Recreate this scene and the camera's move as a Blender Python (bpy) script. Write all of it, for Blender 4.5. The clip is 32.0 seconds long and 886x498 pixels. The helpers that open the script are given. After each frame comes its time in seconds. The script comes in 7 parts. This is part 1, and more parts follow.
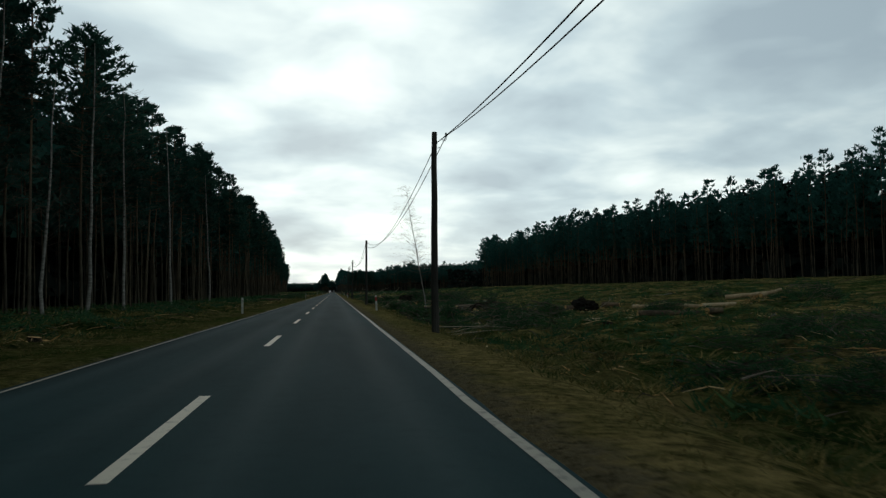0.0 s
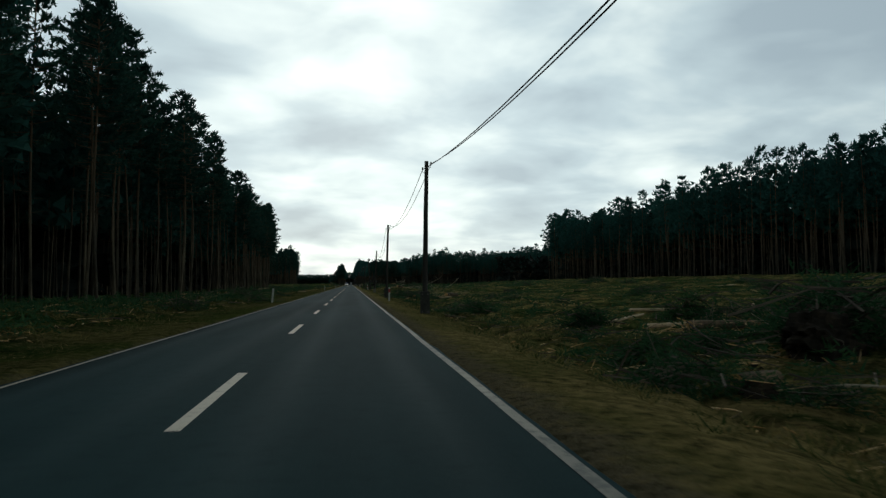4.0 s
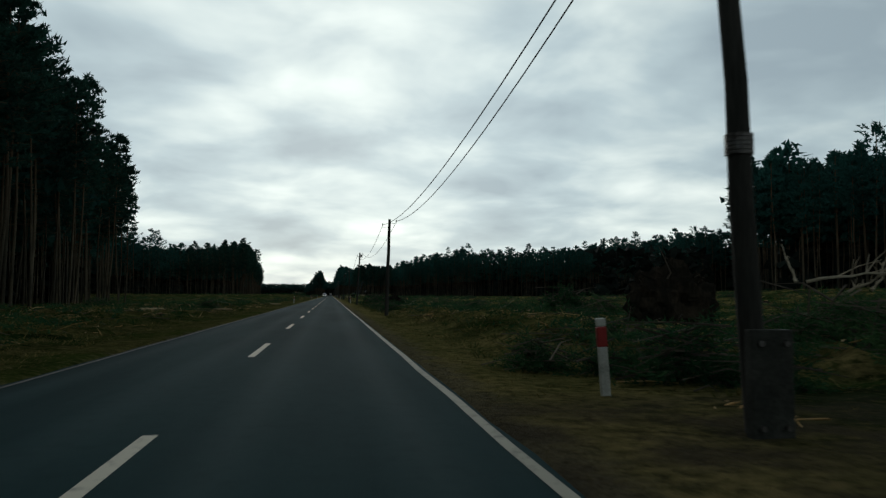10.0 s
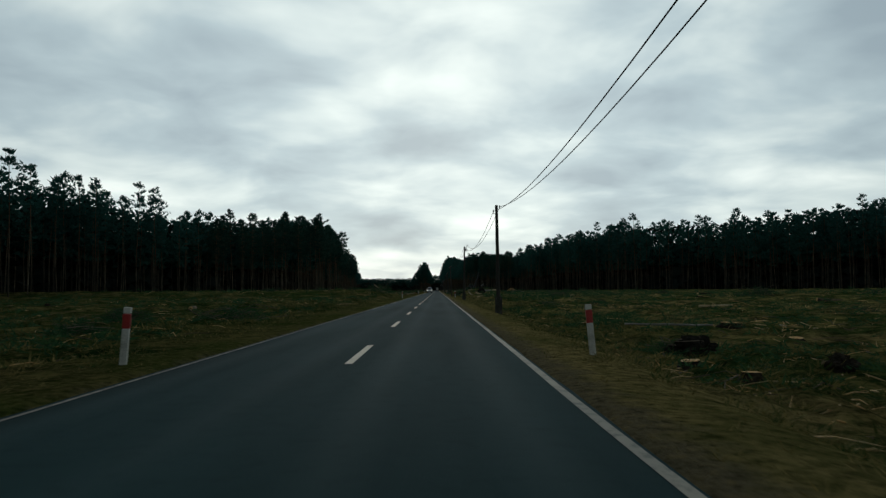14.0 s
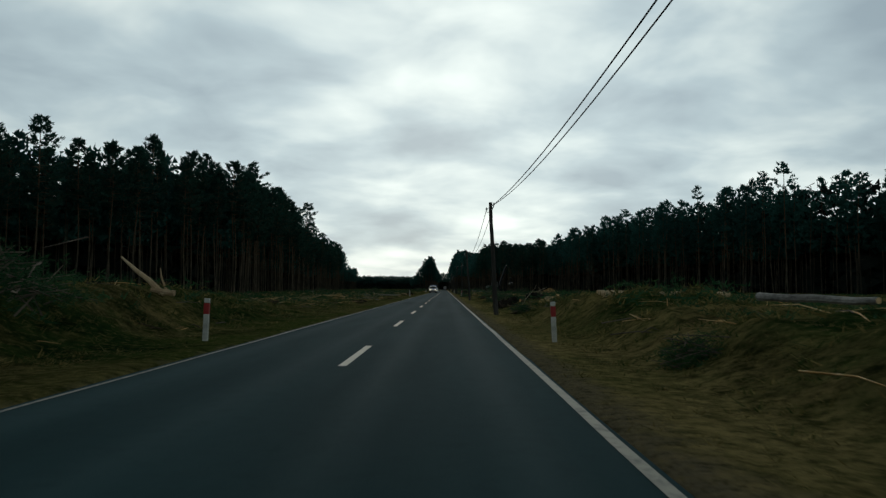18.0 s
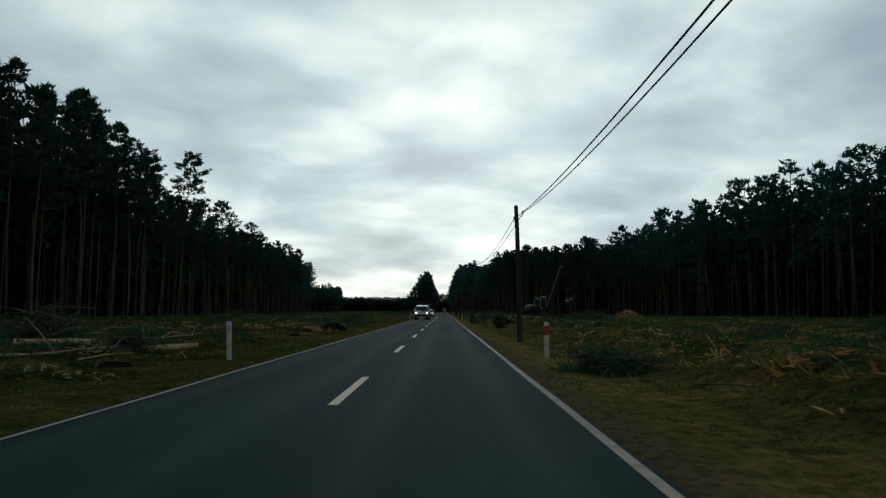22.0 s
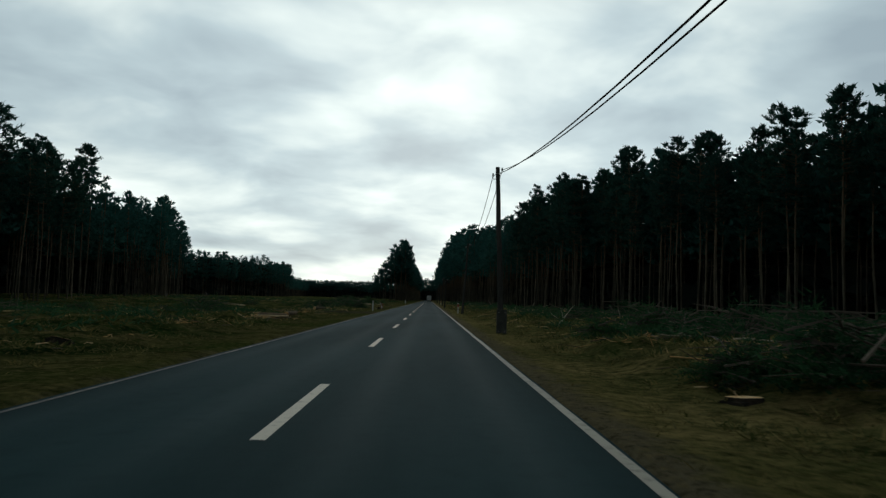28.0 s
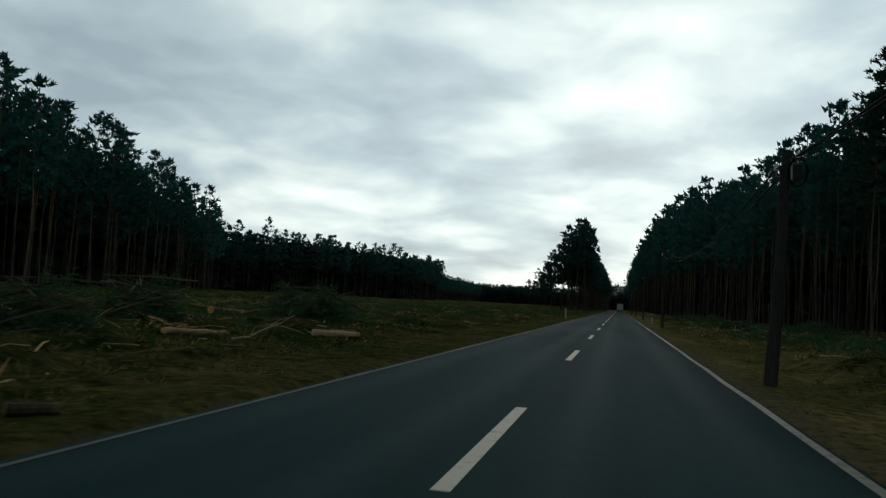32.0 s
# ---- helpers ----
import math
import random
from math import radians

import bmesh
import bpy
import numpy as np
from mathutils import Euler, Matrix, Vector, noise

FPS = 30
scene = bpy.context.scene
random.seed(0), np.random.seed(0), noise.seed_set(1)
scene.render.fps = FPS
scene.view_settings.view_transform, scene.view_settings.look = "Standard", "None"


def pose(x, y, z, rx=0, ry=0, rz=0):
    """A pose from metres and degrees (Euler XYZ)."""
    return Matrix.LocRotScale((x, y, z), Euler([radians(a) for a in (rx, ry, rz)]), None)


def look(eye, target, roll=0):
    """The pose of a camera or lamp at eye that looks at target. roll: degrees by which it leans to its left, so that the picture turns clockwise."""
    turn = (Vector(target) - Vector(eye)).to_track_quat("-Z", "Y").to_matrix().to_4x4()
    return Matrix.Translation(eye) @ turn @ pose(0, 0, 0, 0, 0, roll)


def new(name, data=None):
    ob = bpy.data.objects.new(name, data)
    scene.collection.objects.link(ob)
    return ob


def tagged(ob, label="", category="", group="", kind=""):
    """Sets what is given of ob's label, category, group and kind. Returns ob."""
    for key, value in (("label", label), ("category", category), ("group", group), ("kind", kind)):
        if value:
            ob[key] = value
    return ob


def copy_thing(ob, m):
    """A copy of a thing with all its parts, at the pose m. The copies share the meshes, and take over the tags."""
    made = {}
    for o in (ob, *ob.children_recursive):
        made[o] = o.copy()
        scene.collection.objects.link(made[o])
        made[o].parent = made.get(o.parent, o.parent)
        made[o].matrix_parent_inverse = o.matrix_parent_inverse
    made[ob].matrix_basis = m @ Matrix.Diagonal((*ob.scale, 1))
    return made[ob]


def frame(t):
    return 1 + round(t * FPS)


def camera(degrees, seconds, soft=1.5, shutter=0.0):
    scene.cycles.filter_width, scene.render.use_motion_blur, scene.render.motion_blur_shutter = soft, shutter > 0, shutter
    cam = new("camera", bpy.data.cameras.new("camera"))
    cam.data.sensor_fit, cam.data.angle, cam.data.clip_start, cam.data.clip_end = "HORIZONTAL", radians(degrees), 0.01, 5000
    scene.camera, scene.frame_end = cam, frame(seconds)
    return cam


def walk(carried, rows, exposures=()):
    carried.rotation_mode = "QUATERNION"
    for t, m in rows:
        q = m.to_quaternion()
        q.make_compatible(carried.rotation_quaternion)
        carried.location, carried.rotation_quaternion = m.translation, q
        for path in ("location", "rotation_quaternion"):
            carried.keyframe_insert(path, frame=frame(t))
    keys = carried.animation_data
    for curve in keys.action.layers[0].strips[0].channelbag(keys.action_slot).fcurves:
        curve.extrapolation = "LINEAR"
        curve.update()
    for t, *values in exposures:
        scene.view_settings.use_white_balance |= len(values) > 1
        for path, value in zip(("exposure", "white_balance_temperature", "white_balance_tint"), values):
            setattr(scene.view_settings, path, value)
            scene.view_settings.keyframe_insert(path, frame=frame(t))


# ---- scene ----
cam = camera(61.6, 32.0, soft=1.35, shutter=0.07)
EYE = 1.212
# seconds, across the road, along the road, then yaw, pitch and roll in degrees
PATH = [
    (0, 1.485, 6.98, -8.39, 3.16, -0.82),
    (0.5, 1.478, 18.63, -7.97, 3.35, -0.68),
    (1, 1.448, 30.35, -8.51, 3.35, -0.68),
    (1.5, 1.458, 42.20, -8.41, 3.20, -0.70),
    (2, 1.445, 53.97, -8.38, 3.25, -0.94),
    (2.5, 1.501, 65.38, -8.47, 3.02, 0.09),
    (3, 1.422, 77.31, -8.27, 2.15, -0.31),
    (3.5, 1.479, 89.49, -7.65, 2.22, -0.58),
    (4, 1.446, 101.67, -7.06, 2.65, -0.33),
    (4.5, 1.425, 113.96, -5.91, 3.15, -0.24),
    (6.5, 1.493, 162.82, -7.78, 4.02, -0.59),
    (7, 1.435, 174.79, -8.13, 4.17, -0.57),
    (7.5, 1.425, 187.30, -7.66, 4.67, -1.33),
    (8, 1.434, 199.76, -7.49, 4.75, -1.11),
    (8.5, 1.492, 211.94, -8.70, 4.59, -0.51),
    (9, 1.447, 224.35, -8.69, 4.41, 0.17),
    (9.5, 1.394, 236.90, -8.72, 4.51, 0.06),
    (10, 1.487, 249.36, -8.56, 3.56, 0.24),
    (10.5, 1.517, 261.90, 2.70, 5.61, -1.95),
    (11, 1.479, 274.26, 6.04, 4.49, -0.60),
    (11.5, 1.504, 286.66, 2.55, 3.74, -0.40),
    (12, 1.503, 298.91, 1.57, 3.62, -0.11),
    (12.5, 1.615, 311.42, 2.59, 2.70, 0.09),
    (13, 1.595, 323.42, 3.33, 3.10, -0.14),
    (13.5, 1.373, 335.55, 2.37, 3.76, -0.67),
    (14, 1.447, 347.87, -0.46, 3.13, -0.37),
    (14.5, 1.495, 360.11, -0.74, 3.33, 0.34),
    (16.5, 1.589, 408.54, 1.69, 4.24, 0.16),
    (17, 1.606, 420.39, 1.53, 3.90, 0.09),
    (17.5, 1.646, 432.44, 1.01, 4.67, 1.00),
    (18, 1.561, 444.58, 0.18, 3.06, 0.45),
    (18.5, 1.469, 456.68, 1.55, 4.42, 0.72),
    (19, 1.371, 468.94, 0.85, 3.98, 0.04),
    (19.5, 1.397, 481.30, -0.02, 4.07, -0.31),
    (20, 1.447, 493.68, -0.26, 3.58, -0.82),
    (20.5, 1.453, 505.83, 1.24, 3.31, 0.01),
    (21, 1.365, 518.03, 1.36, 4.91, 0.99),
    (21.5, 1.362, 530.21, -0.43, 5.03, 0.59),
    (22, 1.402, 542.51, 0.15, 4.77, 0.40),
    (22.5, 1.528, 554.95, 0.73, 4.05, 1.00),
    (23, 1.374, 567.58, -0.98, 5.27, 0.69),
    (23.5, 1.440, 579.72, -1.43, 5.17, -0.85),
    (24, 1.372, 591.75, 1.12, 6.60, -0.10),
    (24.5, 1.532, 603.67, 0.40, 4.15, 1.59),
    (25, 1.448, 616.13, -1.35, 4.93, 1.89),
    (25.5, 1.435, 628.55, -0.49, 4.09, 3.69),
    (27.5, 1.347, 677.62, -2.30, 5.71, 2.04),
    (28, 1.360, 689.82, -0.96, 3.91, 1.88),
    (28.5, 1.349, 702.06, 0.84, 3.81, 2.98),
    (29, 1.289, 714.40, 1.83, 4.52, 2.80),
    (29.5, 1.220, 726.63, 9.57, 4.94, 3.23),
    (30, 1.111, 738.85, 16.97, 2.85, 5.43),
    (30.5, 0.985, 750.98, 19.14, 1.47, 4.04),
    (31, 0.919, 763.06, 16.90, 1.42, 2.86),
    (31.5, 0.951, 775.19, 15.52, 4.26, 3.66),
    (32, 1.030, 787.42, 13.52, 3.79, 3.41),
]
walk(cam, [(t, pose(x, y, EYE, 90 + pitch, 0, yaw) @ pose(0, 0, 0, 0, 0, roll)) for t, x, y, yaw, pitch, roll in PATH],
     [(0.0, 0.1, 6500, 7), (4.5, 0.1, 6500, 7), (8.0, 0.0, 6500, 7), (11.0, -0.1, 6500, 7), (20.0, -0.1, 6500, 7), (23.0, 0.0, 6500, 7), (26.0, 0.02, 6500, 7), (29.0, 0.02, 6500, 7), (32.0, 0.06, 6500, 7)])

# ---- overcast sky ----
world = bpy.data.worlds.new("overcast")
scene.world = world
world.use_nodes = True
wn, wl = world.node_tree.nodes, world.node_tree.links
wn.clear()


def wnode(kind, **kw):
    n = wn.new(kind)
    for k, v in kw.items():
        n.inputs[k].default_value = v
    return n


w_out = wnode("ShaderNodeOutputWorld")
w_bg = wnode("ShaderNodeBackground", Strength=1.0)
w_co = wnode("ShaderNodeTexCoord")
w_sep = wnode("ShaderNodeSeparateXYZ")
wl.new(w_co.outputs["Generated"], w_sep.inputs[0])


def wmath(op, a, b):
    n = wn.new("ShaderNodeMath")
    n.operation = op
    for i, v in enumerate((a, b)):
        if isinstance(v, (int, float)):
            n.inputs[i].default_value = v
        else:
            wl.new(v, n.inputs[i])
    return n.outputs[0]


# cloud sheet at one height: the direction is projected on a plane overhead
w_z = wmath("ADD", wmath("MAXIMUM", w_sep.outputs["Z"], 0.0), 0.2)
w_u = wmath("DIVIDE", w_sep.outputs["X"], w_z)
w_v = wmath("DIVIDE", w_sep.outputs["Y"], w_z)
w_cmb = wnode("ShaderNodeCombineXYZ")
wl.new(w_u, w_cmb.inputs[0])
wl.new(w_v, w_cmb.inputs[1])
w_n1 = wnode("ShaderNodeTexNoise", Scale=2.3, Detail=4.5, Roughness=0.5, Distortion=0.25)
w_n2 = wnode("ShaderNodeTexNoise", Scale=0.85, Detail=3.0, Roughness=0.5, Distortion=0.0)
wl.new(w_cmb.outputs[0], w_n1.inputs["Vector"])
wl.new(w_cmb.outputs[0], w_n2.inputs["Vector"])
w_mix = wmath("ADD", wmath("MULTIPLY", w_n1.outputs[0], 0.45), wmath("MULTIPLY", w_n2.outputs[0], 0.6))
w_ramp = wn.new("ShaderNodeValToRGB")
cr = w_ramp.color_ramp
cr.elements[0].position, cr.elements[0].color = 0.40, (0.36, 0.45, 0.51, 1)
cr.elements[1].position, cr.elements[1].color = 0.67, (0.98, 1.06, 1.03, 1)
e = cr.elements.new(0.49)
e.color = (0.49, 0.60, 0.65, 1)
e = cr.elements.new(0.57)
e.color = (0.70, 0.80, 0.81, 1)
wl.new(w_mix, w_ramp.inputs[0])
# the veiled sun brightens the cloud ahead, low over the road
w_dot = wn.new("ShaderNodeVectorMath")
w_dot.operation = "DOT_PRODUCT"
w_dot.inputs[1].default_value = (0.02, 0.985, 0.17)
wl.new(w_co.outputs["Generated"], w_dot.inputs[0])
w_glow = wmath("POWER", wmath("MAXIMUM", w_dot.outputs["Value"], 0.0), 9.0)
# heavy cloud overhead and behind is darker than the low band ahead
w_high = wn.new("ShaderNodeMapRange")
w_high.inputs["From Min"].default_value, w_high.inputs["From Max"].default_value = 0.36, 0.72
w_high.inputs["To Min"].default_value, w_high.inputs["To Max"].default_value = 1.0, 0.24
wl.new(w_sep.outputs["Z"], w_high.inputs["Value"])
w_back = wn.new("ShaderNodeMapRange")
w_back.inputs["From Min"].default_value, w_back.inputs["From Max"].default_value = -0.4, 0.75
w_back.inputs["To Min"].default_value, w_back.inputs["To Max"].default_value = 0.6, 1.0
wl.new(w_sep.outputs["Y"], w_back.inputs["Value"])
w_gain = wmath("MULTIPLY", wmath("MULTIPLY", wmath("ADD", wmath("MULTIPLY", w_glow, 0.3), 0.9), w_high.outputs[0]), w_back.outputs[0])
w_sky = wn.new("ShaderNodeTexSky")
w_sky.sky_type = "NISHITA"
w_sky.sun_disc = False
w_sky.sun_elevation, w_sky.sun_rotation = radians(19), radians(0)
w_skys = wn.new("ShaderNodeVectorMath")
w_skys.operation = "SCALE"
w_skys.inputs["Scale"].default_value = 0.06
wl.new(w_sky.outputs[0], w_skys.inputs[0])
w_cl = wn.new("ShaderNodeVectorMath")
w_cl.operation = "SCALE"
wl.new(w_ramp.outputs[0], w_cl.inputs[0])
wl.new(w_gain, w_cl.inputs["Scale"])
w_fin = wn.new("ShaderNodeMixRGB")
w_fin.inputs[0].default_value = 0.93
wl.new(w_skys.outputs[0], w_fin.inputs[1])
wl.new(w_cl.outputs[0], w_fin.inputs[2])
wl.new(w_fin.outputs[0], w_bg.inputs["Color"])
wl.new(w_bg.outputs[0], w_out.inputs[0])

sun = new("sun", bpy.data.lights.new("sun", "SUN"))
sun.data.energy, sun.data.angle, sun.data.color = 0.25, radians(25), (1.0, 0.96, 0.9)
sun.matrix_world = look((0, 40, 14), (0, 0, 0))


# ---- materials ----
def material(name, stops, scale=3.0, rough=0.85, bump=0.3, metal=0.0, fine=40.0, stretch=(1, 1, 1), per_piece=0.0, spec=0.3, coord="Object", dist=0.02):
    """Colour from two noises (patches and grain) through the stops; grain as relief; per_piece varies it from piece to piece."""
    m = bpy.data.materials.new(name)
    m.use_nodes = True
    n, l = m.node_tree.nodes, m.node_tree.links
    b = n["Principled BSDF"]
    b.inputs["Roughness"].default_value, b.inputs["Metallic"].default_value = rough, metal
    b.inputs["Specular IOR Level"].default_value = spec
    co, mp = n.new("ShaderNodeTexCoord"), n.new("ShaderNodeMapping")
    mp.inputs["Scale"].default_value = stretch
    l.new(co.outputs[coord], mp.inputs[0])
    a, c = n.new("ShaderNodeTexNoise"), n.new("ShaderNodeTexNoise")
    a.inputs["Scale"].default_value, a.inputs["Detail"].default_value = scale, 5
    c.inputs["Scale"].default_value, c.inputs["Detail"].default_value = fine, 3
    l.new(mp.outputs[0], a.inputs["Vector"])
    l.new(mp.outputs[0], c.inputs["Vector"])
    mix = n.new("ShaderNodeMath")
    mix.operation = "MULTIPLY_ADD"
    mix.inputs[1].default_value = 0.35
    l.new(c.outputs[0], mix.inputs[0])
    sub = n.new("ShaderNodeMath")
    sub.operation = "MULTIPLY_ADD"
    sub.inputs[1].default_value, sub.inputs[2].default_value = 0.65, 0.0
    l.new(a.outputs[0], sub.inputs[0])
    l.new(sub.outputs[0], mix.inputs[2])
    fac = mix.outputs[0]
    if per_piece:
        g = n.new("ShaderNodeNewGeometry")
        o = n.new("ShaderNodeObjectInfo")
        s = n.new("ShaderNodeMath")
        s.operation = "ADD"
        l.new(g.outputs["Random Per Island"], s.inputs[0])
        l.new(o.outputs["Random"], s.inputs[1])
        k = n.new("ShaderNodeMath")
        k.operation = "MULTIPLY_ADD"
        k.inputs[1].default_value = per_piece
        k.inputs[2].default_value = -per_piece
        l.new(s.outputs[0], k.inputs[0])
        t = n.new("ShaderNodeMath")
        t.operation = "ADD"
        l.new(fac, t.inputs[0])
        l.new(k.outputs[0], t.inputs[1])
        fac = t.outputs[0]
    r = n.new("ShaderNodeValToRGB")
    el = r.color_ramp.elements
    lo, hi = 0.32, 0.68
    for i, col in enumerate(stops):
        p = lo + (hi - lo) * i / max(1, len(stops) - 1)
        if i < 2:
            el[i].position, el[i].color = p, (*col, 1)
        else:
            q = el.new(p)
            q.color = (*col, 1)
    l.new(fac, r.inputs[0])
    l.new(r.outputs[0], b.inputs["Base Color"])
    if bump:
        u = n.new("ShaderNodeBump")
        u.inputs["Strength"].default_value, u.inputs["Distance"].default_value = bump, dist
        l.new(c.outputs[0], u.inputs["Height"])
        l.new(u.outputs[0], b.inputs["Normal"])
    return m


M = {}


def leafy(m, amount=0.35):
    """Lets light through thin foliage."""
    n, l = m.node_tree.nodes, m.node_tree.links
    b, o = n["Principled BSDF"], n["Material Output"]
    t, x = n.new("ShaderNodeBsdfTranslucent"), n.new("ShaderNodeMixShader")
    x.inputs[0].default_value = amount
    l.new(b.inputs["Base Color"].links[0].from_socket, t.inputs[0])
    l.new(b.outputs[0], x.inputs[1])
    l.new(t.outputs[0], x.inputs[2])
    l.new(x.outputs[0], o.inputs["Surface"])


M["needles"] = material("pine needles", [(0.010, 0.037, 0.031), (0.021, 0.068, 0.053), (0.038, 0.1, 0.072)], 0.35, 0.7, 0, per_piece=0.12, spec=0.05)
# paler and bluer than the edge pines' needles: distance haze put into the colour
M["needles_hazed"] = material("pine needles of the woods, paled for haze", [(0.015, 0.06, 0.054), (0.03, 0.107, 0.091), (0.052, 0.148, 0.118)], 0.05, 0.75, 0, per_piece=0.12, spec=0.05)
# the wood's inner shade is painted into these near-black bough colours
M["shade_boughs"] = material("boughs in painted inner shade", [(0.007, 0.011, 0.010), (0.013, 0.019, 0.016), (0.022, 0.03, 0.025)], 0.5, 0.9, 0, per_piece=0.15, spec=0.05)
M["brush"] = material("cut pine boughs", [(0.016, 0.055, 0.024), (0.034, 0.095, 0.042), (0.07, 0.14, 0.052)], 1.0, 0.75, 0, per_piece=0.2, spec=0.05)
M["bark"] = material("pine bark", [(0.034, 0.031, 0.024), (0.075, 0.066, 0.048), (0.18, 0.145, 0.095)], 1.2, 0.95, 0.6, fine=14, stretch=(3, 3, 0.5), per_piece=0.16, spec=0.1)
def orange_tops(m):
    """Pine bark turns thin and orange high up the stem."""
    n, l = m.node_tree.nodes, m.node_tree.links
    b = n["Principled BSDF"]
    low = b.inputs["Base Color"].links[0].from_socket
    xyz, up, mix = n.new("ShaderNodeSeparateXYZ"), n.new("ShaderNodeMapRange"), n.new("ShaderNodeMixRGB")
    l.new(n.new("ShaderNodeTexCoord").outputs["Object"], xyz.inputs[0])
    up.inputs["From Min"].default_value, up.inputs["From Max"].default_value, up.inputs["To Max"].default_value = 4.0, 10.0, 0.7
    l.new(xyz.outputs[2], up.inputs["Value"])
    mix.inputs[2].default_value = (0.125, 0.086, 0.052, 1)
    l.new(up.outputs[0], mix.inputs[0])
    l.new(low, mix.inputs[1])
    l.new(mix.outputs[0], b.inputs["Base Color"])


orange_tops(M["bark"])
M["dead_wood"] = material("grey bare twigs", [(0.06, 0.052, 0.043), (0.12, 0.1, 0.08), (0.2, 0.165, 0.125)], 2.0, 0.9, 0.3, per_piece=0.22, spec=0.1)
M["birch"] = material("birch bark", [(0.05, 0.046, 0.042), (0.24, 0.23, 0.21), (0.42, 0.4, 0.37)], 1.5, 0.8, 0.2, fine=9, stretch=(0.7, 0.7, 4), spec=0.2)
M["cut_wood"] = material("fresh cut pine wood", [(0.48, 0.25, 0.085), (0.68, 0.41, 0.16), (0.82, 0.6, 0.34)], 5, 0.8, 0.2, per_piece=0.25, spec=0.15)
M["log_bark"] = material("log bark with torn patches", [(0.045, 0.038, 0.028), (0.1, 0.078, 0.054), (0.25, 0.18, 0.11)], 1.6, 0.9, 0.5, fine=12, stretch=(1, 1, 0.4), per_piece=0.2, spec=0.1)
M["pale_log"] = material("peeled pale timber", [(0.28, 0.195, 0.11), (0.48, 0.35, 0.205), (0.66, 0.52, 0.34)], 1.8, 0.8, 0.3, fine=12, stretch=(1, 1, 0.3), per_piece=0.2, spec=0.15)
M["bleached"] = material("bleached bare wood", [(0.22, 0.18, 0.125), (0.38, 0.32, 0.235), (0.55, 0.48, 0.37)], 2.0, 0.85, 0.3, fine=14, per_piece=0.2, spec=0.1)
M["roots"] = material("earthy roots", [(0.01, 0.01, 0.008), (0.024, 0.021, 0.016), (0.06, 0.046, 0.032)], 3, 0.95, 0.8, fine=18, per_piece=0.15, spec=0.05)
M["turf"] = material("matted winter turf", [(0.035, 0.07, 0.02), (0.15, 0.14, 0.048), (0.44, 0.33, 0.13)], 0.4, 0.9, 0, per_piece=0.25, spec=0.05)
M["grass"] = material("winter grass blades", [(0.026, 0.06, 0.016), (0.125, 0.11, 0.036), (0.3, 0.235, 0.085)], 0.13, 0.85, 0, per_piece=0.2, spec=0.1)
M["pole"] = material("weathered creosoted pole", [(0.022, 0.022, 0.02), (0.044, 0.043, 0.038), (0.08, 0.077, 0.068)], 1.5, 0.9, 0.5, fine=20, stretch=(2, 2, 0.25), per_piece=0.1, spec=0.15)
M["pale_concrete"] = material("grey lichen-stained concrete", [(0.1, 0.11, 0.08), (0.19, 0.19, 0.145), (0.28, 0.275, 0.22)], 3, 0.9, 0.5, fine=30, spec=0.2)
M["concrete"] = material("blackened old concrete", [(0.025, 0.028, 0.024), (0.05, 0.052, 0.045), (0.09, 0.09, 0.08)], 3, 0.9, 0.5, fine=30, spec=0.2)
M["steel"] = material("rusty galvanised steel", [(0.08, 0.07, 0.06), (0.15, 0.14, 0.13), (0.25, 0.25, 0.25)], 8, 0.5, 0.2, metal=0.8)
M["porcelain"] = material("white porcelain", [(0.5, 0.5, 0.48), (0.66, 0.66, 0.64)], 5, 0.25, 0, spec=0.5)
M["wire"] = material("dark telephone cable", [(0.01, 0.01, 0.011), (0.016, 0.016, 0.017)], 5, 0.8, 0, spec=0.05)
M["white_post"] = material("dirty white plastic", [(0.3, 0.3, 0.26), (0.54, 0.54, 0.49), (0.68, 0.68, 0.63)], 4, 0.5, 0.1, spec=0.35)
M["red_band"] = material("red reflector band", [(0.3, 0.02, 0.02), (0.42, 0.035, 0.03)], 6, 0.4, 0, spec=0.4)
M["paint_silver"] = material("silver car paint", [(0.5, 0.52, 0.53), (0.6, 0.62, 0.62)], 0.8, 0.3, 0, metal=0.3, spec=0.5)
M["paint_white"] = material("white vehicle paint", [(0.55, 0.56, 0.56), (0.7, 0.7, 0.69)], 0.8, 0.35, 0, spec=0.5)
M["paint_green"] = material("green machine paint", [(0.004, 0.02, 0.006), (0.009, 0.04, 0.012)], 1.5, 0.5, 0.05, spec=0.2)
M["tarp_blue"] = material("blue tarpaulin", [(0.006, 0.042, 0.13), (0.012, 0.075, 0.22)], 1.2, 0.5, 0.2, fine=8, spec=0.35)
M["sign_blue"] = material("blue sign plate", [(0.02, 0.13, 0.42), (0.03, 0.17, 0.5)], 4, 0.35, 0)
M["plastic_black"] = material("black plastic", [(0.009, 0.01, 0.011), (0.018, 0.02, 0.021)], 6, 0.55, 0.05, spec=0.25)
M["bumper_grey"] = material("dark grey bumper plastic", [(0.03, 0.036, 0.042), (0.05, 0.058, 0.066)], 3, 0.5, 0.05, spec=0.3)
M["rubber"] = material("tyre rubber", [(0.012, 0.012, 0.012), (0.025, 0.024, 0.023)], 6, 0.85, 0.2, spec=0.2)
M["rim"] = material("alloy rim", [(0.25, 0.25, 0.25), (0.4, 0.4, 0.4)], 5, 0.35, 0, metal=0.8)
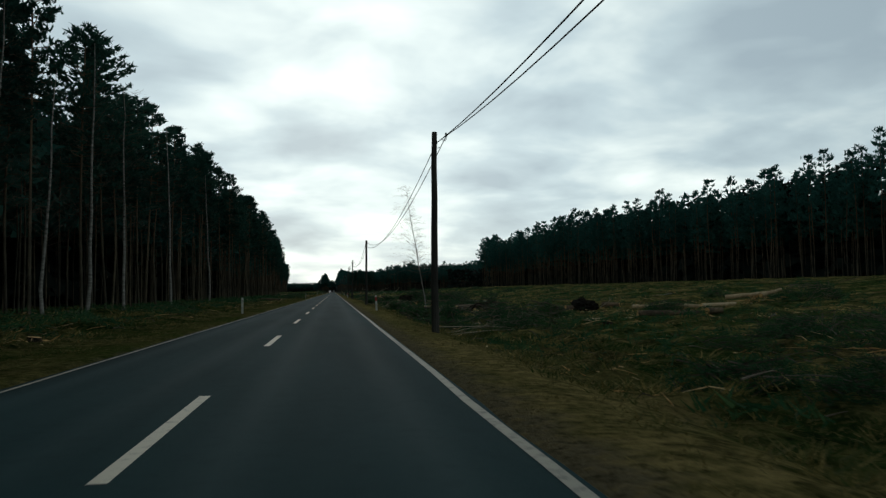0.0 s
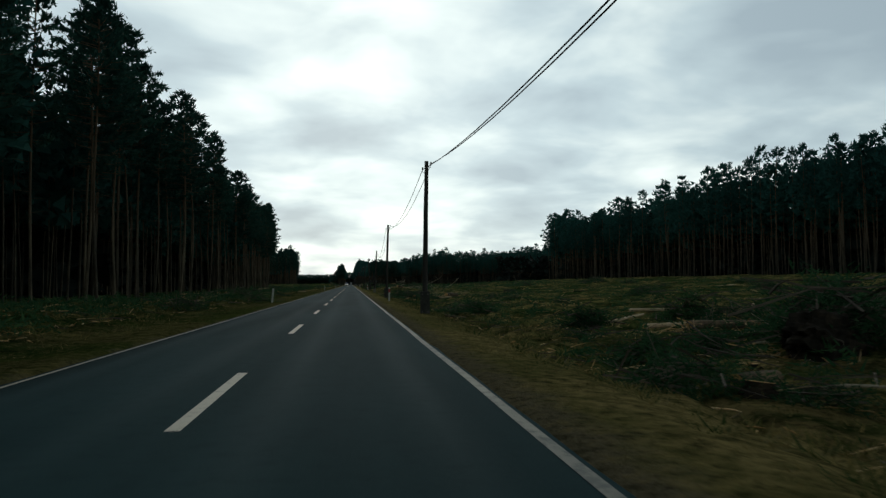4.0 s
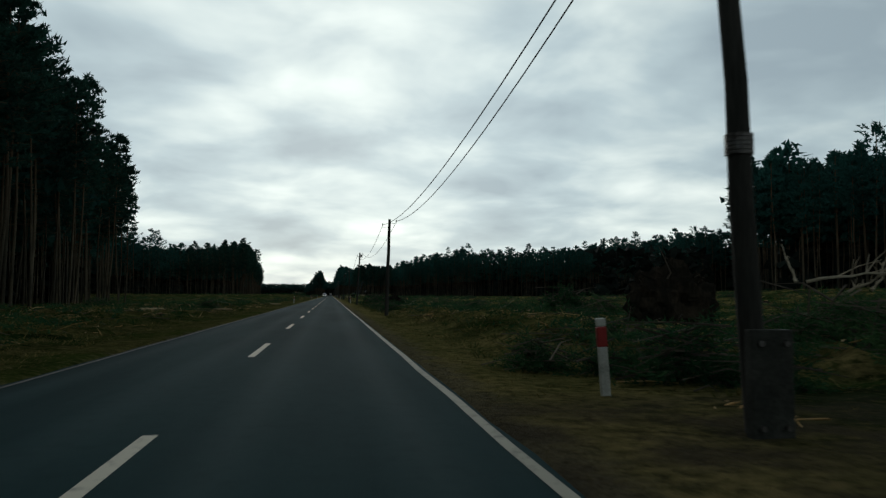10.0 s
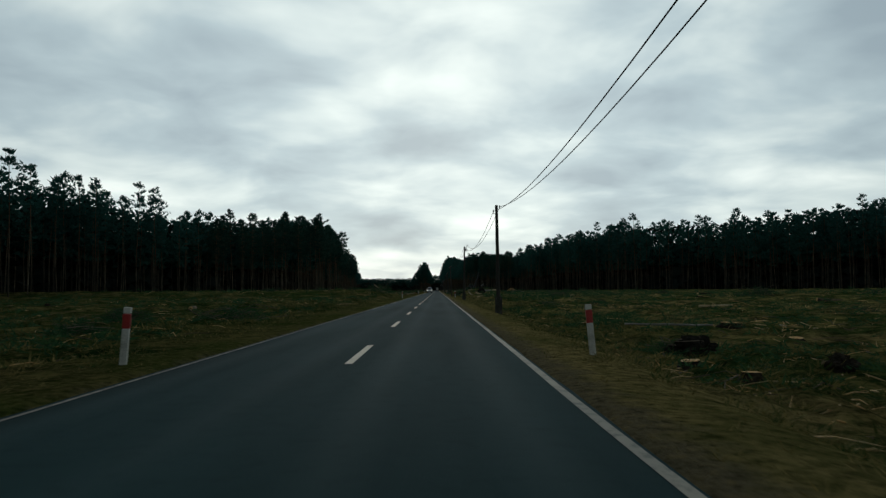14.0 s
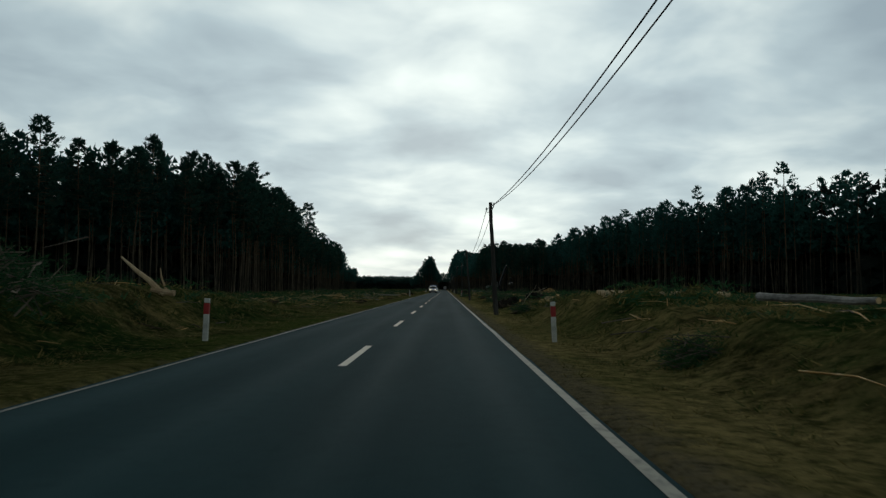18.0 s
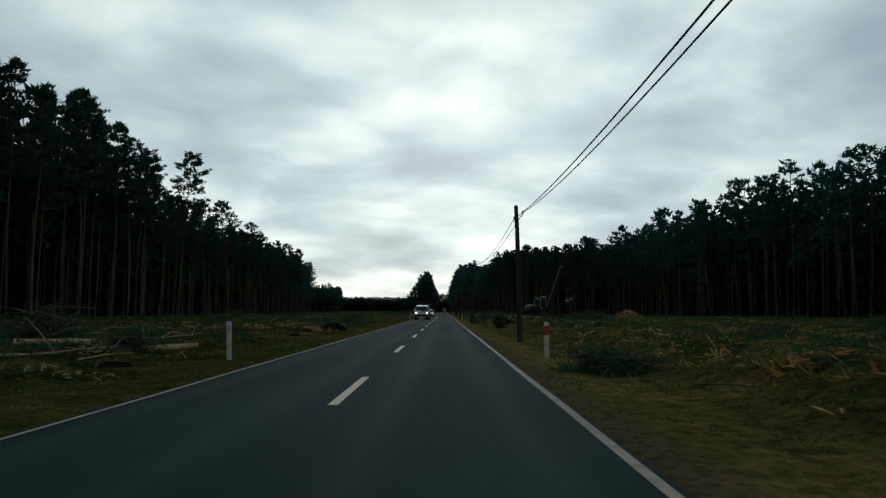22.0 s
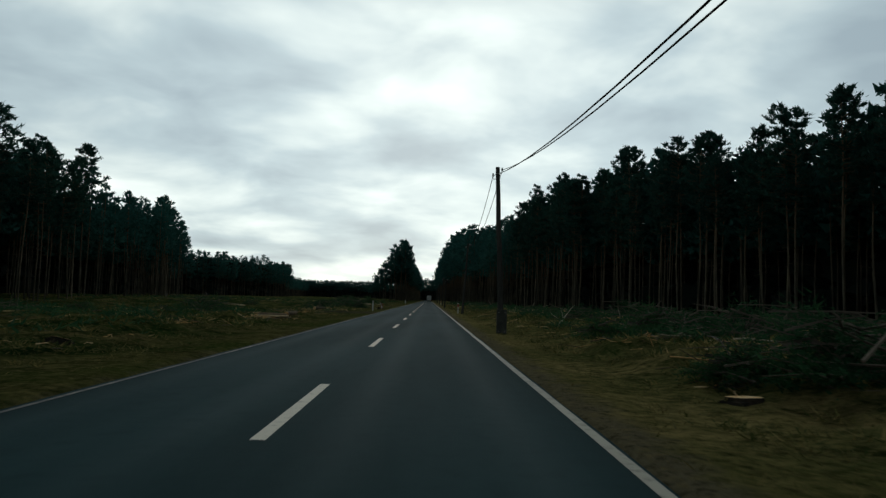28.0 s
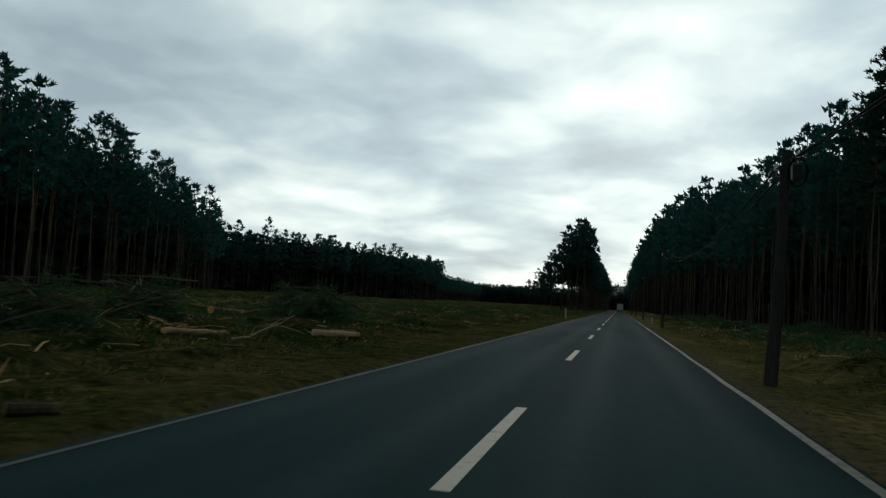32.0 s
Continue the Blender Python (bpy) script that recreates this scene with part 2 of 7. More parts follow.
M["glass_dark"] = material("dark window glass", [(0.012, 0.014, 0.015), (0.02, 0.023, 0.024)], 2, 0.06, 0, spec=0.6)
# base greyer than the side windows: part of the sky's reflection is painted in
M["glass_screen"] = material("window glass greyed for reflected sky", [(0.02, 0.027, 0.026), (0.032, 0.04, 0.038)], 2, 0.05, 0, spec=0.5)
M["chrome"] = material("headlamp reflector", [(0.6, 0.6, 0.6), (0.75, 0.75, 0.75)], 5, 0.15, 0, metal=0.9)
M["grey_bar"] = material("grey print", [(0.18, 0.18, 0.18), (0.25, 0.25, 0.25)], 5, 0.6, 0)
M["white_print"] = material("white print", [(0.7, 0.7, 0.7), (0.8, 0.8, 0.8)], 5, 0.5, 0)
M["plastic_bag"] = material("white sheet scrap", [(0.5, 0.5, 0.5), (0.7, 0.7, 0.7)], 3, 0.5, 0.1)
leafy(M["needles"], 0.35)
leafy(M["needles_hazed"], 0.35)
leafy(M["brush"], 0.3)
leafy(M["grass"], 0.25)
leafy(M["turf"], 0.3)
M["lamp_on"] = bpy.data.materials.new("lit headlamp")
M["lamp_on"].use_nodes = True
M["lamp_on"].node_tree.nodes["Principled BSDF"].inputs["Emission Color"].default_value = (1.0, 0.86, 0.62, 1)
M["lamp_on"].node_tree.nodes["Principled BSDF"].inputs["Emission Strength"].default_value = 3.0


def blend_material(name, build):
    m = bpy.data.materials.new(name)
    m.use_nodes = True
    n, l = m.node_tree.nodes, m.node_tree.links
    b = n["Principled BSDF"]

    def noise_at(scale, detail=4.0, stretch=None, rough=0.55):
        t = n.new("ShaderNodeTexNoise")
        t.inputs["Scale"].default_value, t.inputs["Detail"].default_value, t.inputs["Roughness"].default_value = scale, detail, rough
        src = n.new("ShaderNodeTexCoord").outputs["Object"]
        if stretch:
            mp = n.new("ShaderNodeMapping")
            mp.inputs["Scale"].default_value = stretch
            l.new(src, mp.inputs[0])
            src = mp.outputs[0]
        l.new(src, t.inputs["Vector"])
        return t.outputs[0]

    def math_of(op, a, b_, clamp=False):
        t = n.new("ShaderNodeMath")
        t.operation, t.use_clamp = op, clamp
        for i, v in enumerate((a, b_)):
            if isinstance(v, (int, float)):
                t.inputs[i].default_value = v
            else:
                l.new(v, t.inputs[i])
        return t.outputs[0]

    def step(v, lo, hi):
        t = n.new("ShaderNodeMapRange")
        t.inputs["From Min"].default_value, t.inputs["From Max"].default_value = lo, hi
        l.new(v, t.inputs["Value"])
        return t.outputs[0]

    def mixed(f, a, b_):
        t = n.new("ShaderNodeMixRGB")
        for i, v in enumerate((f, a, b_)):
            if isinstance(v, tuple):
                t.inputs[i].default_value = (*v, 1)
            elif isinstance(v, (int, float)):
                t.inputs[i].default_value = v
            else:
                l.new(v, t.inputs[i])
        return t.outputs[0]

    def relief(h, strength, distance):
        u = n.new("ShaderNodeBump")
        u.inputs["Strength"].default_value, u.inputs["Distance"].default_value = strength, distance
        l.new(h, u.inputs["Height"])
        l.new(u.outputs[0], b.inputs["Normal"])

    build(n, l, b, noise_at, math_of, step, mixed, relief)
    return m


def asphalt_nodes(n, l, b, noise_at, math_of, step, mixed, relief):
    big = noise_at(0.5, 4, (1, 0.12, 1))
    grain = noise_at(60, 3)
    mid = noise_at(4, 5)
    xyz = n.new("ShaderNodeSeparateXYZ")
    l.new(n.new("ShaderNodeTexCoord").outputs["Object"], xyz.inputs[0])
    # wheel paths, two to a lane, are smoother and a little paler
    ax = math_of("ABSOLUTE", math_of("ADD", math_of("ABSOLUTE", xyz.outputs[0], 0), -1.45), 0)
    path = math_of("SUBTRACT", 1.0, math_of("MULTIPLY", math_of("ABSOLUTE", math_of("ADD", ax, -0.75), 0), 2.6), True)
    col = mixed(step(big, 0.35, 0.68), (0.014, 0.041, 0.045), (0.025, 0.063, 0.068))
    col = mixed(math_of("MULTIPLY", path, 0.25), col, (0.04, 0.084, 0.09))
    col = mixed(math_of("MULTIPLY", step(mid, 0.5, 0.75), 0.3), col, (0.012, 0.031, 0.034))
    col = mixed(math_of("MULTIPLY", step(grain, 0.5, 0.8), 0.35), col, (0.042, 0.084, 0.09))
    l.new(col, b.inputs["Base Color"])
    l.new(math_of("SUBTRACT", 0.85, math_of("MULTIPLY", path, 0.06)), b.inputs["Roughness"])
    b.inputs["Specular IOR Level"].default_value = 0.02
    relief(grain, 0.4, 0.008)


def road_paint_nodes(n, l, b, noise_at, math_of, step, mixed, relief):
    wear = noise_at(7, 6, None, 0.7)
    big = noise_at(0.25, 3)
    f = math_of("ADD", step(wear, 0.54, 0.72), math_of("MULTIPLY", step(big, 0.5, 0.75), 0.6), True)
    col = mixed(math_of("MULTIPLY", f, 0.75), (0.68, 0.63, 0.5), (0.2, 0.19, 0.16))
    l.new(col, b.inputs["Base Color"])
    b.inputs["Roughness"].default_value = 0.7
    relief(wear, 0.2, 0.01)


def edge_paint_nodes(n, l, b, noise_at, math_of, step, mixed, relief):
    wear = noise_at(5, 6, None, 0.7)
    big = noise_at(0.12, 3)
    f = math_of("ADD", step(wear, 0.5, 0.72), math_of("MULTIPLY", step(big, 0.46, 0.62), 0.6), True)
    col = mixed(math_of("MULTIPLY", f, 0.85), (0.38, 0.36, 0.285), (0.06, 0.078, 0.075))
    l.new(col, b.inputs["Base Color"])
    b.inputs["Roughness"].default_value = 0.75
    relief(wear, 0.2, 0.01)


def worn_edge_nodes(n, l, b, noise_at, math_of, step, mixed, relief):
    wear = noise_at(5, 6, None, 0.7)
    big = noise_at(0.1, 3)
    f = math_of("ADD", step(wear, 0.4, 0.62), math_of("MULTIPLY", step(big, 0.4, 0.56), 0.8), True)
    col = mixed(math_of("MULTIPLY", f, 0.95), (0.26, 0.25, 0.21), (0.06, 0.066, 0.063))
    l.new(col, b.inputs["Base Color"])
    b.inputs["Roughness"].default_value = 0.8
    relief(wear, 0.2, 0.01)


def soil_nodes(n, l, b, noise_at, math_of, step, mixed, relief):
    patch = noise_at(0.16, 5)
    mid = noise_at(0.9, 6)
    tuft = noise_at(6.0, 6, None, 0.7)
    grain = noise_at(18, 6, None, 0.75)
    xyz = n.new("ShaderNodeSeparateXYZ")
    l.new(n.new("ShaderNodeTexCoord").outputs["Object"], xyz.inputs[0])
    ax = math_of("ABSOLUTE", xyz.outputs[0], 0)
    west = step(math_of("MULTIPLY", xyz.outputs[0], -1.0), -1.0, 1.0)
    brown = mixed(step(mid, 0.38, 0.62), (0.1, 0.086, 0.036), (0.36, 0.275, 0.115))
    green = mixed(step(mid, 0.35, 0.65), (0.013, 0.036, 0.011), (0.055, 0.1, 0.028))
    col = mixed(step(math_of("ADD", patch, math_of("MULTIPLY", west, 0.03)), 0.42, 0.55), brown, green)
    # straw-coloured dry grass in patches
    col = mixed(math_of("MULTIPLY", step(noise_at(0.35, 4), 0.5, 0.62), 0.65), col, (0.34, 0.28, 0.098))
    moss = step(noise_at(0.8, 5, None, 0.65), 0.48, 0.6)
    col = mixed(math_of("MULTIPLY", moss, 0.75), col, green)
    # west ground is mossier, and darkened to paint the near wood's shade
    col = mixed(math_of("MULTIPLY", west, 0.42), col, (0.014, 0.034, 0.01))
    # needles and rotten wood, dark and wet between the tufts
    col = mixed(math_of("MULTIPLY", step(noise_at(1.7, 5, None, 0.65), 0.56, 0.68), 0.55), col, (0.016, 0.013, 0.007))
    # mown verge of matted brown grass, narrower on the west side
    rim = math_of("ADD", math_of("ADD", ax, math_of("MULTIPLY", west, 1.3)), math_of("MULTIPLY", math_of("ADD", noise_at(0.28, 5), -0.5), 6.0))
    lawn = mixed(step(noise_at(3.4, 6, None, 0.7), 0.36, 0.62), (0.12, 0.115, 0.042), (0.46, 0.365, 0.15))
    # the west verge is greener, with the wood's shade put into its colour
    lawn = mixed(math_of("MULTIPLY", west, 0.72), lawn, mixed(step(mid, 0.35, 0.65), (0.03, 0.045, 0.012), (0.1, 0.105, 0.032)))
    lawn = mixed(math_of("MULTIPLY", math_of("MULTIPLY", step(patch, 0.43, 0.57), 0.7), math_of("ADD", 0.7, math_of("MULTIPLY", west, 0.9))), lawn, (0.075, 0.1, 0.026))
    col = mixed(math_of("MULTIPLY", 0.88, math_of("SUBTRACT", 1.0, step(rim, 5.0, 6.8), True)), col, lawn)
    # dark clumps of turf and moss that break up the verge
    clump = step(noise_at(2.1, 5, None, 0.68), 0.5, 0.62)
    col = mixed(math_of("MULTIPLY", math_of("MULTIPLY", clump, 0.78), step(rim, 3.9, 5.2)), col, mixed(step(mid, 0.4, 0.6), (0.014, 0.022, 0.008), (0.036, 0.062, 0.016)))
    # bare gravelly shoulder beside the asphalt
    edge = math_of("ADD", math_of("ADD", ax, math_of("MULTIPLY", west, 0.6)), math_of("MULTIPLY", math_of("ADD", noise_at(1.4, 4), -0.5), 1.1))
    gravel = mixed(step(grain, 0.35, 0.7), (0.115, 0.098, 0.06), (0.3, 0.26, 0.175))
    col = mixed(math_of("MULTIPLY", 0.85, math_of("SUBTRACT", 1.0, step(edge, 3.3, 3.75), True)), col, gravel)
    col = mixed(math_of("MULTIPLY", step(tuft, 0.53, 0.66), 0.42), col, (0.36, 0.28, 0.11))
    col = mixed(math_of("MULTIPLY", step(tuft, 0.48, 0.36), 0.6), col, (0.014, 0.022, 0.009))
    # earth tracks crossing the verge: one on the east side, one on the west
    for y0, half, side in ((252.0, 7.0, 1.0), (751.0, 5.5, -1.0)):
        dy = math_of("ABSOLUTE", math_of("ADD", math_of("ADD", xyz.outputs[1], -y0), math_of("MULTIPLY", math_of("ADD", mid, -0.5), 5.0)), 0)
        on = math_of("MULTIPLY", math_of("SUBTRACT", 1.0, step(dy, half - 1.5, half), True), step(math_of("MULTIPLY", xyz.outputs[0], side), 2.0, 2.6))
        on = math_of("MULTIPLY", on, math_of("SUBTRACT", 1.0, step(ax, 9.0, 16.0), True))
        col = mixed(math_of("MULTIPLY", on, math_of("ADD", 0.2, math_of("MULTIPLY", step(mid, 0.4, 0.6), 0.6))), col, mixed(step(grain, 0.4, 0.65), (0.06, 0.05, 0.04), (0.13, 0.11, 0.085)))
    col = mixed(math_of("MULTIPLY", step(grain, 0.55, 0.8), 0.35), col, (0.02, 0.021, 0.011))
    l.new(col, b.inputs["Base Color"])
    b.inputs["Roughness"].default_value = 0.95
    b.inputs["Specular IOR Level"].default_value = 0.0
    relief(math_of("ADD", grain, math_of("MULTIPLY", tuft, 2.5)), 1.0, 0.09)


M["asphalt"] = blend_material("worn asphalt", asphalt_nodes)
M["road_paint"] = blend_material("worn white road paint", road_paint_nodes)
M["edge_paint"] = blend_material("faded edge line paint", edge_paint_nodes)
M["worn_edge"] = blend_material("edge line paint worn down to the asphalt", worn_edge_nodes)
M["soil"] = blend_material("cleared forest ground", soil_nodes)


# ---- geometry helpers ----
class Geo:
    """Vertices, faces and material slots of one mesh, gathered piece by piece."""

    def __init__(self):
        self.v, self.f, self.m = [], [], []

    def add(self, verts, faces, slot=0):
        k = len(self.v)
        self.v += [tuple(p) for p in verts]
        self.f += [tuple(i + k for i in q) for q in faces]
        self.m += [slot] * len(faces)

    def tube(self, pts, radii, sides=6, slot=0, caps=True, cap_slot=None):
        pts = [Vector(p) for p in pts]
        rings, faces = [], []
        for i, p in enumerate(pts):
            d = (pts[min(i + 1, len(pts) - 1)] - pts[max(i - 1, 0)]).normalized()
            a = d.orthogonal().normalized() if abs(d.z) < 0.9 else Vector((1, 0, 0)).cross(d).cross(d).normalized()
            b = d.cross(a)
            for s in range(sides):
                w = 2 * math.pi * s / sides
                rings.append(p + (a * math.cos(w) + b * math.sin(w)) * radii[i])
        for i in range(len(pts) - 1):
            for s in range(sides):
                t = (s + 1) % sides
                faces.append((i * sides + s, i * sides + t, (i + 1) * sides + t, (i + 1) * sides + s))
        self.add(rings, faces, slot)
        if caps:
            k = len(self.v) - len(rings)
            n = len(rings)
            self.f += [tuple(range(k + sides - 1, k - 1, -1)), tuple(range(k + n - sides, k + n))]
            self.m += [slot if cap_slot is None else cap_slot] * 2

    def box(self, c, s, slot=0, turn=None, bevel=0.0, taper=(1.0, 1.0)):
        x, y, z = (q / 2 for q in s)
        bm = bmesh.new()
        vs = []
        for sz, tp in ((-z, (1, 1)), (z, taper)):
            for sx, sy in ((-x, -y), (x, -y), (x, y), (-x, y)):
                vs.append(bm.verts.new((sx * tp[0], sy * tp[1], sz)))
        for q in ((0, 3, 2, 1), (4, 5, 6, 7), (0, 1, 5, 4), (1, 2, 6, 5), (2, 3, 7, 6), (3, 0, 4, 7)):
            bm.faces.new([vs[i] for i in q])
        if bevel:
            bmesh.ops.bevel(bm, geom=bm.edges[:], offset=bevel, segments=2, affect="EDGES", profile=0.6)
        bm.verts.index_update()
        m = Matrix.Translation(c) @ (turn or Matrix.Identity(4))
        self.add([m @ p.co for p in bm.verts], [[p.index for p in q.verts] for q in bm.faces], slot)
        bm.free()

    def blade(self, base, tip, side, slot=0):
        self.add((base - side, base + side, tip), ((0, 1, 2),), slot)

    def mesh(self, name, mats, smooth=False):
        me = bpy.data.meshes.new(name)
        me.from_pydata(self.v, [], self.f)
        for q in mats:
            me.materials.append(M[q])
        if len(mats) > 1:
            me.polygons.foreach_set("material_index", self.m)
        if smooth:
            me.polygons.foreach_set("use_smooth", [True] * len(me.polygons))
        me.update()
        return me

    def arrays(self):
        tris, mats = [], []
        for q, s in zip(self.f, self.m):
            for i in range(1, len(q) - 1):
                tris.append((q[0], q[i], q[i + 1]))
                mats.append(s)
        return np.array(self.v, np.float32), np.array(tris, np.int32), np.array(mats, np.int32)


def part(name, geo, mats, parent, label="", smooth=False):
    me = geo if isinstance(geo, bpy.types.Mesh) else geo.mesh(name, [mats] if isinstance(mats, str) else mats, smooth)
    ob = new(name, me)
    ob.parent = parent
    if label:
        ob["label"] = label
    return ob


def thing(name, at, label, category, group="", turn=0.0, kind=""):
    ob = new(name)
    ob.empty_display_size = 0.3
    ob.matrix_world = at if isinstance(at, Matrix) else pose(*at, 0, 0, turn)
    return tagged(ob, label, category, group, kind)


def stuff(name, templates, places, mats, label, category, smooth=False):
    """One object out of many copies of small templates. places: template number, matrix."""
    vs, ts, ms, k = [], [], [], 0
    for which, m in places:
        v, t, s = templates[which]
        a = np.array(m, np.float32)
        vs.append(v @ a[:3, :3].T + a[:3, 3])
        ts.append(t + k)
        ms.append(s)
        k += len(v)
    v, t, s = np.concatenate(vs), np.concatenate(ts), np.concatenate(ms)
    me = bpy.data.meshes.new(name)
    me.vertices.add(len(v))
    me.vertices.foreach_set("co", v.astype(np.float32).ravel())
    me.loops.add(t.size)
    me.loops.foreach_set("vertex_index", t.astype(np.int32).ravel())
    me.polygons.add(len(t))
    me.polygons.foreach_set("loop_start", np.arange(0, t.size, 3, dtype=np.int32))
    me.polygons.foreach_set("loop_total", np.full(len(t), 3, np.int32))
    for q in mats:
        me.materials.append(M[q])
    me.polygons.foreach_set("material_index", s.astype(np.int32))
    me.update(calc_edges=True)
    return tagged(new(name, me), label, category, kind="stuff")


def smooth_step(a, b, v):
    t = min(1.0, max(0.0, (v - a) / (b - a)))
    return t * t * (3 - 2 * t)


def at_line(line, y):
    """Where a plan line (list of (x, y), y rising) stands across the road at y."""
    return float(np.interp(y, [p[1] for p in line], [p[0] for p in line]))


def ground_z(x, y):
    """Height of the ground beside the road."""
    a = abs(x)
    if a < 2.9:
        return -0.10
    n1 = noise.noise((x * 0.11, y * 0.11, 3.0))
    n2 = noise.noise((x * 0.45, y * 0.45, 9.0))
    n3 = noise.noise((x * 1.4, y * 1.4, 5.0))
    z = -0.10 + 0.09 * smooth_step(2.9, 3.25, a)
    far = smooth_step(4.2, 8.0, a)
    z += -0.05 * smooth_step(3.4, 4.8, a) * (1 - far)
    z += far * (0.2 * n1 + 0.16 * n2) + smooth_step(4.6, 6.2, a) * 0.13 * noise.noise((x * 0.85, y * 0.62, 5.5)) + far * 0.09 * n3 + 0.03 * n3 * smooth_step(3.3, 4.0, a)
    hump = smooth_step(4.9, 6.4, a)
    if hump:
        z += hump * (0.38 * abs(noise.noise((x * 0.6, y * 0.42, 12.0))) + 0.24 * abs(noise.noise((x * 1.3, y * 1.05, 2.0))) - 0.12)
    if x > 0:
        rise = 2.2 - 1.5 * smooth_step(330, 460, y)
        z += rise * smooth_step(8.0, 72.0, x)
        sel = 0.25 + 0.75 * smooth_step(-0.05, 0.5, noise.noise((1.7, y * 0.045, 7.0)) + 0.3)
        here = smooth_step(436, 450, y) * smooth_step(486, 470, y)
        # the clearing lies lower than the road in two stretches
        low = max(smooth_step(226, 208, y), smooth_step(335, 355, y) * smooth_step(425, 400, y))
        z += (0.42 * sel * (1 - low) + 0.6 * here) * smooth_step(4.9, 6.9, x) * smooth_step(15, 9, x)
        z -= 0.62 * low * smooth_step(4.3, 6.6, x) * smooth_step(74, 24, x)
    else:
        z += (0.12 + 1.05 * smooth_step(440, 458, y) * smooth_step(490, 470, y)) * smooth_step(5.2, 8.5, a) - 0.1 * smooth_step(10, 18, a)
        z -= 0.45 * smooth_step(335, 352, y) * smooth_step(410, 385, y) * smooth_step(5, 9, a) + smooth_step(722, 752, y) * smooth_step(800, 778, y) * smooth_step(5.5, 17, a)
    track = max(smooth_step(9, 5, abs(y - 252)) * (x > 0), smooth_step(8, 4, abs(y - 751)) * (x < 0)) * smooth_step(14, 8, a)
    z = z * (1 - track) + track * -0.03 if a > 3.2 else z
    return z


# ---- ground and road ----
def make_ground():
    xs = [0.0, 2.85, 3.0, 3.15, 3.3]
    x, d = 3.3, 0.3
    while x < 3500:
        x += d
        xs.append(x)
        d = 0.32 if x < 10 else 0.5 if x < 12 else min(d * 1.16, 4.0) if x < 80 else d * 1.35
    xs = [-q for q in reversed(xs[1:])] + xs
    ys = [-400.0, -200.0, -100.0, -50.0, -25.0]
    y = -15.0
    while y < 5000:
        ys.append(y)
        y += 0.9 if y < 830 else 2.5 if y < 1100 else (y - 1000) * 0.25
    w = len(xs)
    verts = [(px, py, ground_z(px, py) if abs(px) < 150 else ground_z(math.copysign(150, px), py)) for py in ys for px in xs]
    faces = [(j * w + i, j * w + i + 1, (j + 1) * w + i + 1, (j + 1) * w + i) for j in range(len(ys) - 1) for i in range(w - 1)]
    me = bpy.data.meshes.new("ground")
    me.from_pydata(verts, [], faces)
    me.materials.append(M["soil"])
    me.polygons.foreach_set("use_smooth", [True] * len(faces))
    tagged(new("ground", me), "churned brown and mossy ground of a cleared pine forest", "ground", kind="structure")


ROAD_R, ROAD_L = 2.934, 2.677


def road_z(x):
    return 0.02 - 0.0022 * x * x


def make_road():
    g = Geo()
    ys = [-60.0]
    while ys[-1] < 900:
        ys.append(ys[-1] + 1.5)
    while ys[-1] < 2600:
        ys.append(ys[-1] + 40)
    cols = 11
    verts = []
    for y in ys:
        wr = ROAD_R + 0.1 + 0.05 * noise.noise((0, y * 0.5, 0)) + 0.03 * noise.noise((3, y * 1.9, 0))
        wl_ = ROAD_L + 0.11 + 0.05 * noise.noise((7, y * 0.5, 0)) + 0.03 * noise.noise((9, y * 1.9, 0))
        for i in range(cols):
            x = -wl_ + (wr + wl_) * i / (cols - 1)
            verts.append((x, y, road_z(x)))
        verts += [(-wl_ - 0.04, y, -0.12), (wr + 0.04, y, -0.12)]
    w = cols + 2
    faces = []
    for j in range(len(ys) - 1):
        order = [cols] + list(range(cols)) + [cols + 1]
        for a, b in zip(order, order[1:]):
            faces.append((j * w + a, j * w + b, (j + 1) * w + b, (j + 1) * w + a))
    g.add(verts, faces)
    road = tagged(new("road", g.mesh("road", ["asphalt"], True)), "worn grey two-lane asphalt country road", "road", kind="structure")

    def strip(x0, x1, y0, y1, step_y, wob):
        s = Geo()
        ny = max(1, int((y1 - y0) / step_y))
        vs = []
        for j in range(ny + 1):
            y = y0 + (y1 - y0) * j / ny
            d = wob * noise.noise((x0, y * 0.3, 2))
            vs += [(x0 + d, y, road_z(x0) + 0.004), (x1 + d, y, road_z(x1) + 0.004)]
        s.add(vs, [(2 * j, 2 * j + 1, 2 * j + 3, 2 * j + 2) for j in range(ny)])
        return s

    part("edge_line", strip(ROAD_R - 0.055, ROAD_R + 0.055, -60, 2000, 3, 0.03), "edge_paint", road, "faded white line along the road edge")
    for y0, y1, paint in ((-60, 240, "edge_paint"), (240, 395, "worn_edge"), (395, 650, "edge_paint"), (650, 2000, "worn_edge")):
        part("edge_line", strip(-ROAD_L - 0.032, -ROAD_L + 0.032, y0, y1, 3, 0.03), paint, road, "faded white line along the road edge" if paint == "edge_paint" else "edge line nearly worn away")
    dash = strip(-0.065, 0.065, 0, 4, 1, 0.0).mesh("lane_dash", ["road_paint"])
    for k in range(-3, 95):
        part("lane_dash", dash, None, road).location = (0, 12 * k, 0)


make_ground()
make_road()

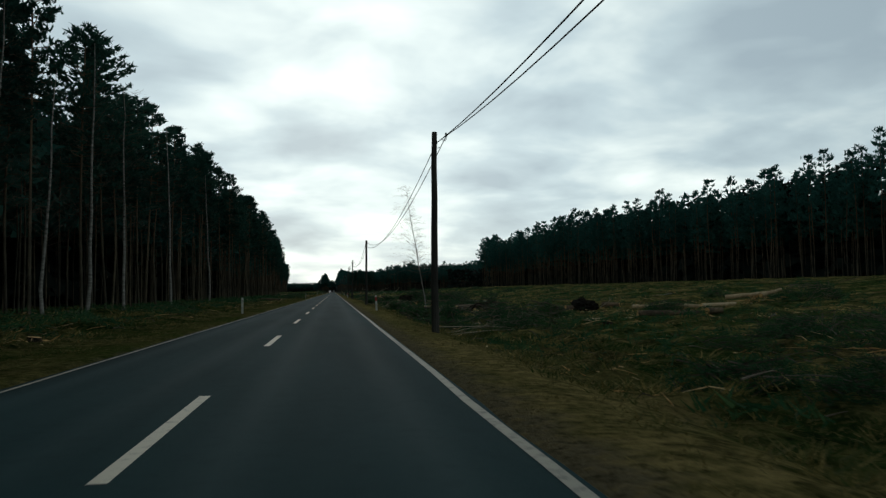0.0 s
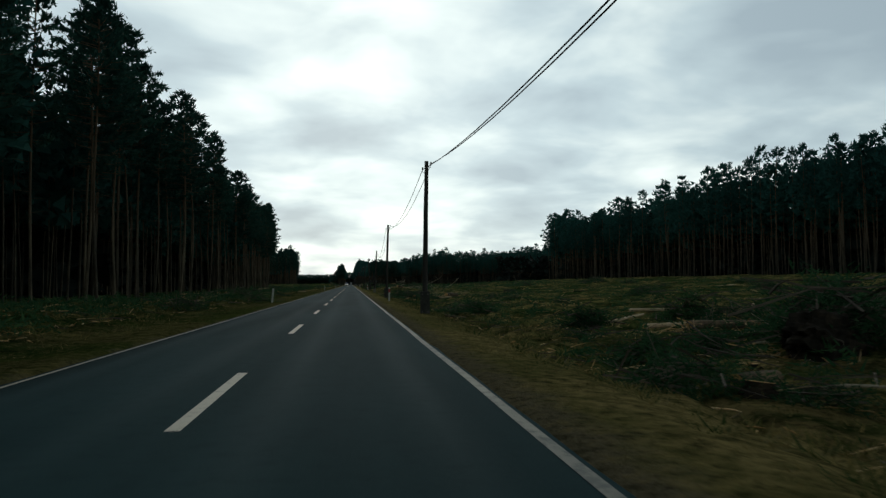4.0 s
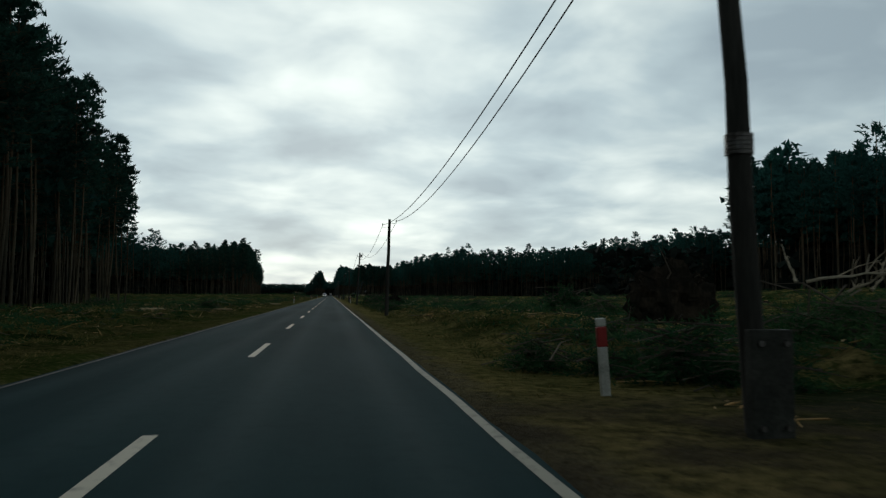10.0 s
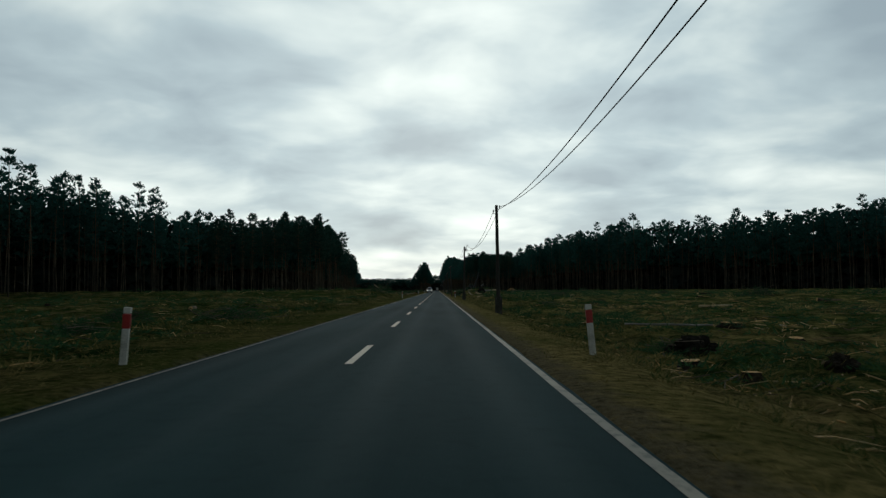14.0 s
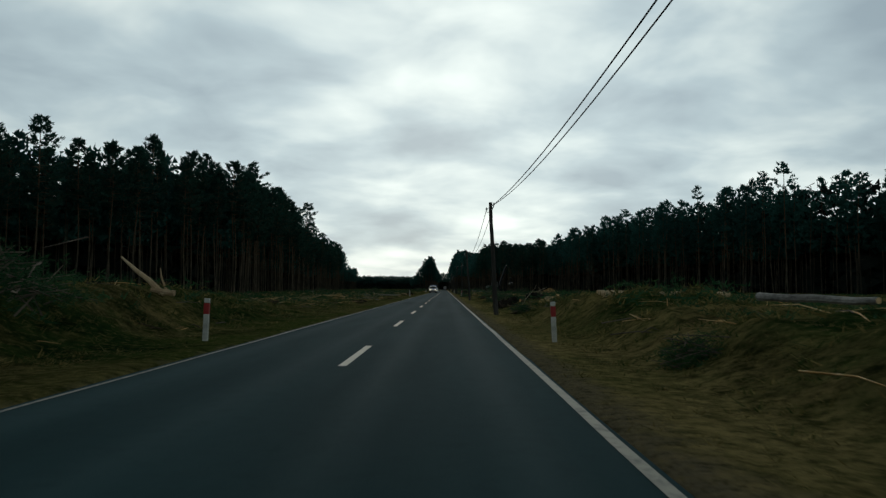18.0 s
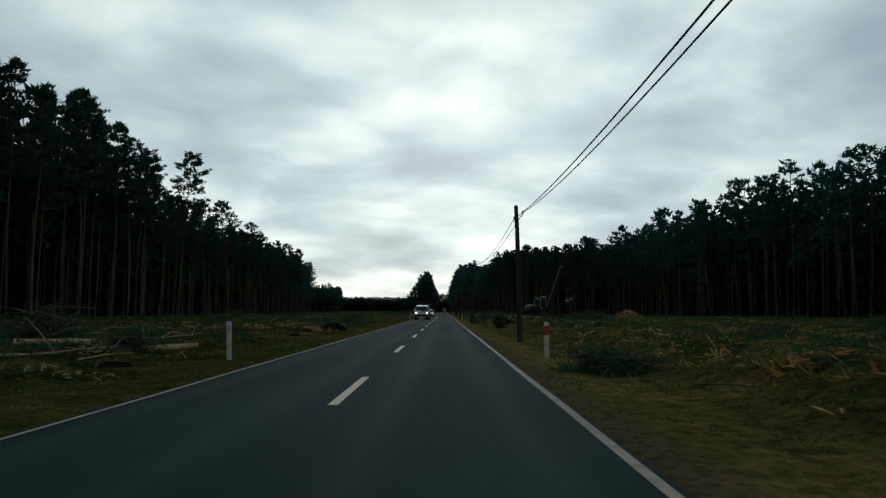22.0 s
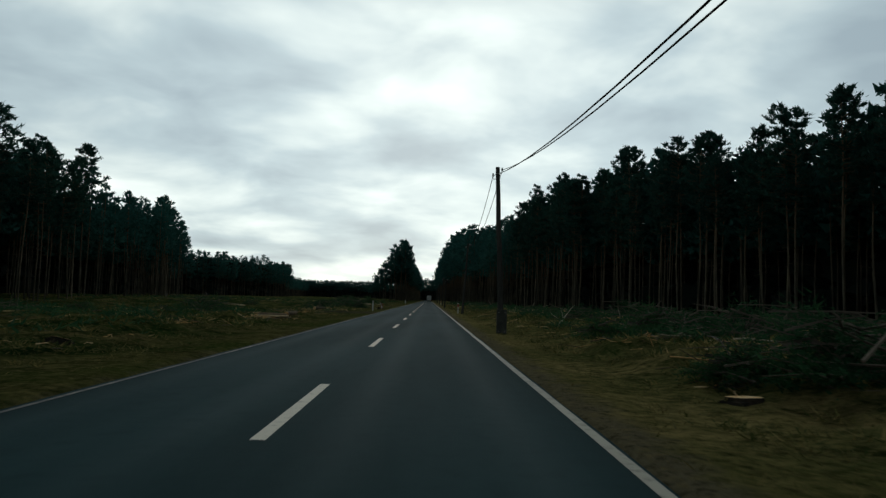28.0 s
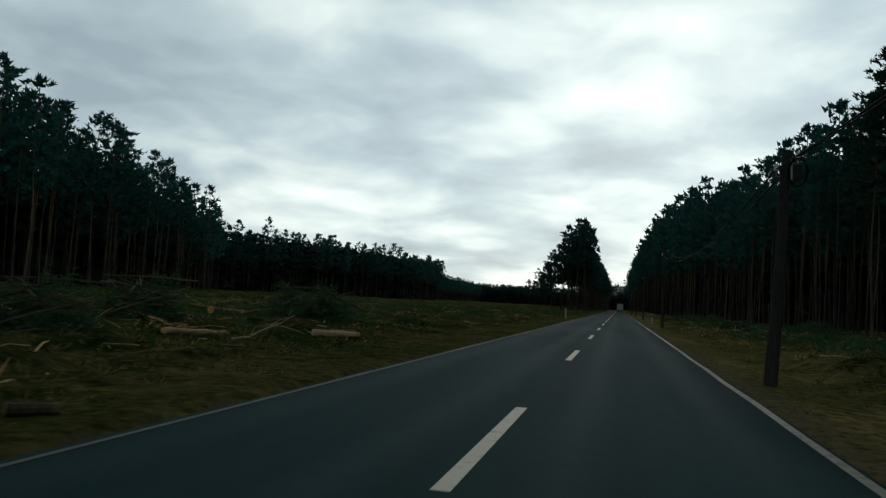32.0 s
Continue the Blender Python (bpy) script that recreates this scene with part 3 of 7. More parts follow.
# ---- pines ----
def pine(seed, height, base=0.55, spread=2.3, whorls=15, per=5, tufts=4, blades=9, size=0.34, slim=0.2, sides=7, limbs=True):
    """Trunk and crown of one pine as two Geos (z up, foot at 0): whorls of rising branches that end in brushes of needles."""
    r = random.Random(seed)
    trunk, crown = Geo(), Geo()
    bend = [(r.uniform(-0.2, 0.2), r.uniform(-0.2, 0.2)) for _ in range(4)]
    rings = 7 if sides > 4 else 3

    def spine(t):
        k = min(2.999, t * 3)
        i, q = int(k), k - int(k)
        return Vector((bend[i][0] * (1 - q) + bend[i + 1][0] * q, bend[i][1] * (1 - q) + bend[i + 1][1] * q, t * height))

    trunk.tube([spine(i / rings * 0.97) for i in range(rings + 1)], [0.085 * (1 - 0.8 * i / rings) * height / 20 + 0.018 for i in range(rings + 1)], sides, caps=False)
    # a few dead stubs under the crown
    if sides > 4:
        for _ in range(11):
            p = spine(r.uniform(0.25, base))
            a = r.uniform(0, 6.28)
            trunk.tube([p, p + Vector((math.cos(a), math.sin(a), r.uniform(-0.2, 0.3))) * r.uniform(0.4, 1.6)], [0.025, 0.008], 3, caps=False)

    def brush(c, way, length):
        for _ in range(blades):
            w = (way * 0.8 + Vector((r.gauss(0, 0.6), r.gauss(0, 0.6), r.gauss(0.28, 0.45)))).normalized()
            s = w.orthogonal().normalized()
            s.rotate(Matrix.Rotation(r.uniform(0, 6.28), 3, w))
            q = c + Vector((r.gauss(0, 0.3), r.gauss(0, 0.3), r.gauss(0, 0.16))) * length
            L = length * r.uniform(0.6, 1.3)
            crown.blade(q - w * L * 0.35, q + w * L * 0.65, s * L * slim)

    lop, heavy = r.uniform(0, 6.28), r.uniform(0.1, 0.4)
    for b in range(whorls):
        u = (b + r.uniform(0.1, 0.9)) / whorls
        p0 = spine(min(base + (1 - base) * u * 0.98, 0.975))
        reach = spread * min(1.0, 0.55 + 1.5 * u) * (1 - u * u) ** 0.72 * (1 - 0.3 * u) + 0.12
        for k in range(per):
            if r.random() < 0.16 - 0.12 * u:
                continue
            a = b * 1.1 + k * 6.283 / per + r.uniform(-0.45, 0.45)
            ln = reach * r.uniform(0.5, 1.15) * (1 + heavy * math.cos(a - lop))
            p = p0 + Vector((0, 0, r.uniform(-0.25, 0.25)))
            out = Vector((math.cos(a), math.sin(a), 0))
            rise = -0.05 + 0.95 * u ** 1.6 + r.uniform(-0.12, 0.2)
            tip = p + out * ln + Vector((0, 0, ln * rise + 0.12 * ln))
            mid = p + out * ln * 0.55 + Vector((0, 0, ln * rise * 0.4))
            if limbs and u < 0.8:
                crown.tube([p, mid, tip], [0.036, 0.024, 0.008], 3, 1, caps=False)
            n = max(1, round(tufts * (0.45 + 0.55 * ln / spread)))
            for q in range(n):
                f = 1.0 - 0.72 * (q / max(1, tufts)) ** 1.1
                c = mid.lerp(tip, (f - 0.5) * 2) if f > 0.5 else p.lerp(mid, f * 2)
                if q:
                    side = Vector((-math.sin(a), math.cos(a), 0)) * r.gauss(0, 0.22) * ln
                    c = c + side + Vector((0, 0, r.gauss(0.03, 0.1)))
                brush(c, (out * 0.8 + Vector((0, 0, 0.25 + 0.6 * u))).normalized(), size * r.uniform(0.8, 1.2))
    for q in range(2 + tufts // 2):
        brush(spine(1.0 - 0.012 * q * r.uniform(0.6, 1.4)), Vector((0, 0, 1)), size * 0.8)
    return trunk, crown


def wood_pine(*spec):
    tk, cn = pine(*spec, False)
    tk.m = [1] * len(tk.m)
    tk.add(cn.v, cn.f)
    tk.m[-len(cn.m):] = cn.m
    return tk.arrays()


PINES = []
for k in range(10):
    rr = random.Random(50 + k)
    tk, cn = pine(100 + k, 20.0, rr.uniform(0.46, 0.62), rr.uniform(2.3, 3.1), 16, 5, 6, 8, 0.42, 0.2)
    PINES.append((tk.mesh("trunk", ["bark"], True), cn.mesh("crown", ["needles", "bark"])))
WOODS = []
for k in range(8):
    rr = random.Random(80 + k)
    WOODS.append(wood_pine(200 + k, 20.0, rr.uniform(0.46, 0.62), rr.uniform(2.3, 3.0), 13, 4, 3, 5, 0.58, 0.25, 5))
for k in range(5):
    WOODS.append(wood_pine(300 + k, 20.0, 0.45, 2.6, 10, 4, 2, 4, 0.92, 0.3, 4))
for k in range(4):
    WOODS.append(wood_pine(330 + k, 19.4, 0.42, 2.7, 7, 4, 2, 3, 1.3, 0.35, 3))
FRONT, BACK, INNER = range(0, 8), range(8, 13), range(13, 17)

# forest edges in plan, (x, y) with y rising
WEST_ONE = [(-14.0, -60), (-14.0, 150), (-16.5, 246), (-18.5, 285), (-23.0, 327), (-30.0, 355), (-38.0, 392)]
WEST_TWO = [(-62, 425), (-50, 480), (-40, 530), (-35, 570), (-38.5, 640), (-43, 700), (-44.5, 740), (-52, 830), (-57, 862), (-70, 905), (-90, 942)]
WEST_THREE = [(-92, 940), (-80, 985), (-72, 1056), (-80, 1130)]
WEST_FOUR = [(-110, 1200), (-120, 1343), (-146, 1585)]
WEST_FIVE = [(-8.5, 1000), (-8.5, 1500)]
EAST_ONE = [(74, -60), (74, 200), (76, 378)]
EAST_TWO = [(96, 425), (90, 500), (77, 556), (62, 580), (52, 640), (43, 670), (40, 730), (35, 750), (31, 768), (27, 800), (23, 832), (18, 890), (14, 950), (11, 1078), (10, 1400)]


HEIGHTS = {"w1": [(17.5, -60), (18.0, 190), (17.0, 250), (18.7, 289), (22.6, 310), (22.9, 326), (20.8, 338), (22.6, 358), (22, 392)],
           "w2": [(17.5, 420), (17.5, 500), (18.2, 525), (19.4, 545), (22.0, 567), (22.8, 592), (24.8, 606), (23.4, 632), (18.0, 650), (17.0, 680), (18.5, 730), (20.6, 770), (21.3, 797), (16.8, 810), (18.4, 835), (20.5, 852), (17.0, 905), (16.0, 942)],
           "w3": [(16.0, 940), (17.5, 1130)], "w4": [(17, 1200), (17, 1585)], "w5": [(18.5, 1000), (22, 1200)],
           "e1": [(18.7, -60), (19.5, 150), (22.5, 240), (22.5, 280), (20.8, 320), (22.0, 350), (24.5, 366), (24.5, 378)],
           "e2": [(19.0, 425), (20.0, 540), (22.3, 583), (22.5, 652), (20.5, 690), (20.0, 740), (19.6, 763), (22.4, 788), (25.6, 812), (23.9, 845), (21.6, 870), (22.5, 900), (27.0, 950), (31.0, 1050), (31.0, 1400)]}
hero_pines = []
woods_places = {}


def plant(name, line, side, rows, gap, hero_from=None, hero_to=None, end_face=0.0, back_gap=3.2):
    """Rows of pines behind a forest edge; side -1 is west. The first row between hero_from and hero_to is made of trees of their own."""
    r = random.Random(hash_of(name))
    places = woods_places.setdefault(name, [])
    y0, y1 = line[0][1], line[-1][1]
    for row in range(rows):
        y = y0 + r.uniform(0, gap)
        step_y = gap if row < 3 else gap * 1.25
        while y < y1:
            x = at_line(line, y) + side * (row * back_gap + r.uniform(-1.6, 1.6) + 1.5 * noise.noise((y * 0.09, 1.0, at_line(line, y) * 0.01)) + 1.0)
            h = (0.96 if side > 0 else 1.03) * at_line(HEIGHTS[name], y) * r.uniform(0.84, 1.06) * (1.07 if row == 0 and r.random() < 0.14 else 1.0) * ((1.0, 0.98, 0.96, 0.94) if name == "e2" and y > 720 else (1.0, 0.95, 0.9, 0.89, 0.88))[row]
            add_pine(r, x, y, h, 0 if y < y0 + 14 and y0 > 0 else row, hero_from is not None and row == 0 and hero_from <= y <= hero_to, places)
            y += step_y * r.choice((0.35, 0.8, 1.0, 1.2, 1.5))
    # the face that closes the far end of the block
    if end_face:
        x0 = line[-1][0]
        for row in range(4):
            d = r.uniform(0, 3)
            while d < end_face:
                add_pine(r, x0 + side * d, y1 - row * 3 + r.uniform(-1, 1), at_line(HEIGHTS[name], y1) * r.uniform(0.85, 1.1), row, False, places)
                d += gap * r.uniform(0.7, 1.3)


def hash_of(s):
    return sum(ord(c) * (i + 7) for i, c in enumerate(s))


def add_pine(r, x, y, h, row, hero, places):
    z = ground_z(x, y) if abs(x) < 150 else ground_z(math.copysign(150, x), y)
    k = h / 20.0
    m = Matrix.LocRotScale((x, y, z - 0.08), Euler((r.gauss(0, 0.012), r.gauss(0, 0.012), r.uniform(0, 6.28))), (k * r.uniform(0.85, 1.3), k * r.uniform(0.85, 1.3), k))
    if hero:
        hero_pines.append((r.randrange(len(PINES)), m))
    else:
        places.append((r.choice(FRONT) if row < 1 and y < 900 else r.choice(BACK if row < 2 else INNER), m))


plant("w1", WEST_ONE, -1, 5, 2.9, 15, 386, 30)
# tall single pines left standing at the end of the near wood
for k, (x, y, h) in enumerate(((-33.6, 384.6, 21.5), (-32.2, 376.0, 22.5), (-30.6, 369.0, 23.0), (-27.6, 353.0, 23.0), (-38.6, 654.0, 25.5), (-40.5, 688.0, 22.5))):
    hero_pines.append(((3 * k + 1) % len(PINES), Matrix.LocRotScale((x, y, ground_z(x, y) - 0.08), Euler((0, 0.02 * k, k * 1.9)), (h / 20 * 1.15, h / 20 * 1.15, h / 20))))
plant("w2", WEST_TWO, -1, 4, 2.6, 500, 800)
plant("w3", WEST_THREE, -1, 4, 3.2, end_face=40)
plant("w4", WEST_FOUR, -1, 4, 3.6, end_face=120)
plant("w5", WEST_FIVE, -1, 2, 2.4)
plant("e1", EAST_ONE, 1, 4, 2.4, end_face=40)
plant("e2", EAST_TWO, 1, 4, 2.5, 725, 860)
rf = random.Random(17)
for row in range(4):
    for k in range(110):
        add_pine(rf, -165 + 160 * k / 110 + rf.uniform(-1, 1), 1600 + 4 * row, 19 * rf.uniform(0.85, 1.1), row, False, woods_places["w4"])
for row in range(5):
    for k in range(8):
        x = -8.0 - 2.2 * k + rf.uniform(-0.6, 0.6)
        add_pine(rf, x, 990 + 3 * row + k * 0.8, (25.0, 24.0, 22.0, 19.0, 16.0, 13.0, 10.5, 8.0)[k] * rf.uniform(0.93, 1.05), row, False, woods_places["w5"])
for row in range(4):
    for k in range(9):
        add_pine(rf, -11 + 2.6 * k, 1500 + 3 * row, 22 * rf.uniform(0.9, 1.1), row, False, woods_places["w5"])
for name, label in (("w1", "dense tall pine wood close beside the road"), ("w2", "dense pine wood behind the cleared strip"), ("w3", "distant pine wood"),
                    ("w4", "distant low line of pine wood"), ("w5", "pine wood where the road enters the forest"), ("e1", "pine wood on the rise behind the clearing"),
                    ("e2", "dense pine wood drawing near to the road")):
    stuff("pine_woods", WOODS, woods_places[name], ["needles_hazed", "bark"], label, "forest")
for k, (which, m) in enumerate(hero_pines):
    t = thing("pine_tree", m, "tall slender pine with bare trunk and dark crown", "tree", "pines along the forest edge")
    part("trunk", PINES[which][0], None, t)
    part("crown", PINES[which][1], None, t, "dark green needle crown")


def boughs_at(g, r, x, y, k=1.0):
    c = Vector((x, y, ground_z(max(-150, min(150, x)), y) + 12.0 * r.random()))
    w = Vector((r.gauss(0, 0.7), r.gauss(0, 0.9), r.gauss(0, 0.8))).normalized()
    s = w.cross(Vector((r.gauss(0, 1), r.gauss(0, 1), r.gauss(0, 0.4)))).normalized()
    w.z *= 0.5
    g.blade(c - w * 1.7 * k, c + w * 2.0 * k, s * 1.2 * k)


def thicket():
    """Dense boughs deep in the woods, painted shade-dark, which close the view between trunks."""
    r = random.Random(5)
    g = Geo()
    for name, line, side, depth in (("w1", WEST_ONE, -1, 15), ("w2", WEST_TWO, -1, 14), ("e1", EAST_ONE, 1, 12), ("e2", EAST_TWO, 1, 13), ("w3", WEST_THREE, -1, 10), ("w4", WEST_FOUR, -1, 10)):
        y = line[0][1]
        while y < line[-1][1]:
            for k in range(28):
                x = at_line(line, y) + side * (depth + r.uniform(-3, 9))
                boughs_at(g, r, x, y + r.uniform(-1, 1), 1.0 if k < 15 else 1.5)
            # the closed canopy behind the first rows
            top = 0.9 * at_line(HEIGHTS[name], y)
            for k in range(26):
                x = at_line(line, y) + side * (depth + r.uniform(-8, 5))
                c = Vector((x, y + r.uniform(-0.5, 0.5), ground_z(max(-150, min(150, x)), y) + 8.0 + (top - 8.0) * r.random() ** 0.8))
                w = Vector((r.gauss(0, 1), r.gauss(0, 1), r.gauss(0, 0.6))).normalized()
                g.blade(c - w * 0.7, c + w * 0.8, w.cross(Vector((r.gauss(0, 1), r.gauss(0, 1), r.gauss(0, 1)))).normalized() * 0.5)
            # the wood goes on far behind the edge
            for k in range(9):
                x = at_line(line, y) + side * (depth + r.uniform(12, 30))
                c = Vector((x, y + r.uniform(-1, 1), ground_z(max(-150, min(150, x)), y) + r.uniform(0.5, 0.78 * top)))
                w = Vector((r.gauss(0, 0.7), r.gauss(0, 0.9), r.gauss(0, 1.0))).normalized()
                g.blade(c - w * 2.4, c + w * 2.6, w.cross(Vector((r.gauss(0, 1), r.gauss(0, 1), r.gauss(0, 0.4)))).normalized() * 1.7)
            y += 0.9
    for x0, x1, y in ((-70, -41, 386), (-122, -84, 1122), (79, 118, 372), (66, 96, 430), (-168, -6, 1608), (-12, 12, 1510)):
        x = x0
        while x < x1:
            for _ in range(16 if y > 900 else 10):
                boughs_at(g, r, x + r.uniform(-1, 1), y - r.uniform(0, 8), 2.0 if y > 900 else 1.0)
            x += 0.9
    tagged(new("thicket", g.mesh("thicket", ["shade_boughs"])), "boughs deep inside the pine woods, coloured dark for shade", "forest", kind="stuff")


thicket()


# ---- birches ----
def bare_tree(seed, height, lean, material_name, twigs=60, stout=0.11, fan=0.24):
    r = random.Random(seed)
    trunk, boughs = Geo(), Geo()
    pts = [Vector((lean * (i / 8) ** 1.1 + r.uniform(-0.06, 0.06), r.uniform(-0.08, 0.08), height * i / 8)) for i in range(9)]
    trunk.tube(pts, [stout * (1 - i / 8.6) * height / 11 + 0.006 for i in range(9)], 7, caps=False)
    for k in range(twigs):
        t = 0.28 + 0.7 * (k + r.random()) / twigs
        i = min(7, int(t * 8))
        p = pts[i].lerp(pts[i + 1], t * 8 - i)
        a = k * 2.4 + r.uniform(-0.5, 0.5)
        ln = height * fan * (1.15 - t) ** 0.7 * r.uniform(0.5, 1.2) * (1 - 0.35 * math.cos(a) * (fan != 0.24))
        d = Vector((math.cos(a), math.sin(a), r.uniform(0.25, 0.9))).normalized()
        mid = p + d * ln * 0.6
        end = mid + (d + Vector((0, 0, -0.75))).normalized() * ln * 0.5
        boughs.tube([p, mid, end], [0.014 * (1.2 - t), 0.009 * (1.2 - t), 0.002], 3, caps=False)
        for _ in range(9 if fan != 0.24 else 6):
            q = p.lerp(mid, r.uniform(0.3, 1.0)) if r.random() < 0.5 else mid.lerp(end, r.random())
            w = (d + Vector((r.gauss(0, 0.6), r.gauss(0, 0.6), r.gauss(-0.05, 0.5)))).normalized() * ln * r.uniform(0.2, 0.5)
            boughs.tube([q, q + w * 0.55, q + w + Vector((0, 0, -0.08 * ln))], [0.0045, 0.0035, 0.0015], 3, caps=False)
    return trunk.mesh("trunk", [material_name], True), boughs.mesh("branchwork", ["dead_wood"])


def put_birch(x, y, seed, height, lean, label, turn=0.0, twigs=60, stout=0.11, fan=0.24):
    t = thing("birch_tree", (x, y, ground_z(x, y) - 0.05), label, "tree", turn=turn)
    tr, bo = bare_tree(seed, height, lean, "birch", twigs, stout, fan)
    part("trunk", tr, None, t, "pale birch trunk")
    part("branchwork", bo, None, t, "bare thin twigs")


put_birch(9.3, 70.3, 11, 11.0, -1.7, "lone bare birch leaning towards the road", 0, 110, 0.05, 0.215)
for k, (bx, by, bh) in enumerate(((-12.2, 39, 13.2), (-12.0, 44, 12.0), (-12.4, 52, 16), (-12.0, 58, 15), (-12.4, 74, 16), (-12.7, 96, 15))):
    put_birch(bx, by, 21 + k, bh, 0.5, "bare birch at the edge of the pine wood", 40 * k, 75, 0.08)


# ---- telephone line ----
# foot x, foot y, top x, top height, concrete foot, cable coil
POLES = [
    (4.6, -60, 4.6, 6.2, 0, 0), (5.0, -14, 5.1, 6.2, 0, 0), (4.58, 29.8, 4.62, 6.15, 0, 0), (4.5, 77.3, 4.55, 6.0, 0, 0), (4.55, 133.2, 4.67, 6.45, 1, 0),
    (4.6, 169.0, 4.78, 6.55, 1, 0), (4.95, 214.3, 5.3, 6.2, 1, 0), (5.35, 255.7, 5.02, 6.5, 1, 1), (4.85, 294.8, 5.0, 5.85, 0, 0), (4.75, 343.8, 5.07, 6.55, 0, 1),
]
POLES += [
    (4.9, 390.0, 4.85, 6.0, 1, 0), (4.66, 437.5, 4.76, 6.4, 1, 1), (4.05, 480.8, 3.74, 5.45, 0, 0), (4.28, 526.1, 3.88, 5.35, 0, 0), (4.56, 573.5, 4.38, 5.65, 0, 0),
    (4.2, 618.5, 4.38, 6.45, 1, 1), (3.95, 663.0, 4.0, 4.9, 0, 0), (4.25, 719.35, 3.95, 6.6, 1, 0), (4.55, 760.0, 4.9, 6.6, 0, 0), (3.75, 802.0, 3.92, 4.3, 0, 1),
    (4.2, 845, 4.2, 5.8, 0, 0), (4.2, 890, 4.2, 5.8, 0, 0), (4.2, 935, 4.2, 5.8, 0, 0), (4.2, 980, 4.2, 5.8, 0, 0),
]
hooks = []
SPREAD = {-14: 0.42, 29.8: 0.16, 77.3: 0.1, 294.8: 0.42, 343.8: 0.34}  # how far the hooks stand out
FOOT_HIGH = {214.3: 0.66}
HANG = {214.3: 0.55, 77.3: 0.15, 573.5: 0.2, 437.5: -0.25}  # poles whose hooks sit lower or higher
for px, py, tx, tz, foot, coil in POLES:
    gz = ground_z(px, py)
    pole = thing("telephone_pole", (px, py, gz - 0.05), "dark weathered wooden telephone pole" + (" bolted to a concrete foot" if foot else " set in the verge"), "utility pole", "telephone poles along the road")
    top = Vector((tx - px, 0, tz - gz + 0.05))
    g = Geo()
    rr = random.Random(int(py) + 400)
    low = 0.0
    pts = [top * ((low + (top.z - low) * i / 6) / top.z) + Vector((rr.uniform(-0.015, 0.015), 0, 0)) for i in range(7)]
    g.tube(pts, [0.122 - 0.04 * i / 6 for i in range(7)], 12)
    part("shaft", g, "pole", pole, smooth=False)
    if 660 < py < 672:
        g = Geo()
        g.tube([Vector((0.62, 0.1, 0)), top * 0.5 + Vector((0.36, 0.06, 0)), top * 0.93 + Vector((0.1, 0.02, 0))], [0.11, 0.1, 0.09], 10)
        part("strut", g, "pole", pole, "slanting wooden strut")
    if foot:
        g = Geo()
        high = FOOT_HIGH.get(py, 1.0)
        g.box((0, -0.19, high / 2 - 0.05), (0.40, 0.13, high + 0.1), bevel=0.015)
        part("concrete_foot", g, "pale_concrete" if py == 214.3 else "concrete", pole, "weathered concrete stub")
        for bx in (-0.12, 0.12):
            for bz in (0.14, high - 0.12):
                g = Geo()
                g.tube([(bx, -0.25, bz), (bx, -0.29, bz)], [0.028, 0.028], 6)
                part("bolt", g, "steel", pole)
    ends = []
    arm = SPREAD.get(py, 0.18)
    side_step = {29.8: 0.22, 437.5: 0.15, 573.5: 0.1}.get(py, 0.0)
    for s, dz in ((-1, 0.46 + HANG.get(py, 0)), (1, 0.22 + HANG.get(py, 0))):
        c = top + Vector((side_step, 0, -dz))
        g = Geo()
        g.tube([c, c + Vector((s * arm * 0.83, 0, -0.04)), c + Vector((s * arm, 0, 0.0)), c + Vector((s * arm, 0, 0.09))], [0.012] * 4, 5)
        part("hook", g, "steel", pole)
        g = Geo()
        b = c + Vector((s * arm, 0, 0.08))
        g.tube([b, b + Vector((0, 0, 0.05)), b + Vector((0, 0, 0.07)), b + Vector((0, 0, 0.12))], [0.04, 0.045, 0.028, 0.035], 8)
        part("insulator", g, "porcelain", pole, "small white insulator")
        ends.append(Vector((px, py, gz - 0.05)) + b + Vector((0, 0, 0.03)))
    if 250 < py < 260:
        g = Geo()
        b = top * (2.7 / top.z)
        for q in range(5):
            g.tube([b + Vector((0, 0, 0.04 * q - 0.1)), b + Vector((0, 0, 0.04 * q - 0.066))], [0.128, 0.128], 14)
        part("wire_binding", g, "steel", pole, "pale wire binding round the shaft")
    if coil:
        g = Geo()
        g.box(top + Vector((0.16, -0.02, -0.42)), (0.16, 0.14, 0.3), bevel=0.015)
        part("junction_box", g, "plastic_black", pole, "small dark cable box")
        g = Geo()
        for q in range(2):
            ring = [top + Vector((0.16 + 0.02 * q + 0.16 * math.cos(w * 0.45), -0.09 - 0.02 * q, -0.42 + 0.26 * math.sin(w * 0.45))) for w in range(15)]
            g.tube(ring, [0.011] * 15, 5)
        part("cable_coil", g, "wire", pole, "coil of spare cable")
    hooks.append(ends)
SAG = {29.8: 0.027, 169.0: 0.029, 437.5: 0.021, 526.1: 0.017, 573.5: 0.017, 663.0: 0.029}  # slack of the spans that differ
for a, b in zip(hooks, hooks[1:]):
    for s in (0, 1):
        g = Geo()
        p, q = a[s], b[s]
        sag = SAG.get(round(p.y, 1), 0.024) * (q - p).length + 0.03 * s
        n = 20
        g.tube([p.lerp(q, i / n) - Vector((0, 0, 4 * sag * (i / n) * (1 - i / n))) for i in range(n + 1)], [0.014] * (n + 1), 5, caps=False)
        tagged(new("telephone_wire", g.mesh("telephone_wire", ["wire"], True)), "thin dark cable sagging between two poles", "cable", "cables between the poles")


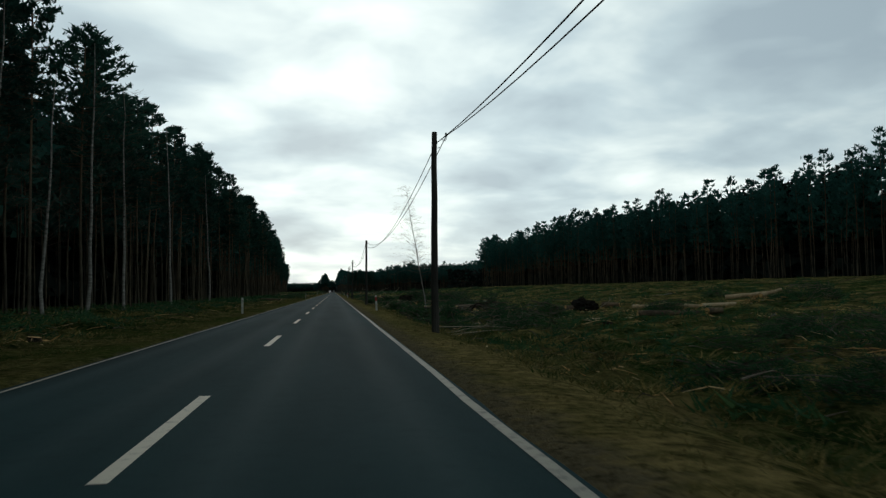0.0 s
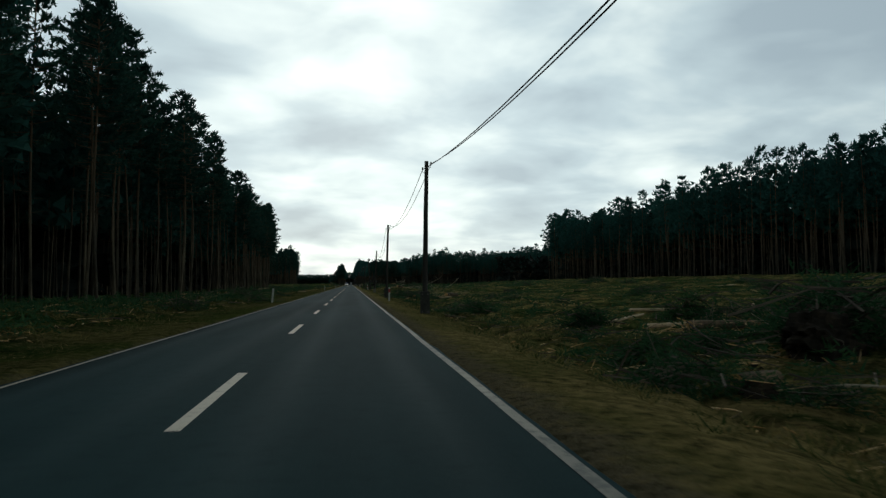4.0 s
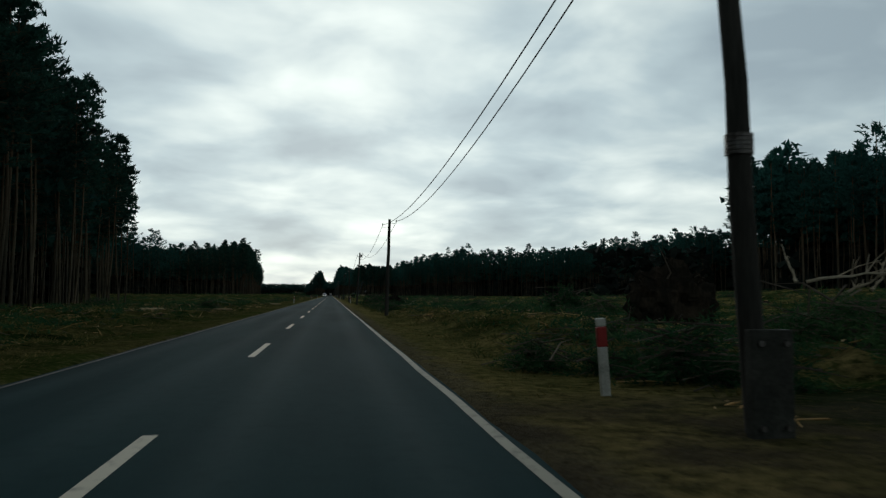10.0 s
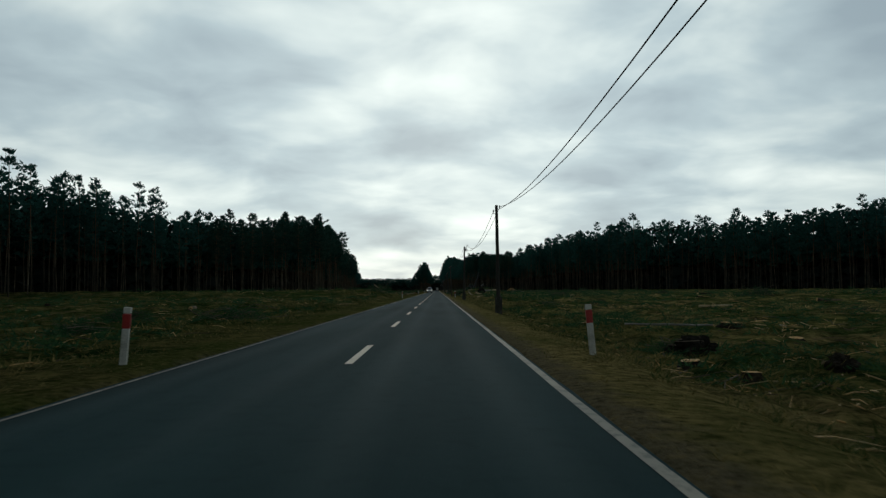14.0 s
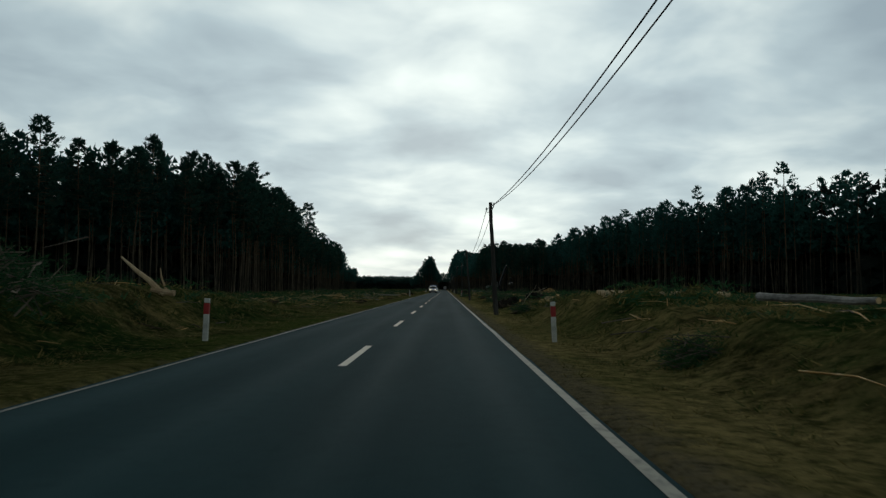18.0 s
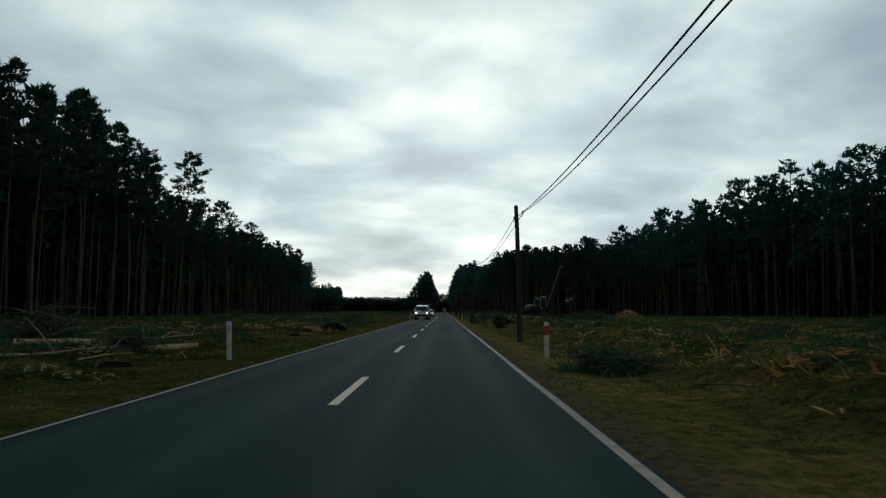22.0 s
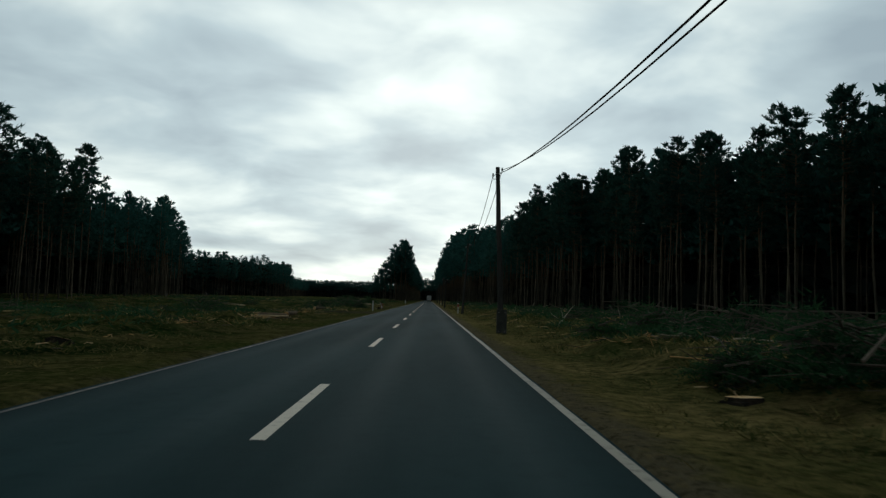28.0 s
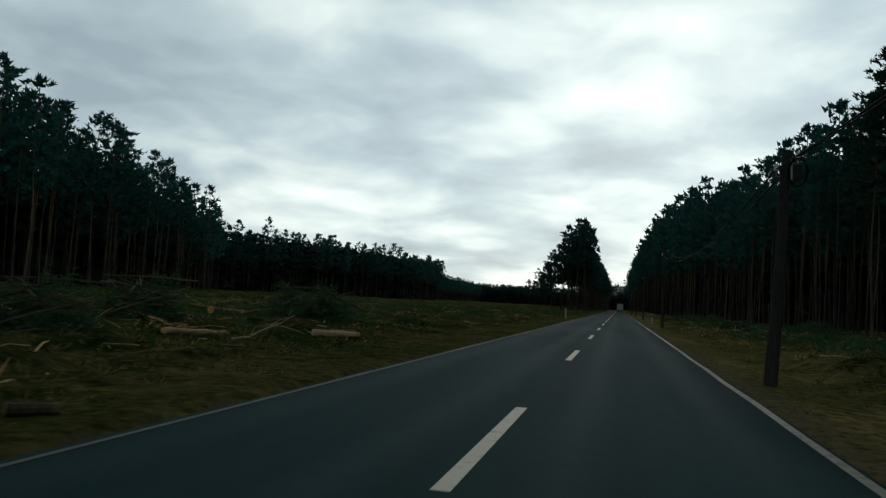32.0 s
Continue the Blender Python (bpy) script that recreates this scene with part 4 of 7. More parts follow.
# ---- delineator posts ----
def delineator():
    t = thing("delineator_post", (0, 0, 0), "white roadside marker post with a red band", "marker post", "marker posts along the road")
    g = Geo()
    g.box((0, 0, 0.3), (0.12, 0.09, 0.66), bevel=0.02)
    g.box((0, 0, 0.94), (0.12, 0.09, 0.1), bevel=0.015)
    part("post", g, "white_post", t)
    g = Geo()
    g.box((0, 0, 0.755), (0.124, 0.094, 0.25), bevel=0.012)
    part("band", g, "red_band", t, "red reflective band")
    return t


def white_delineator():
    t = thing("delineator_post", (0, 0, 0), "plain white roadside marker post with a pale reflector", "marker post", "marker posts along the road")
    g = Geo()
    g.box((0, 0, 0.47), (0.115, 0.085, 1.0), bevel=0.02)
    part("post", g, "white_post", t)
    g = Geo()
    g.box((0, -0.043, 0.78), (0.045, 0.012, 0.17), bevel=0.004)
    part("reflector", g, "grey_bar", t, "grey reflector strip")
    return t


banded, plain = delineator(), white_delineator()
# x, y, red band or not
POSTS = [(-3.95, 53, 0), (4.2, 55, 1), (-3.95, 154, 0), (4.2, 156, 1), (-3.95, 256, 0), (4.93, 258.4, 1), (-3.85, 360.5, 1), (4.45, 362.3, 1), (-3.9, 461.6, 1), (4.2, 462.5, 1),
         (-3.93, 561.1, 0), (4.2, 563, 1), (-3.95, 659, 0), (4.2, 659.5, 1), (-3.95, 761, 0), (4.2, 761.5, 1), (-3.95, 861, 0), (4.2, 861.5, 1)]
spots = [(p[0], p[1]) for p in POSTS]
used = set()
for k, (x, y, red) in enumerate(POSTS):
    m = pose(x, y, ground_z(x, y) - 0.02, random.Random(k).uniform(-4, 4), random.Random(k + 50).uniform(-5, 5), random.Random(k + 9).uniform(-8, 8))
    if red in used:
        copy_thing(banded if red else plain, m)
    else:
        (banded if red else plain).matrix_world = m
        used.add(red)

# ---- the clearing: slash, logs, stumps, grass ----
POLE_SPOTS = [(p[0], p[1]) for p in POLES]


def free_spot(x, y, gap=0.9):
    return all(abs(x - a) > gap or abs(y - b) > gap for a, b in POLE_SPOTS) and all(abs(x - a) > 0.7 or abs(y - b) > 0.8 for a, b in spots)


def edge_of(x_side, y):
    """How far the cleared strip reaches from the road on that side."""
    if x_side > 0:
        return at_line(EAST_ONE, y) if y < 378 else at_line(EAST_TWO, max(y, 425))
    if y < 392:
        return -at_line(WEST_ONE, y)
    return -at_line(WEST_TWO, min(max(y, 425), 862)) if y < 862 else 60.0


def bough_heap(seed, wide, high, boughs):
    """A heap of cut pine boughs: green sprays over bare sticks."""
    r = random.Random(seed)
    green, sticks = Geo(), Geo()
    for _ in range(boughs):
        a, d = r.uniform(0, 6.28), math.sqrt(r.random())
        c = Vector((math.cos(a) * d * wide, math.sin(a) * d * wide * 0.8, high * (1 - d * d) * r.uniform(0.25, 1.0)))
        w = Vector((math.cos(a) + r.gauss(0, 0.7), math.sin(a) + r.gauss(0, 0.7), r.gauss(0.15, 0.3))).normalized()
        L = r.uniform(0.5, 1.1)
        for k in range(50):
            p = c + w * L * (k / 50 - 0.4) + Vector((r.gauss(0, 0.05), r.gauss(0, 0.05), r.gauss(0, 0.05)))
            q = (w * 0.9 + Vector((r.gauss(0, 0.8), r.gauss(0, 0.8), r.gauss(0.2, 0.6)))).normalized()
            s = q.orthogonal().normalized()
            s.rotate(Matrix.Rotation(r.uniform(0, 6.28), 3, q))
            ln = r.uniform(0.06, 0.15)
            green.blade(p, p + q * ln, s * ln * 0.11)
        if r.random() < 0.5:
            sticks.tube([c - w * L * 0.9, c, c + w * L * 0.5], [0.022, 0.016, 0.006], 3, caps=False)
    for _ in range(int(boughs * 0.07) + 2):
        a = r.uniform(0, 6.28)
        c = Vector((r.uniform(-1, 1) * wide, r.uniform(-1, 1) * wide * 0.8, r.uniform(0.1, high)))
        w = Vector((math.cos(a), math.sin(a), r.gauss(0.05, 0.2))).normalized() * r.uniform(0.35, 0.95)
        sticks.tube([c - w, c + Vector((0, 0, r.uniform(-0.1, 0.15))), c + w], [0.02, 0.015, 0.006], 4)
    return green.mesh("foliage", ["brush"]), sticks.mesh("deadwood", ["dead_wood"])


HEAPS = [bough_heap(400 + k, w, h, n) for k, (w, h, n) in enumerate(((1.0, 0.6, 52), (1.4, 0.75, 80), (0.8, 0.5, 40), (1.8, 0.95, 120), (1.2, 0.45, 60), (2.2, 1.2, 150)))]


def put_heap(x, y, which, scale=1.0, turn=0.0):
    t = thing("brush_pile", Matrix.LocRotScale((x, y, ground_z(x, y) - 0.06), Euler((0, 0, turn)), (scale, scale, scale * 0.95)),
              "heap of cut green pine boughs and grey sticks", "brush pile", "heaps of cut boughs")
    tagged(part("foliage", HEAPS[which][0], None, t, "dark green needle sprays"), kind="stuff")
    tagged(part("deadwood", HEAPS[which][1], None, t, "grey broken sticks"), kind="stuff")


rs = random.Random(77)
HEAP_SPOTS = [
    (13.5, 90.5, 5, 0.9), (11.0, 94.5, 3, 0.9), (16.5, 95.0, 5, 1.0), (16.0, 127.5, 5, 1.0), (19.5, 123.0, 5, 1.0), (5.6, 635.0, 4, 0.8),
    (6.2, 622.8, 4, 0.9), (5.9, 39.6, 1, 0.9), (6.9, 40.8, 3, 0.7), (5.6, 43.8, 2, 0.9), (8.6, 38.2, 5, 0.8), (10.4, 39.5, 5, 0.9),
    (5.4, 185.2, 4, 0.9), (5.5, 187.6, 1, 0.8), (10.5, 190.5, 3, 0.9), (6.2, 508.5, 2, 0.9), (6.4, 622.5, 1, 0.8), (8.4, 628.0, 3, 0.8),
    (7.6, 654.2, 3, 0.8), (9.3, 655, 1, 0.9),
]
HEAP_SPOTS += [
    (6.8, 113.2, 1, 1.1), (8.2, 112.0, 0, 1.0), (6.6, 324.5, 3, 1.0), (8.5, 327, 5, 0.9), (7.6, 48.0, 1, 1.0), (9.3, 46.0, 3, 1.0),
    (7.3, 62.5, 0, 1.1), (9.5, 59, 3, 1.0), (11.5, 50, 5, 1.0), (12, 262, 5, 1.2), (15, 259, 5, 1.2), (8.2, 266, 1, 1.0),
    (10, 625.5, 1, 0.8), (9.5, 636, 1, 0.9), (7.9, 183, 3, 1.0), (9.5, 186, 5, 1.0), (11, 300, 3, 1.1), (9, 342, 3, 1.0),
    (12.5, 345, 5, 1.1), (12, 95, 5, 1.0),
]
HEAP_SPOTS += [
    (14, 84, 3, 1.1), (7.2, 146, 2, 1.0), (9.0, 150, 3, 1.0), (11, 702, 5, 0.9), (9.5, 712, 3, 1.0), (12, 724, 5, 1.1),
    (8.3, 735, 3, 0.9), (6.6, 508, 0, 1.1), (-6.2, 603, 1, 0.8), (-9, 768, 5, 0.9), (-8, 775, 3, 1.0), (-12, 782, 5, 1.1),
]
for x, y, k, s in HEAP_SPOTS:
    put_heap(x, y, k, s, rs.uniform(0, 6.28))
count = 0
while count < 145:
    side = 1 if rs.random() < 0.64 else -1
    y = rs.uniform(5, 880)
    far = edge_of(side, y) - 2
    near = 6.8 if side > 0 else (7.0 if y > 395 else 6.0)
    x = side * (near + (min(far, 48) - near) * rs.random() ** 1.3)
    if free_spot(x, y) and not (side > 0 and abs(y - 252) < 9 and x < 12) and not (side < 0 and abs(y - 751) < 8 and x > -14) and not (8 < x < 24 and 643 < y < 657):
        put_heap(x, y, rs.randrange(6), rs.uniform(0.7, 1.15), rs.uniform(0, 6.28))
        count += 1
for k, (x, y, which, size) in enumerate([
    (16.0, 722, 5, 1.15), (18.5, 716, 5, 1.2), (13.5, 713.5, 3, 1.0), (12.2, 708, 5, 0.9), (20.5, 729, 5, 1.3), (14.8, 729, 3, 1.2), (9.8, 704, 1, 0.9),
    (12.6, 26.2, 3, 0.7), (15.6, 28.2, 5, 0.7), (14.7, 23.6, 5, 0.6), (11.6, 19.4, 3, 0.6), (10.6, 21.4, 1, 0.6), (17.8, 26.4, 5, 0.8), (9.4, 17.4, 4, 0.7), (19.8, 30.4, 5, 0.8), (18.4, 32.6, 3, 0.9), (33.0, 53.0, 5, 1.1),
    (15.6, 347, 5, 1.3), (11.4, 347.6, 3, 1.1), (20.6, 126.0, 5, 1.4), (18.6, 121.0, 5, 1.2), (17.4, 123.8, 5, 1.1),
]):
    put_heap(x, y, which, size, k * 1.7)


# logs
def log_geo(seed, length, radius, mats):
    r = random.Random(seed)
    g = Geo()
    n = 6
    pts = [Vector((length * (i / n - 0.5), r.uniform(-0.03, 0.03) * length * 0.3, r.uniform(0, 0.02) * length * 0.3)) for i in range(n + 1)]
    rad = [radius * (1.05 - 0.25 * i / n) * r.uniform(0.94, 1.06) for i in range(n + 1)]
    g.tube(pts, rad, 9)
    body = g.mesh("stem", mats, False)
    faces = []
    for i, s in ((0, -1), (n, 1)):
        f = Geo()
        f.tube([pts[i] + Vector((s * 0.001, 0, 0)), pts[i] + Vector((s * 0.006, 0, 0))], [rad[i] * 0.97] * 2, 9)
        faces.append(f.mesh("cut_face", ["cut_wood"]))
    return body, faces


LOGS = [log_geo(500 + k, *spec) for k, spec in enumerate(((2.2, 0.13, ["log_bark"]), (3.4, 0.15, ["log_bark"]), (1.2, 0.17, ["log_bark"]), (4.5, 0.12, ["pale_log"]), (2.8, 0.09, ["pale_log"]), (6.5, 0.14, ["pale_log"]), (5.0, 0.06, ["birch"]), (3.0, 0.11, ["roots"]), (4.6, 0.22, ["birch"])))]
LOG_LABELS = ["short pine log with torn bark and pale cut ends", "pine log with torn bark lying on the ground", "thick short log section with fresh cut ends", "long barkless pale log lying on the ground",
              "thin pale barkless log on the slash", "long pale timber stem lying across the clearing", "thin white birch stem lying in the grass", "dark rotten log on the cleared ground", "thick white birch log lying behind the bank"]


def put_log(x, y, which, turn, tilt=0.0, up=0.0, scale=1.0):
    rad = (0.13, 0.15, 0.17, 0.12, 0.09, 0.14, 0.06, 0.11, 0.22)[which]
    t = thing("log", Matrix.LocRotScale((x, y, ground_z(x, y) + rad * 0.7 * scale + up), Euler((0, tilt, turn)), (scale,) * 3), LOG_LABELS[which], "log", "felled logs")
    part("stem", LOGS[which][0], None, t)
    for f in LOGS[which][1]:
        part("cut_face", f, None, t, "pale sawn end")


LOG_SPOTS = [
    (9.4, 41.2, 6, 0.2), (9.8, 42.2, 3, 0.0, 0, 0, 0.7), (8.9, 42.4, 1, 0.15, 0, 0, 0.6), (8.8, 42.5, 6, -0.1), (8.5, 43.5, 6, 0.7), (16.5, 44.5, 3, 0.1),
    (22, 45, 2, 0.4), (19.5, 45.2, 1, -0.2), (7.1, 46.6, 0, 0.1), (10.9, 61.6, 2, 1.1), 
    (7.9, 83.9, 3, 0.1, 0, 0, 0.6), (8.6, 84.6, 1, 0.25, 0, 0.1, 0.6), (7.2, 91.2, 4, -0.3, 0.1, 0.1, 0.8),
]
LOG_SPOTS += [
    (9.6, 92.4, 0, 0.2, 0, 0.1, 0.8), (8.2, 113.5, 2, 0.5), (17, 124, 1, 0.1), (14, 125, 1, 0.2), (15.5, 126, 3, -0.3), (13, 128, 4, 0.6),
    (-9.6, 152, 4, 0.3), (8.4, 184.2, 2, 1.5, 0, 0.05, 1.3), (-8.5, 214, 5, 0.05), (12.5, 243.3, 2, 1.4, 0, 0, 1.2), (11.7, 248.6, 2, 1.7), (11.0, 266, 6, 0.1),
    (17, 266, 6, -0.3), (14, 270, 6, 0.5), (9.8, 290, 3, 0.5), (12.5, 291, 4, 0.9), (-11.5, 304.4, 4, 0.5),
]
LOG_SPOTS += [
    (-7, 305, 4, 0.2), (9, 470, 3, 0.0), (12, 471, 4, 0.15), (8.7, 526.8, 7, 0.1, 0, 0, 0.9), (-8.2, 532.8, 4, 0.2, 0, 0, 0.6), (-7.9, 533.3, 3, 0.1, 0, 0, 0.45),
    (-7.6, 533.9, 1, 0.05, 0, 0.05, 0.5), (-12.5, 545, 5, 0.25), (9.3, 544.6, 8, 0.35, 0, 0, 0.55), (-10, 546, 6, 0.1), (-7.2, 549, 6, 0.35), (-6.5, 585, 4, -0.3, 0, 0, 0.6),
    (-9, 588, 3, 0.1, 0, 0, 0.5), (-8.2, 592, 1, 0.2, 0, 0, 0.6),
]
LOG_SPOTS += [
    (9.6, 604.5, 3, 0.15), (12.2, 606, 3, 0.05), (9.6, 627.4, 4, 0.3), (8.6, 627.6, 3, 0.05, 0, 0, 0.7), (10.2, 629.6, 6, 0.05, 0, 0.05, 1.0), (11.4, 677, 6, 0.1, 0.05, 0.2),
    (-6.4, 726.6, 3, 0.1, 0, 0.1, 0.4), (-6.6, 727.3, 0, 0.4, 0, 0.15, 0.7), ]
LOG_SPOTS += [
    (-8.1, 794.5, 4, 0.1), 
]
for spec in LOG_SPOTS:
    put_log(*spec)
count = 0
while count < 95:
    side = 1 if rs.random() < 0.6 else -1
    y = rs.uniform(5, 860)
    far = edge_of(side, y) - 1
    near = 7.0 if side > 0 else 6.0
    x = side * (near + (min(far, 42) - near) * rs.random() ** 1.4)
    if free_spot(x, y) and not (8 < x < 24 and 640 < y < 659) and not (side > 0 and abs(y - 252) < 8 and x < 13):
        which = rs.choice((0, 0, 0, 1, 2, 2, 4, 4, 6, 6, 6, 7))
        spec = (which, rs.gauss(0, 0.7) if rs.random() < 0.6 else rs.uniform(0, 3.14), rs.gauss(0, 0.06), rs.uniform(0, 0.12), rs.uniform(0.6, 1.1))
        if math.hypot(x - 15.8, y - 524.5) > 2:
            put_log(x, y, *spec)
        count += 1


# stack of short timber at the wood's edge behind the harvester
def timber_stack(x, y, turn, seed):
    r = random.Random(seed)
    t = thing("timber_stack", pose(x, y, ground_z(x, y), 0, 0, turn), "untidy stack of short fresh-cut pine logs", "timber stack")
    for row in range(6):
        n = 19 - 3 * row
        for k in range(n):
            body, ends = LOGS[r.choice((0, 0, 2))]
            m = Matrix.LocRotScale(((k - (n - 1) / 2) * 0.3 + r.gauss(0, 0.03), r.gauss(0, 0.12), 0.13 + row * 0.24 + r.gauss(0, 0.02)), Euler((0, r.gauss(0, 0.03), 1.571 + r.gauss(0, 0.07))), (1.0, 1.0, 1.0))
            log = part("log", body, None, t)
            log.matrix_local = m
            for f in ends:
                part("cut_face", f, None, log, "yellow sawn end")


timber_stack(34.5, 677.0, -22, 91)


# stumps
def stump_geo(seed, radius, high):
    r = random.Random(seed)
    g = Geo()
    n = 12
    rings = []
    for z, k in ((-0.1, 1.4), (0.03, 1.18), (high * 0.5, 1.04), (high, 1.0)):
        rings.append([Vector((math.cos(w * 6.283 / n), math.sin(w * 6.283 / n), 0)) * radius * k * (1 + (0.22 if k > 1.1 else 0.05) * math.sin(w * 2.1 + seed)) + Vector((0, 0, z)) for w in range(n)])
    g.add([p for q in rings for p in q], [(i * n + s, i * n + (s + 1) % n, (i + 1) * n + (s + 1) % n, (i + 1) * n + s) for i in range(3) for s in range(n)])
    f = Geo()
    f.add([p + Vector((0, 0, 0.004)) for p in rings[-1]] + [p * 1.0 + Vector((0, 0, -0.02)) for p in rings[-1]], [tuple(range(n))] + [(s, n + s, n + (s + 1) % n, (s + 1) % n) for s in range(n)])
    return g.mesh("stump_body", ["roots"]), f.mesh("cut_face", ["cut_wood"])


STUMPS = [stump_geo(600 + k, 0.16 + 0.03 * k, 0.09 + 0.035 * (k % 3)) for k in range(5)]


def put_stump(x, y, which, scale=1.0, tall=1.0):
    t = thing("tree_stump", Matrix.LocRotScale((x, y, ground_z(x, y)), Euler((rs.gauss(0, 0.08 / tall ** 2), rs.gauss(0, 0.08 / tall ** 2), rs.uniform(0, 6))), (scale, scale, scale * tall)), "low sawn pine stump with a pale cut face", "tree stump", "stumps of felled pines")
    part("stump_body", STUMPS[which][0], None, t)
    part("cut_face", STUMPS[which][1], None, t, "pale sawn face")


for spec in ((-4.9, 531.6, 2), (-6.2, 542.8, 3), (-5.4, 543.8, 3), (7.3, 361.8, 2, 0.8), (7.1, 364.6, 3, 0.9), (7.6, 183.4, 3), (7.5, 182.2, 2), (-5.6, 509.6, 4, 1.1), (-5.4, 505.2, 4, 1.1), (-3.84, 768.05, 0, 0.72, 4.4), (7.5, 112.2, 2, 1.0), (7.4, 470.5, 2), (9.0, 371, 4), (8.1, 432, 2), (-7.5, 550, 3), (-8.6, 553, 2), (-7.4, 640, 2), (9.1, 709, 3), (-9, 741, 2)):
    put_stump(*spec)
count = 0
while count < 110:
    side = 1 if rs.random() < 0.6 else -1
    y = rs.uniform(5, 840)
    near = 6.2
    far = min(edge_of(side, y) - 1, 34)
    x = side * rs.uniform(near, far)
    if free_spot(x, y) and not (side > 0 and abs(y - 252) < 8 and x < 13) and not (8 < x < 24 and 640 < y < 659):
        put_stump(x, y, rs.randrange(5), rs.uniform(0.7, 1.2))
        count += 1


# uprooted root plates
def root_plate(x, y, size, turn, seed, label, tall=1.0):
    r = random.Random(seed)
    t = thing("root_plate", Matrix.LocRotScale((x, y, ground_z(x, y) - 0.1), Euler((0, 0, turn)), (size, size, size * tall)), label, "tree roots", "uprooted stumps")
    bm = bmesh.new()
    bmesh.ops.create_icosphere(bm, subdivisions=4, radius=0.5)
    for v in bm.verts:
        c = v.co.copy()
        n = noise.noise(c * 2.3 + Vector((seed, 0, 0))) * 0.4 + noise.noise(c * 6 + Vector((0, seed, 0))) * 0.24
        n += noise.noise(c * 13 + Vector((0, 0, seed))) * 0.2 + noise.noise(c * 27 + Vector((seed, seed, 0))) * 0.12
        v.co = Vector((c.x * (1.75 - 0.5 * max(0.0, c.z)), c.y * 0.85, c.z * 0.8)) * (1 + n) + Vector((0, 0, 0.26))
    me = bpy.data.meshes.new("root_mass")
    bm.to_mesh(me)
    bm.free()
    me.materials.append(M["roots"])
    part("root_mass", me, None, t, "dark earth-caked root mass")
    for strands, mat, label in ((44, "roots", "black earthy roots"), (12, "dead_wood", "torn grey root strands")):
        g = Geo()
        for _ in range(strands):
            a = r.uniform(0, 3.14)
            d = Vector((math.cos(a) * 1.5, r.gauss(0, 0.55), math.sin(a) * 0.8 + 0.05)).normalized()
            p = Vector((0.9 * d.x * 0.5, 0.3 * d.y, 0.26 + d.z * 0.26))
            q = p + (d + Vector((r.gauss(0, 0.5), r.gauss(0, 0.5), r.gauss(-0.1, 0.4)))) * r.uniform(0.08, 0.24)
            k = r.uniform(0.6, 1.2)
            g.tube([p, q, q + (d + Vector((r.gauss(0, 0.9), r.gauss(0, 0.9), r.gauss(-0.4, 0.7)))) * r.uniform(0.06, 0.22)], [0.022 * k, 0.013 * k, 0.003], 5)
        part("root_fringe", g, mat, t, label)
    g = Geo()
    g.tube([Vector((0.3, 0.1, 0.2)), Vector((0.35, 0.55, 0.22)), Vector((0.38, 0.8, 0.23))], [0.13, 0.11, 0.1], 10, cap_slot=1)
    part("stem_stub", g, ["log_bark", "cut_wood"], t, "orange sawn stem stub")


root_plate(8.0, 92.6, 1.0, 0.5, 21, "upturned root plate with splintered orange wood")
root_plate(8.4, 86.2, 0.7, 2.6, 22, "small torn root plate beside the verge")
root_plate(18.2, 125.5, 1.8, 0.2, 23, "large tangled root plate under pine boughs")
root_plate(6.3, 495.6, 1.0, 0.8, 2, "upturned root plate with torn roots")
root_plate(7.6, 494.2, 1.2, 2.2, 3, "upturned root plate with torn roots")
root_plate(14.1, 275.8, 1.75, -0.45, 4, "large upturned root plate with black earth", 2.0)
root_plate(7.3, 446.5, 1.1, 1.4, 5, "upturned root plate with torn roots")
root_plate(12.5, 62.5, 1.1, 2.9, 6, "upturned root plate among logs")
root_plate(7.9, 326.0, 1.3, 0.5, 7, "upturned root plate under cut boughs")
root_plate(-5.2, 586.2, 0.8, 0.4, 8, "torn root plate with pale splintered wood")
root_plate(13.5, 481.0, 1.6, 0.6, 9, "upturned root plate with branching roots")
root_plate(10.6, 360.0, 1.0, 0.9, 10, "upturned root plate behind the verge")
root_plate(19.0, 58.0, 1.4, 1.9, 11, "upturned root plate among logs")
root_plate(9.4, 657.0, 0.9, 0.4, 12, "small upturned root plate")
root_plate(11.39, 94.5, 0.85, 1.9, 31, "splintered root plate with torn pale roots")
root_plate(12.22, 117.7, 1.5, 0.4, 32, "tall root plate overgrown with pine brush")
root_plate(10.2, 212.6, 0.95, 0.9, 33, "dark earthy root plate among broken limbs")
root_plate(8.91, 369.7, 0.95, 0.3, 34, "black earthy root plate beside the verge")
root_plate(10.13, 363.9, 0.6, 0.7, 35, "small dark root plate beside the verge")
root_plate(5.4, 492.4, 0.9, 0.4, 36, "dark root plate with torn roots beside the verge")
root_plate(7.8, 481.9, 0.95, 0.2, 37, "root plate with branching dead roots")
root_plate(6.1, 602.1, 0.95, -0.42, 38, "broad black root plate with sawn yellow stems beside it")
root_plate(5.9, 596.0, 0.9, 0.3, 39, "dark root plate with one sawn stem")

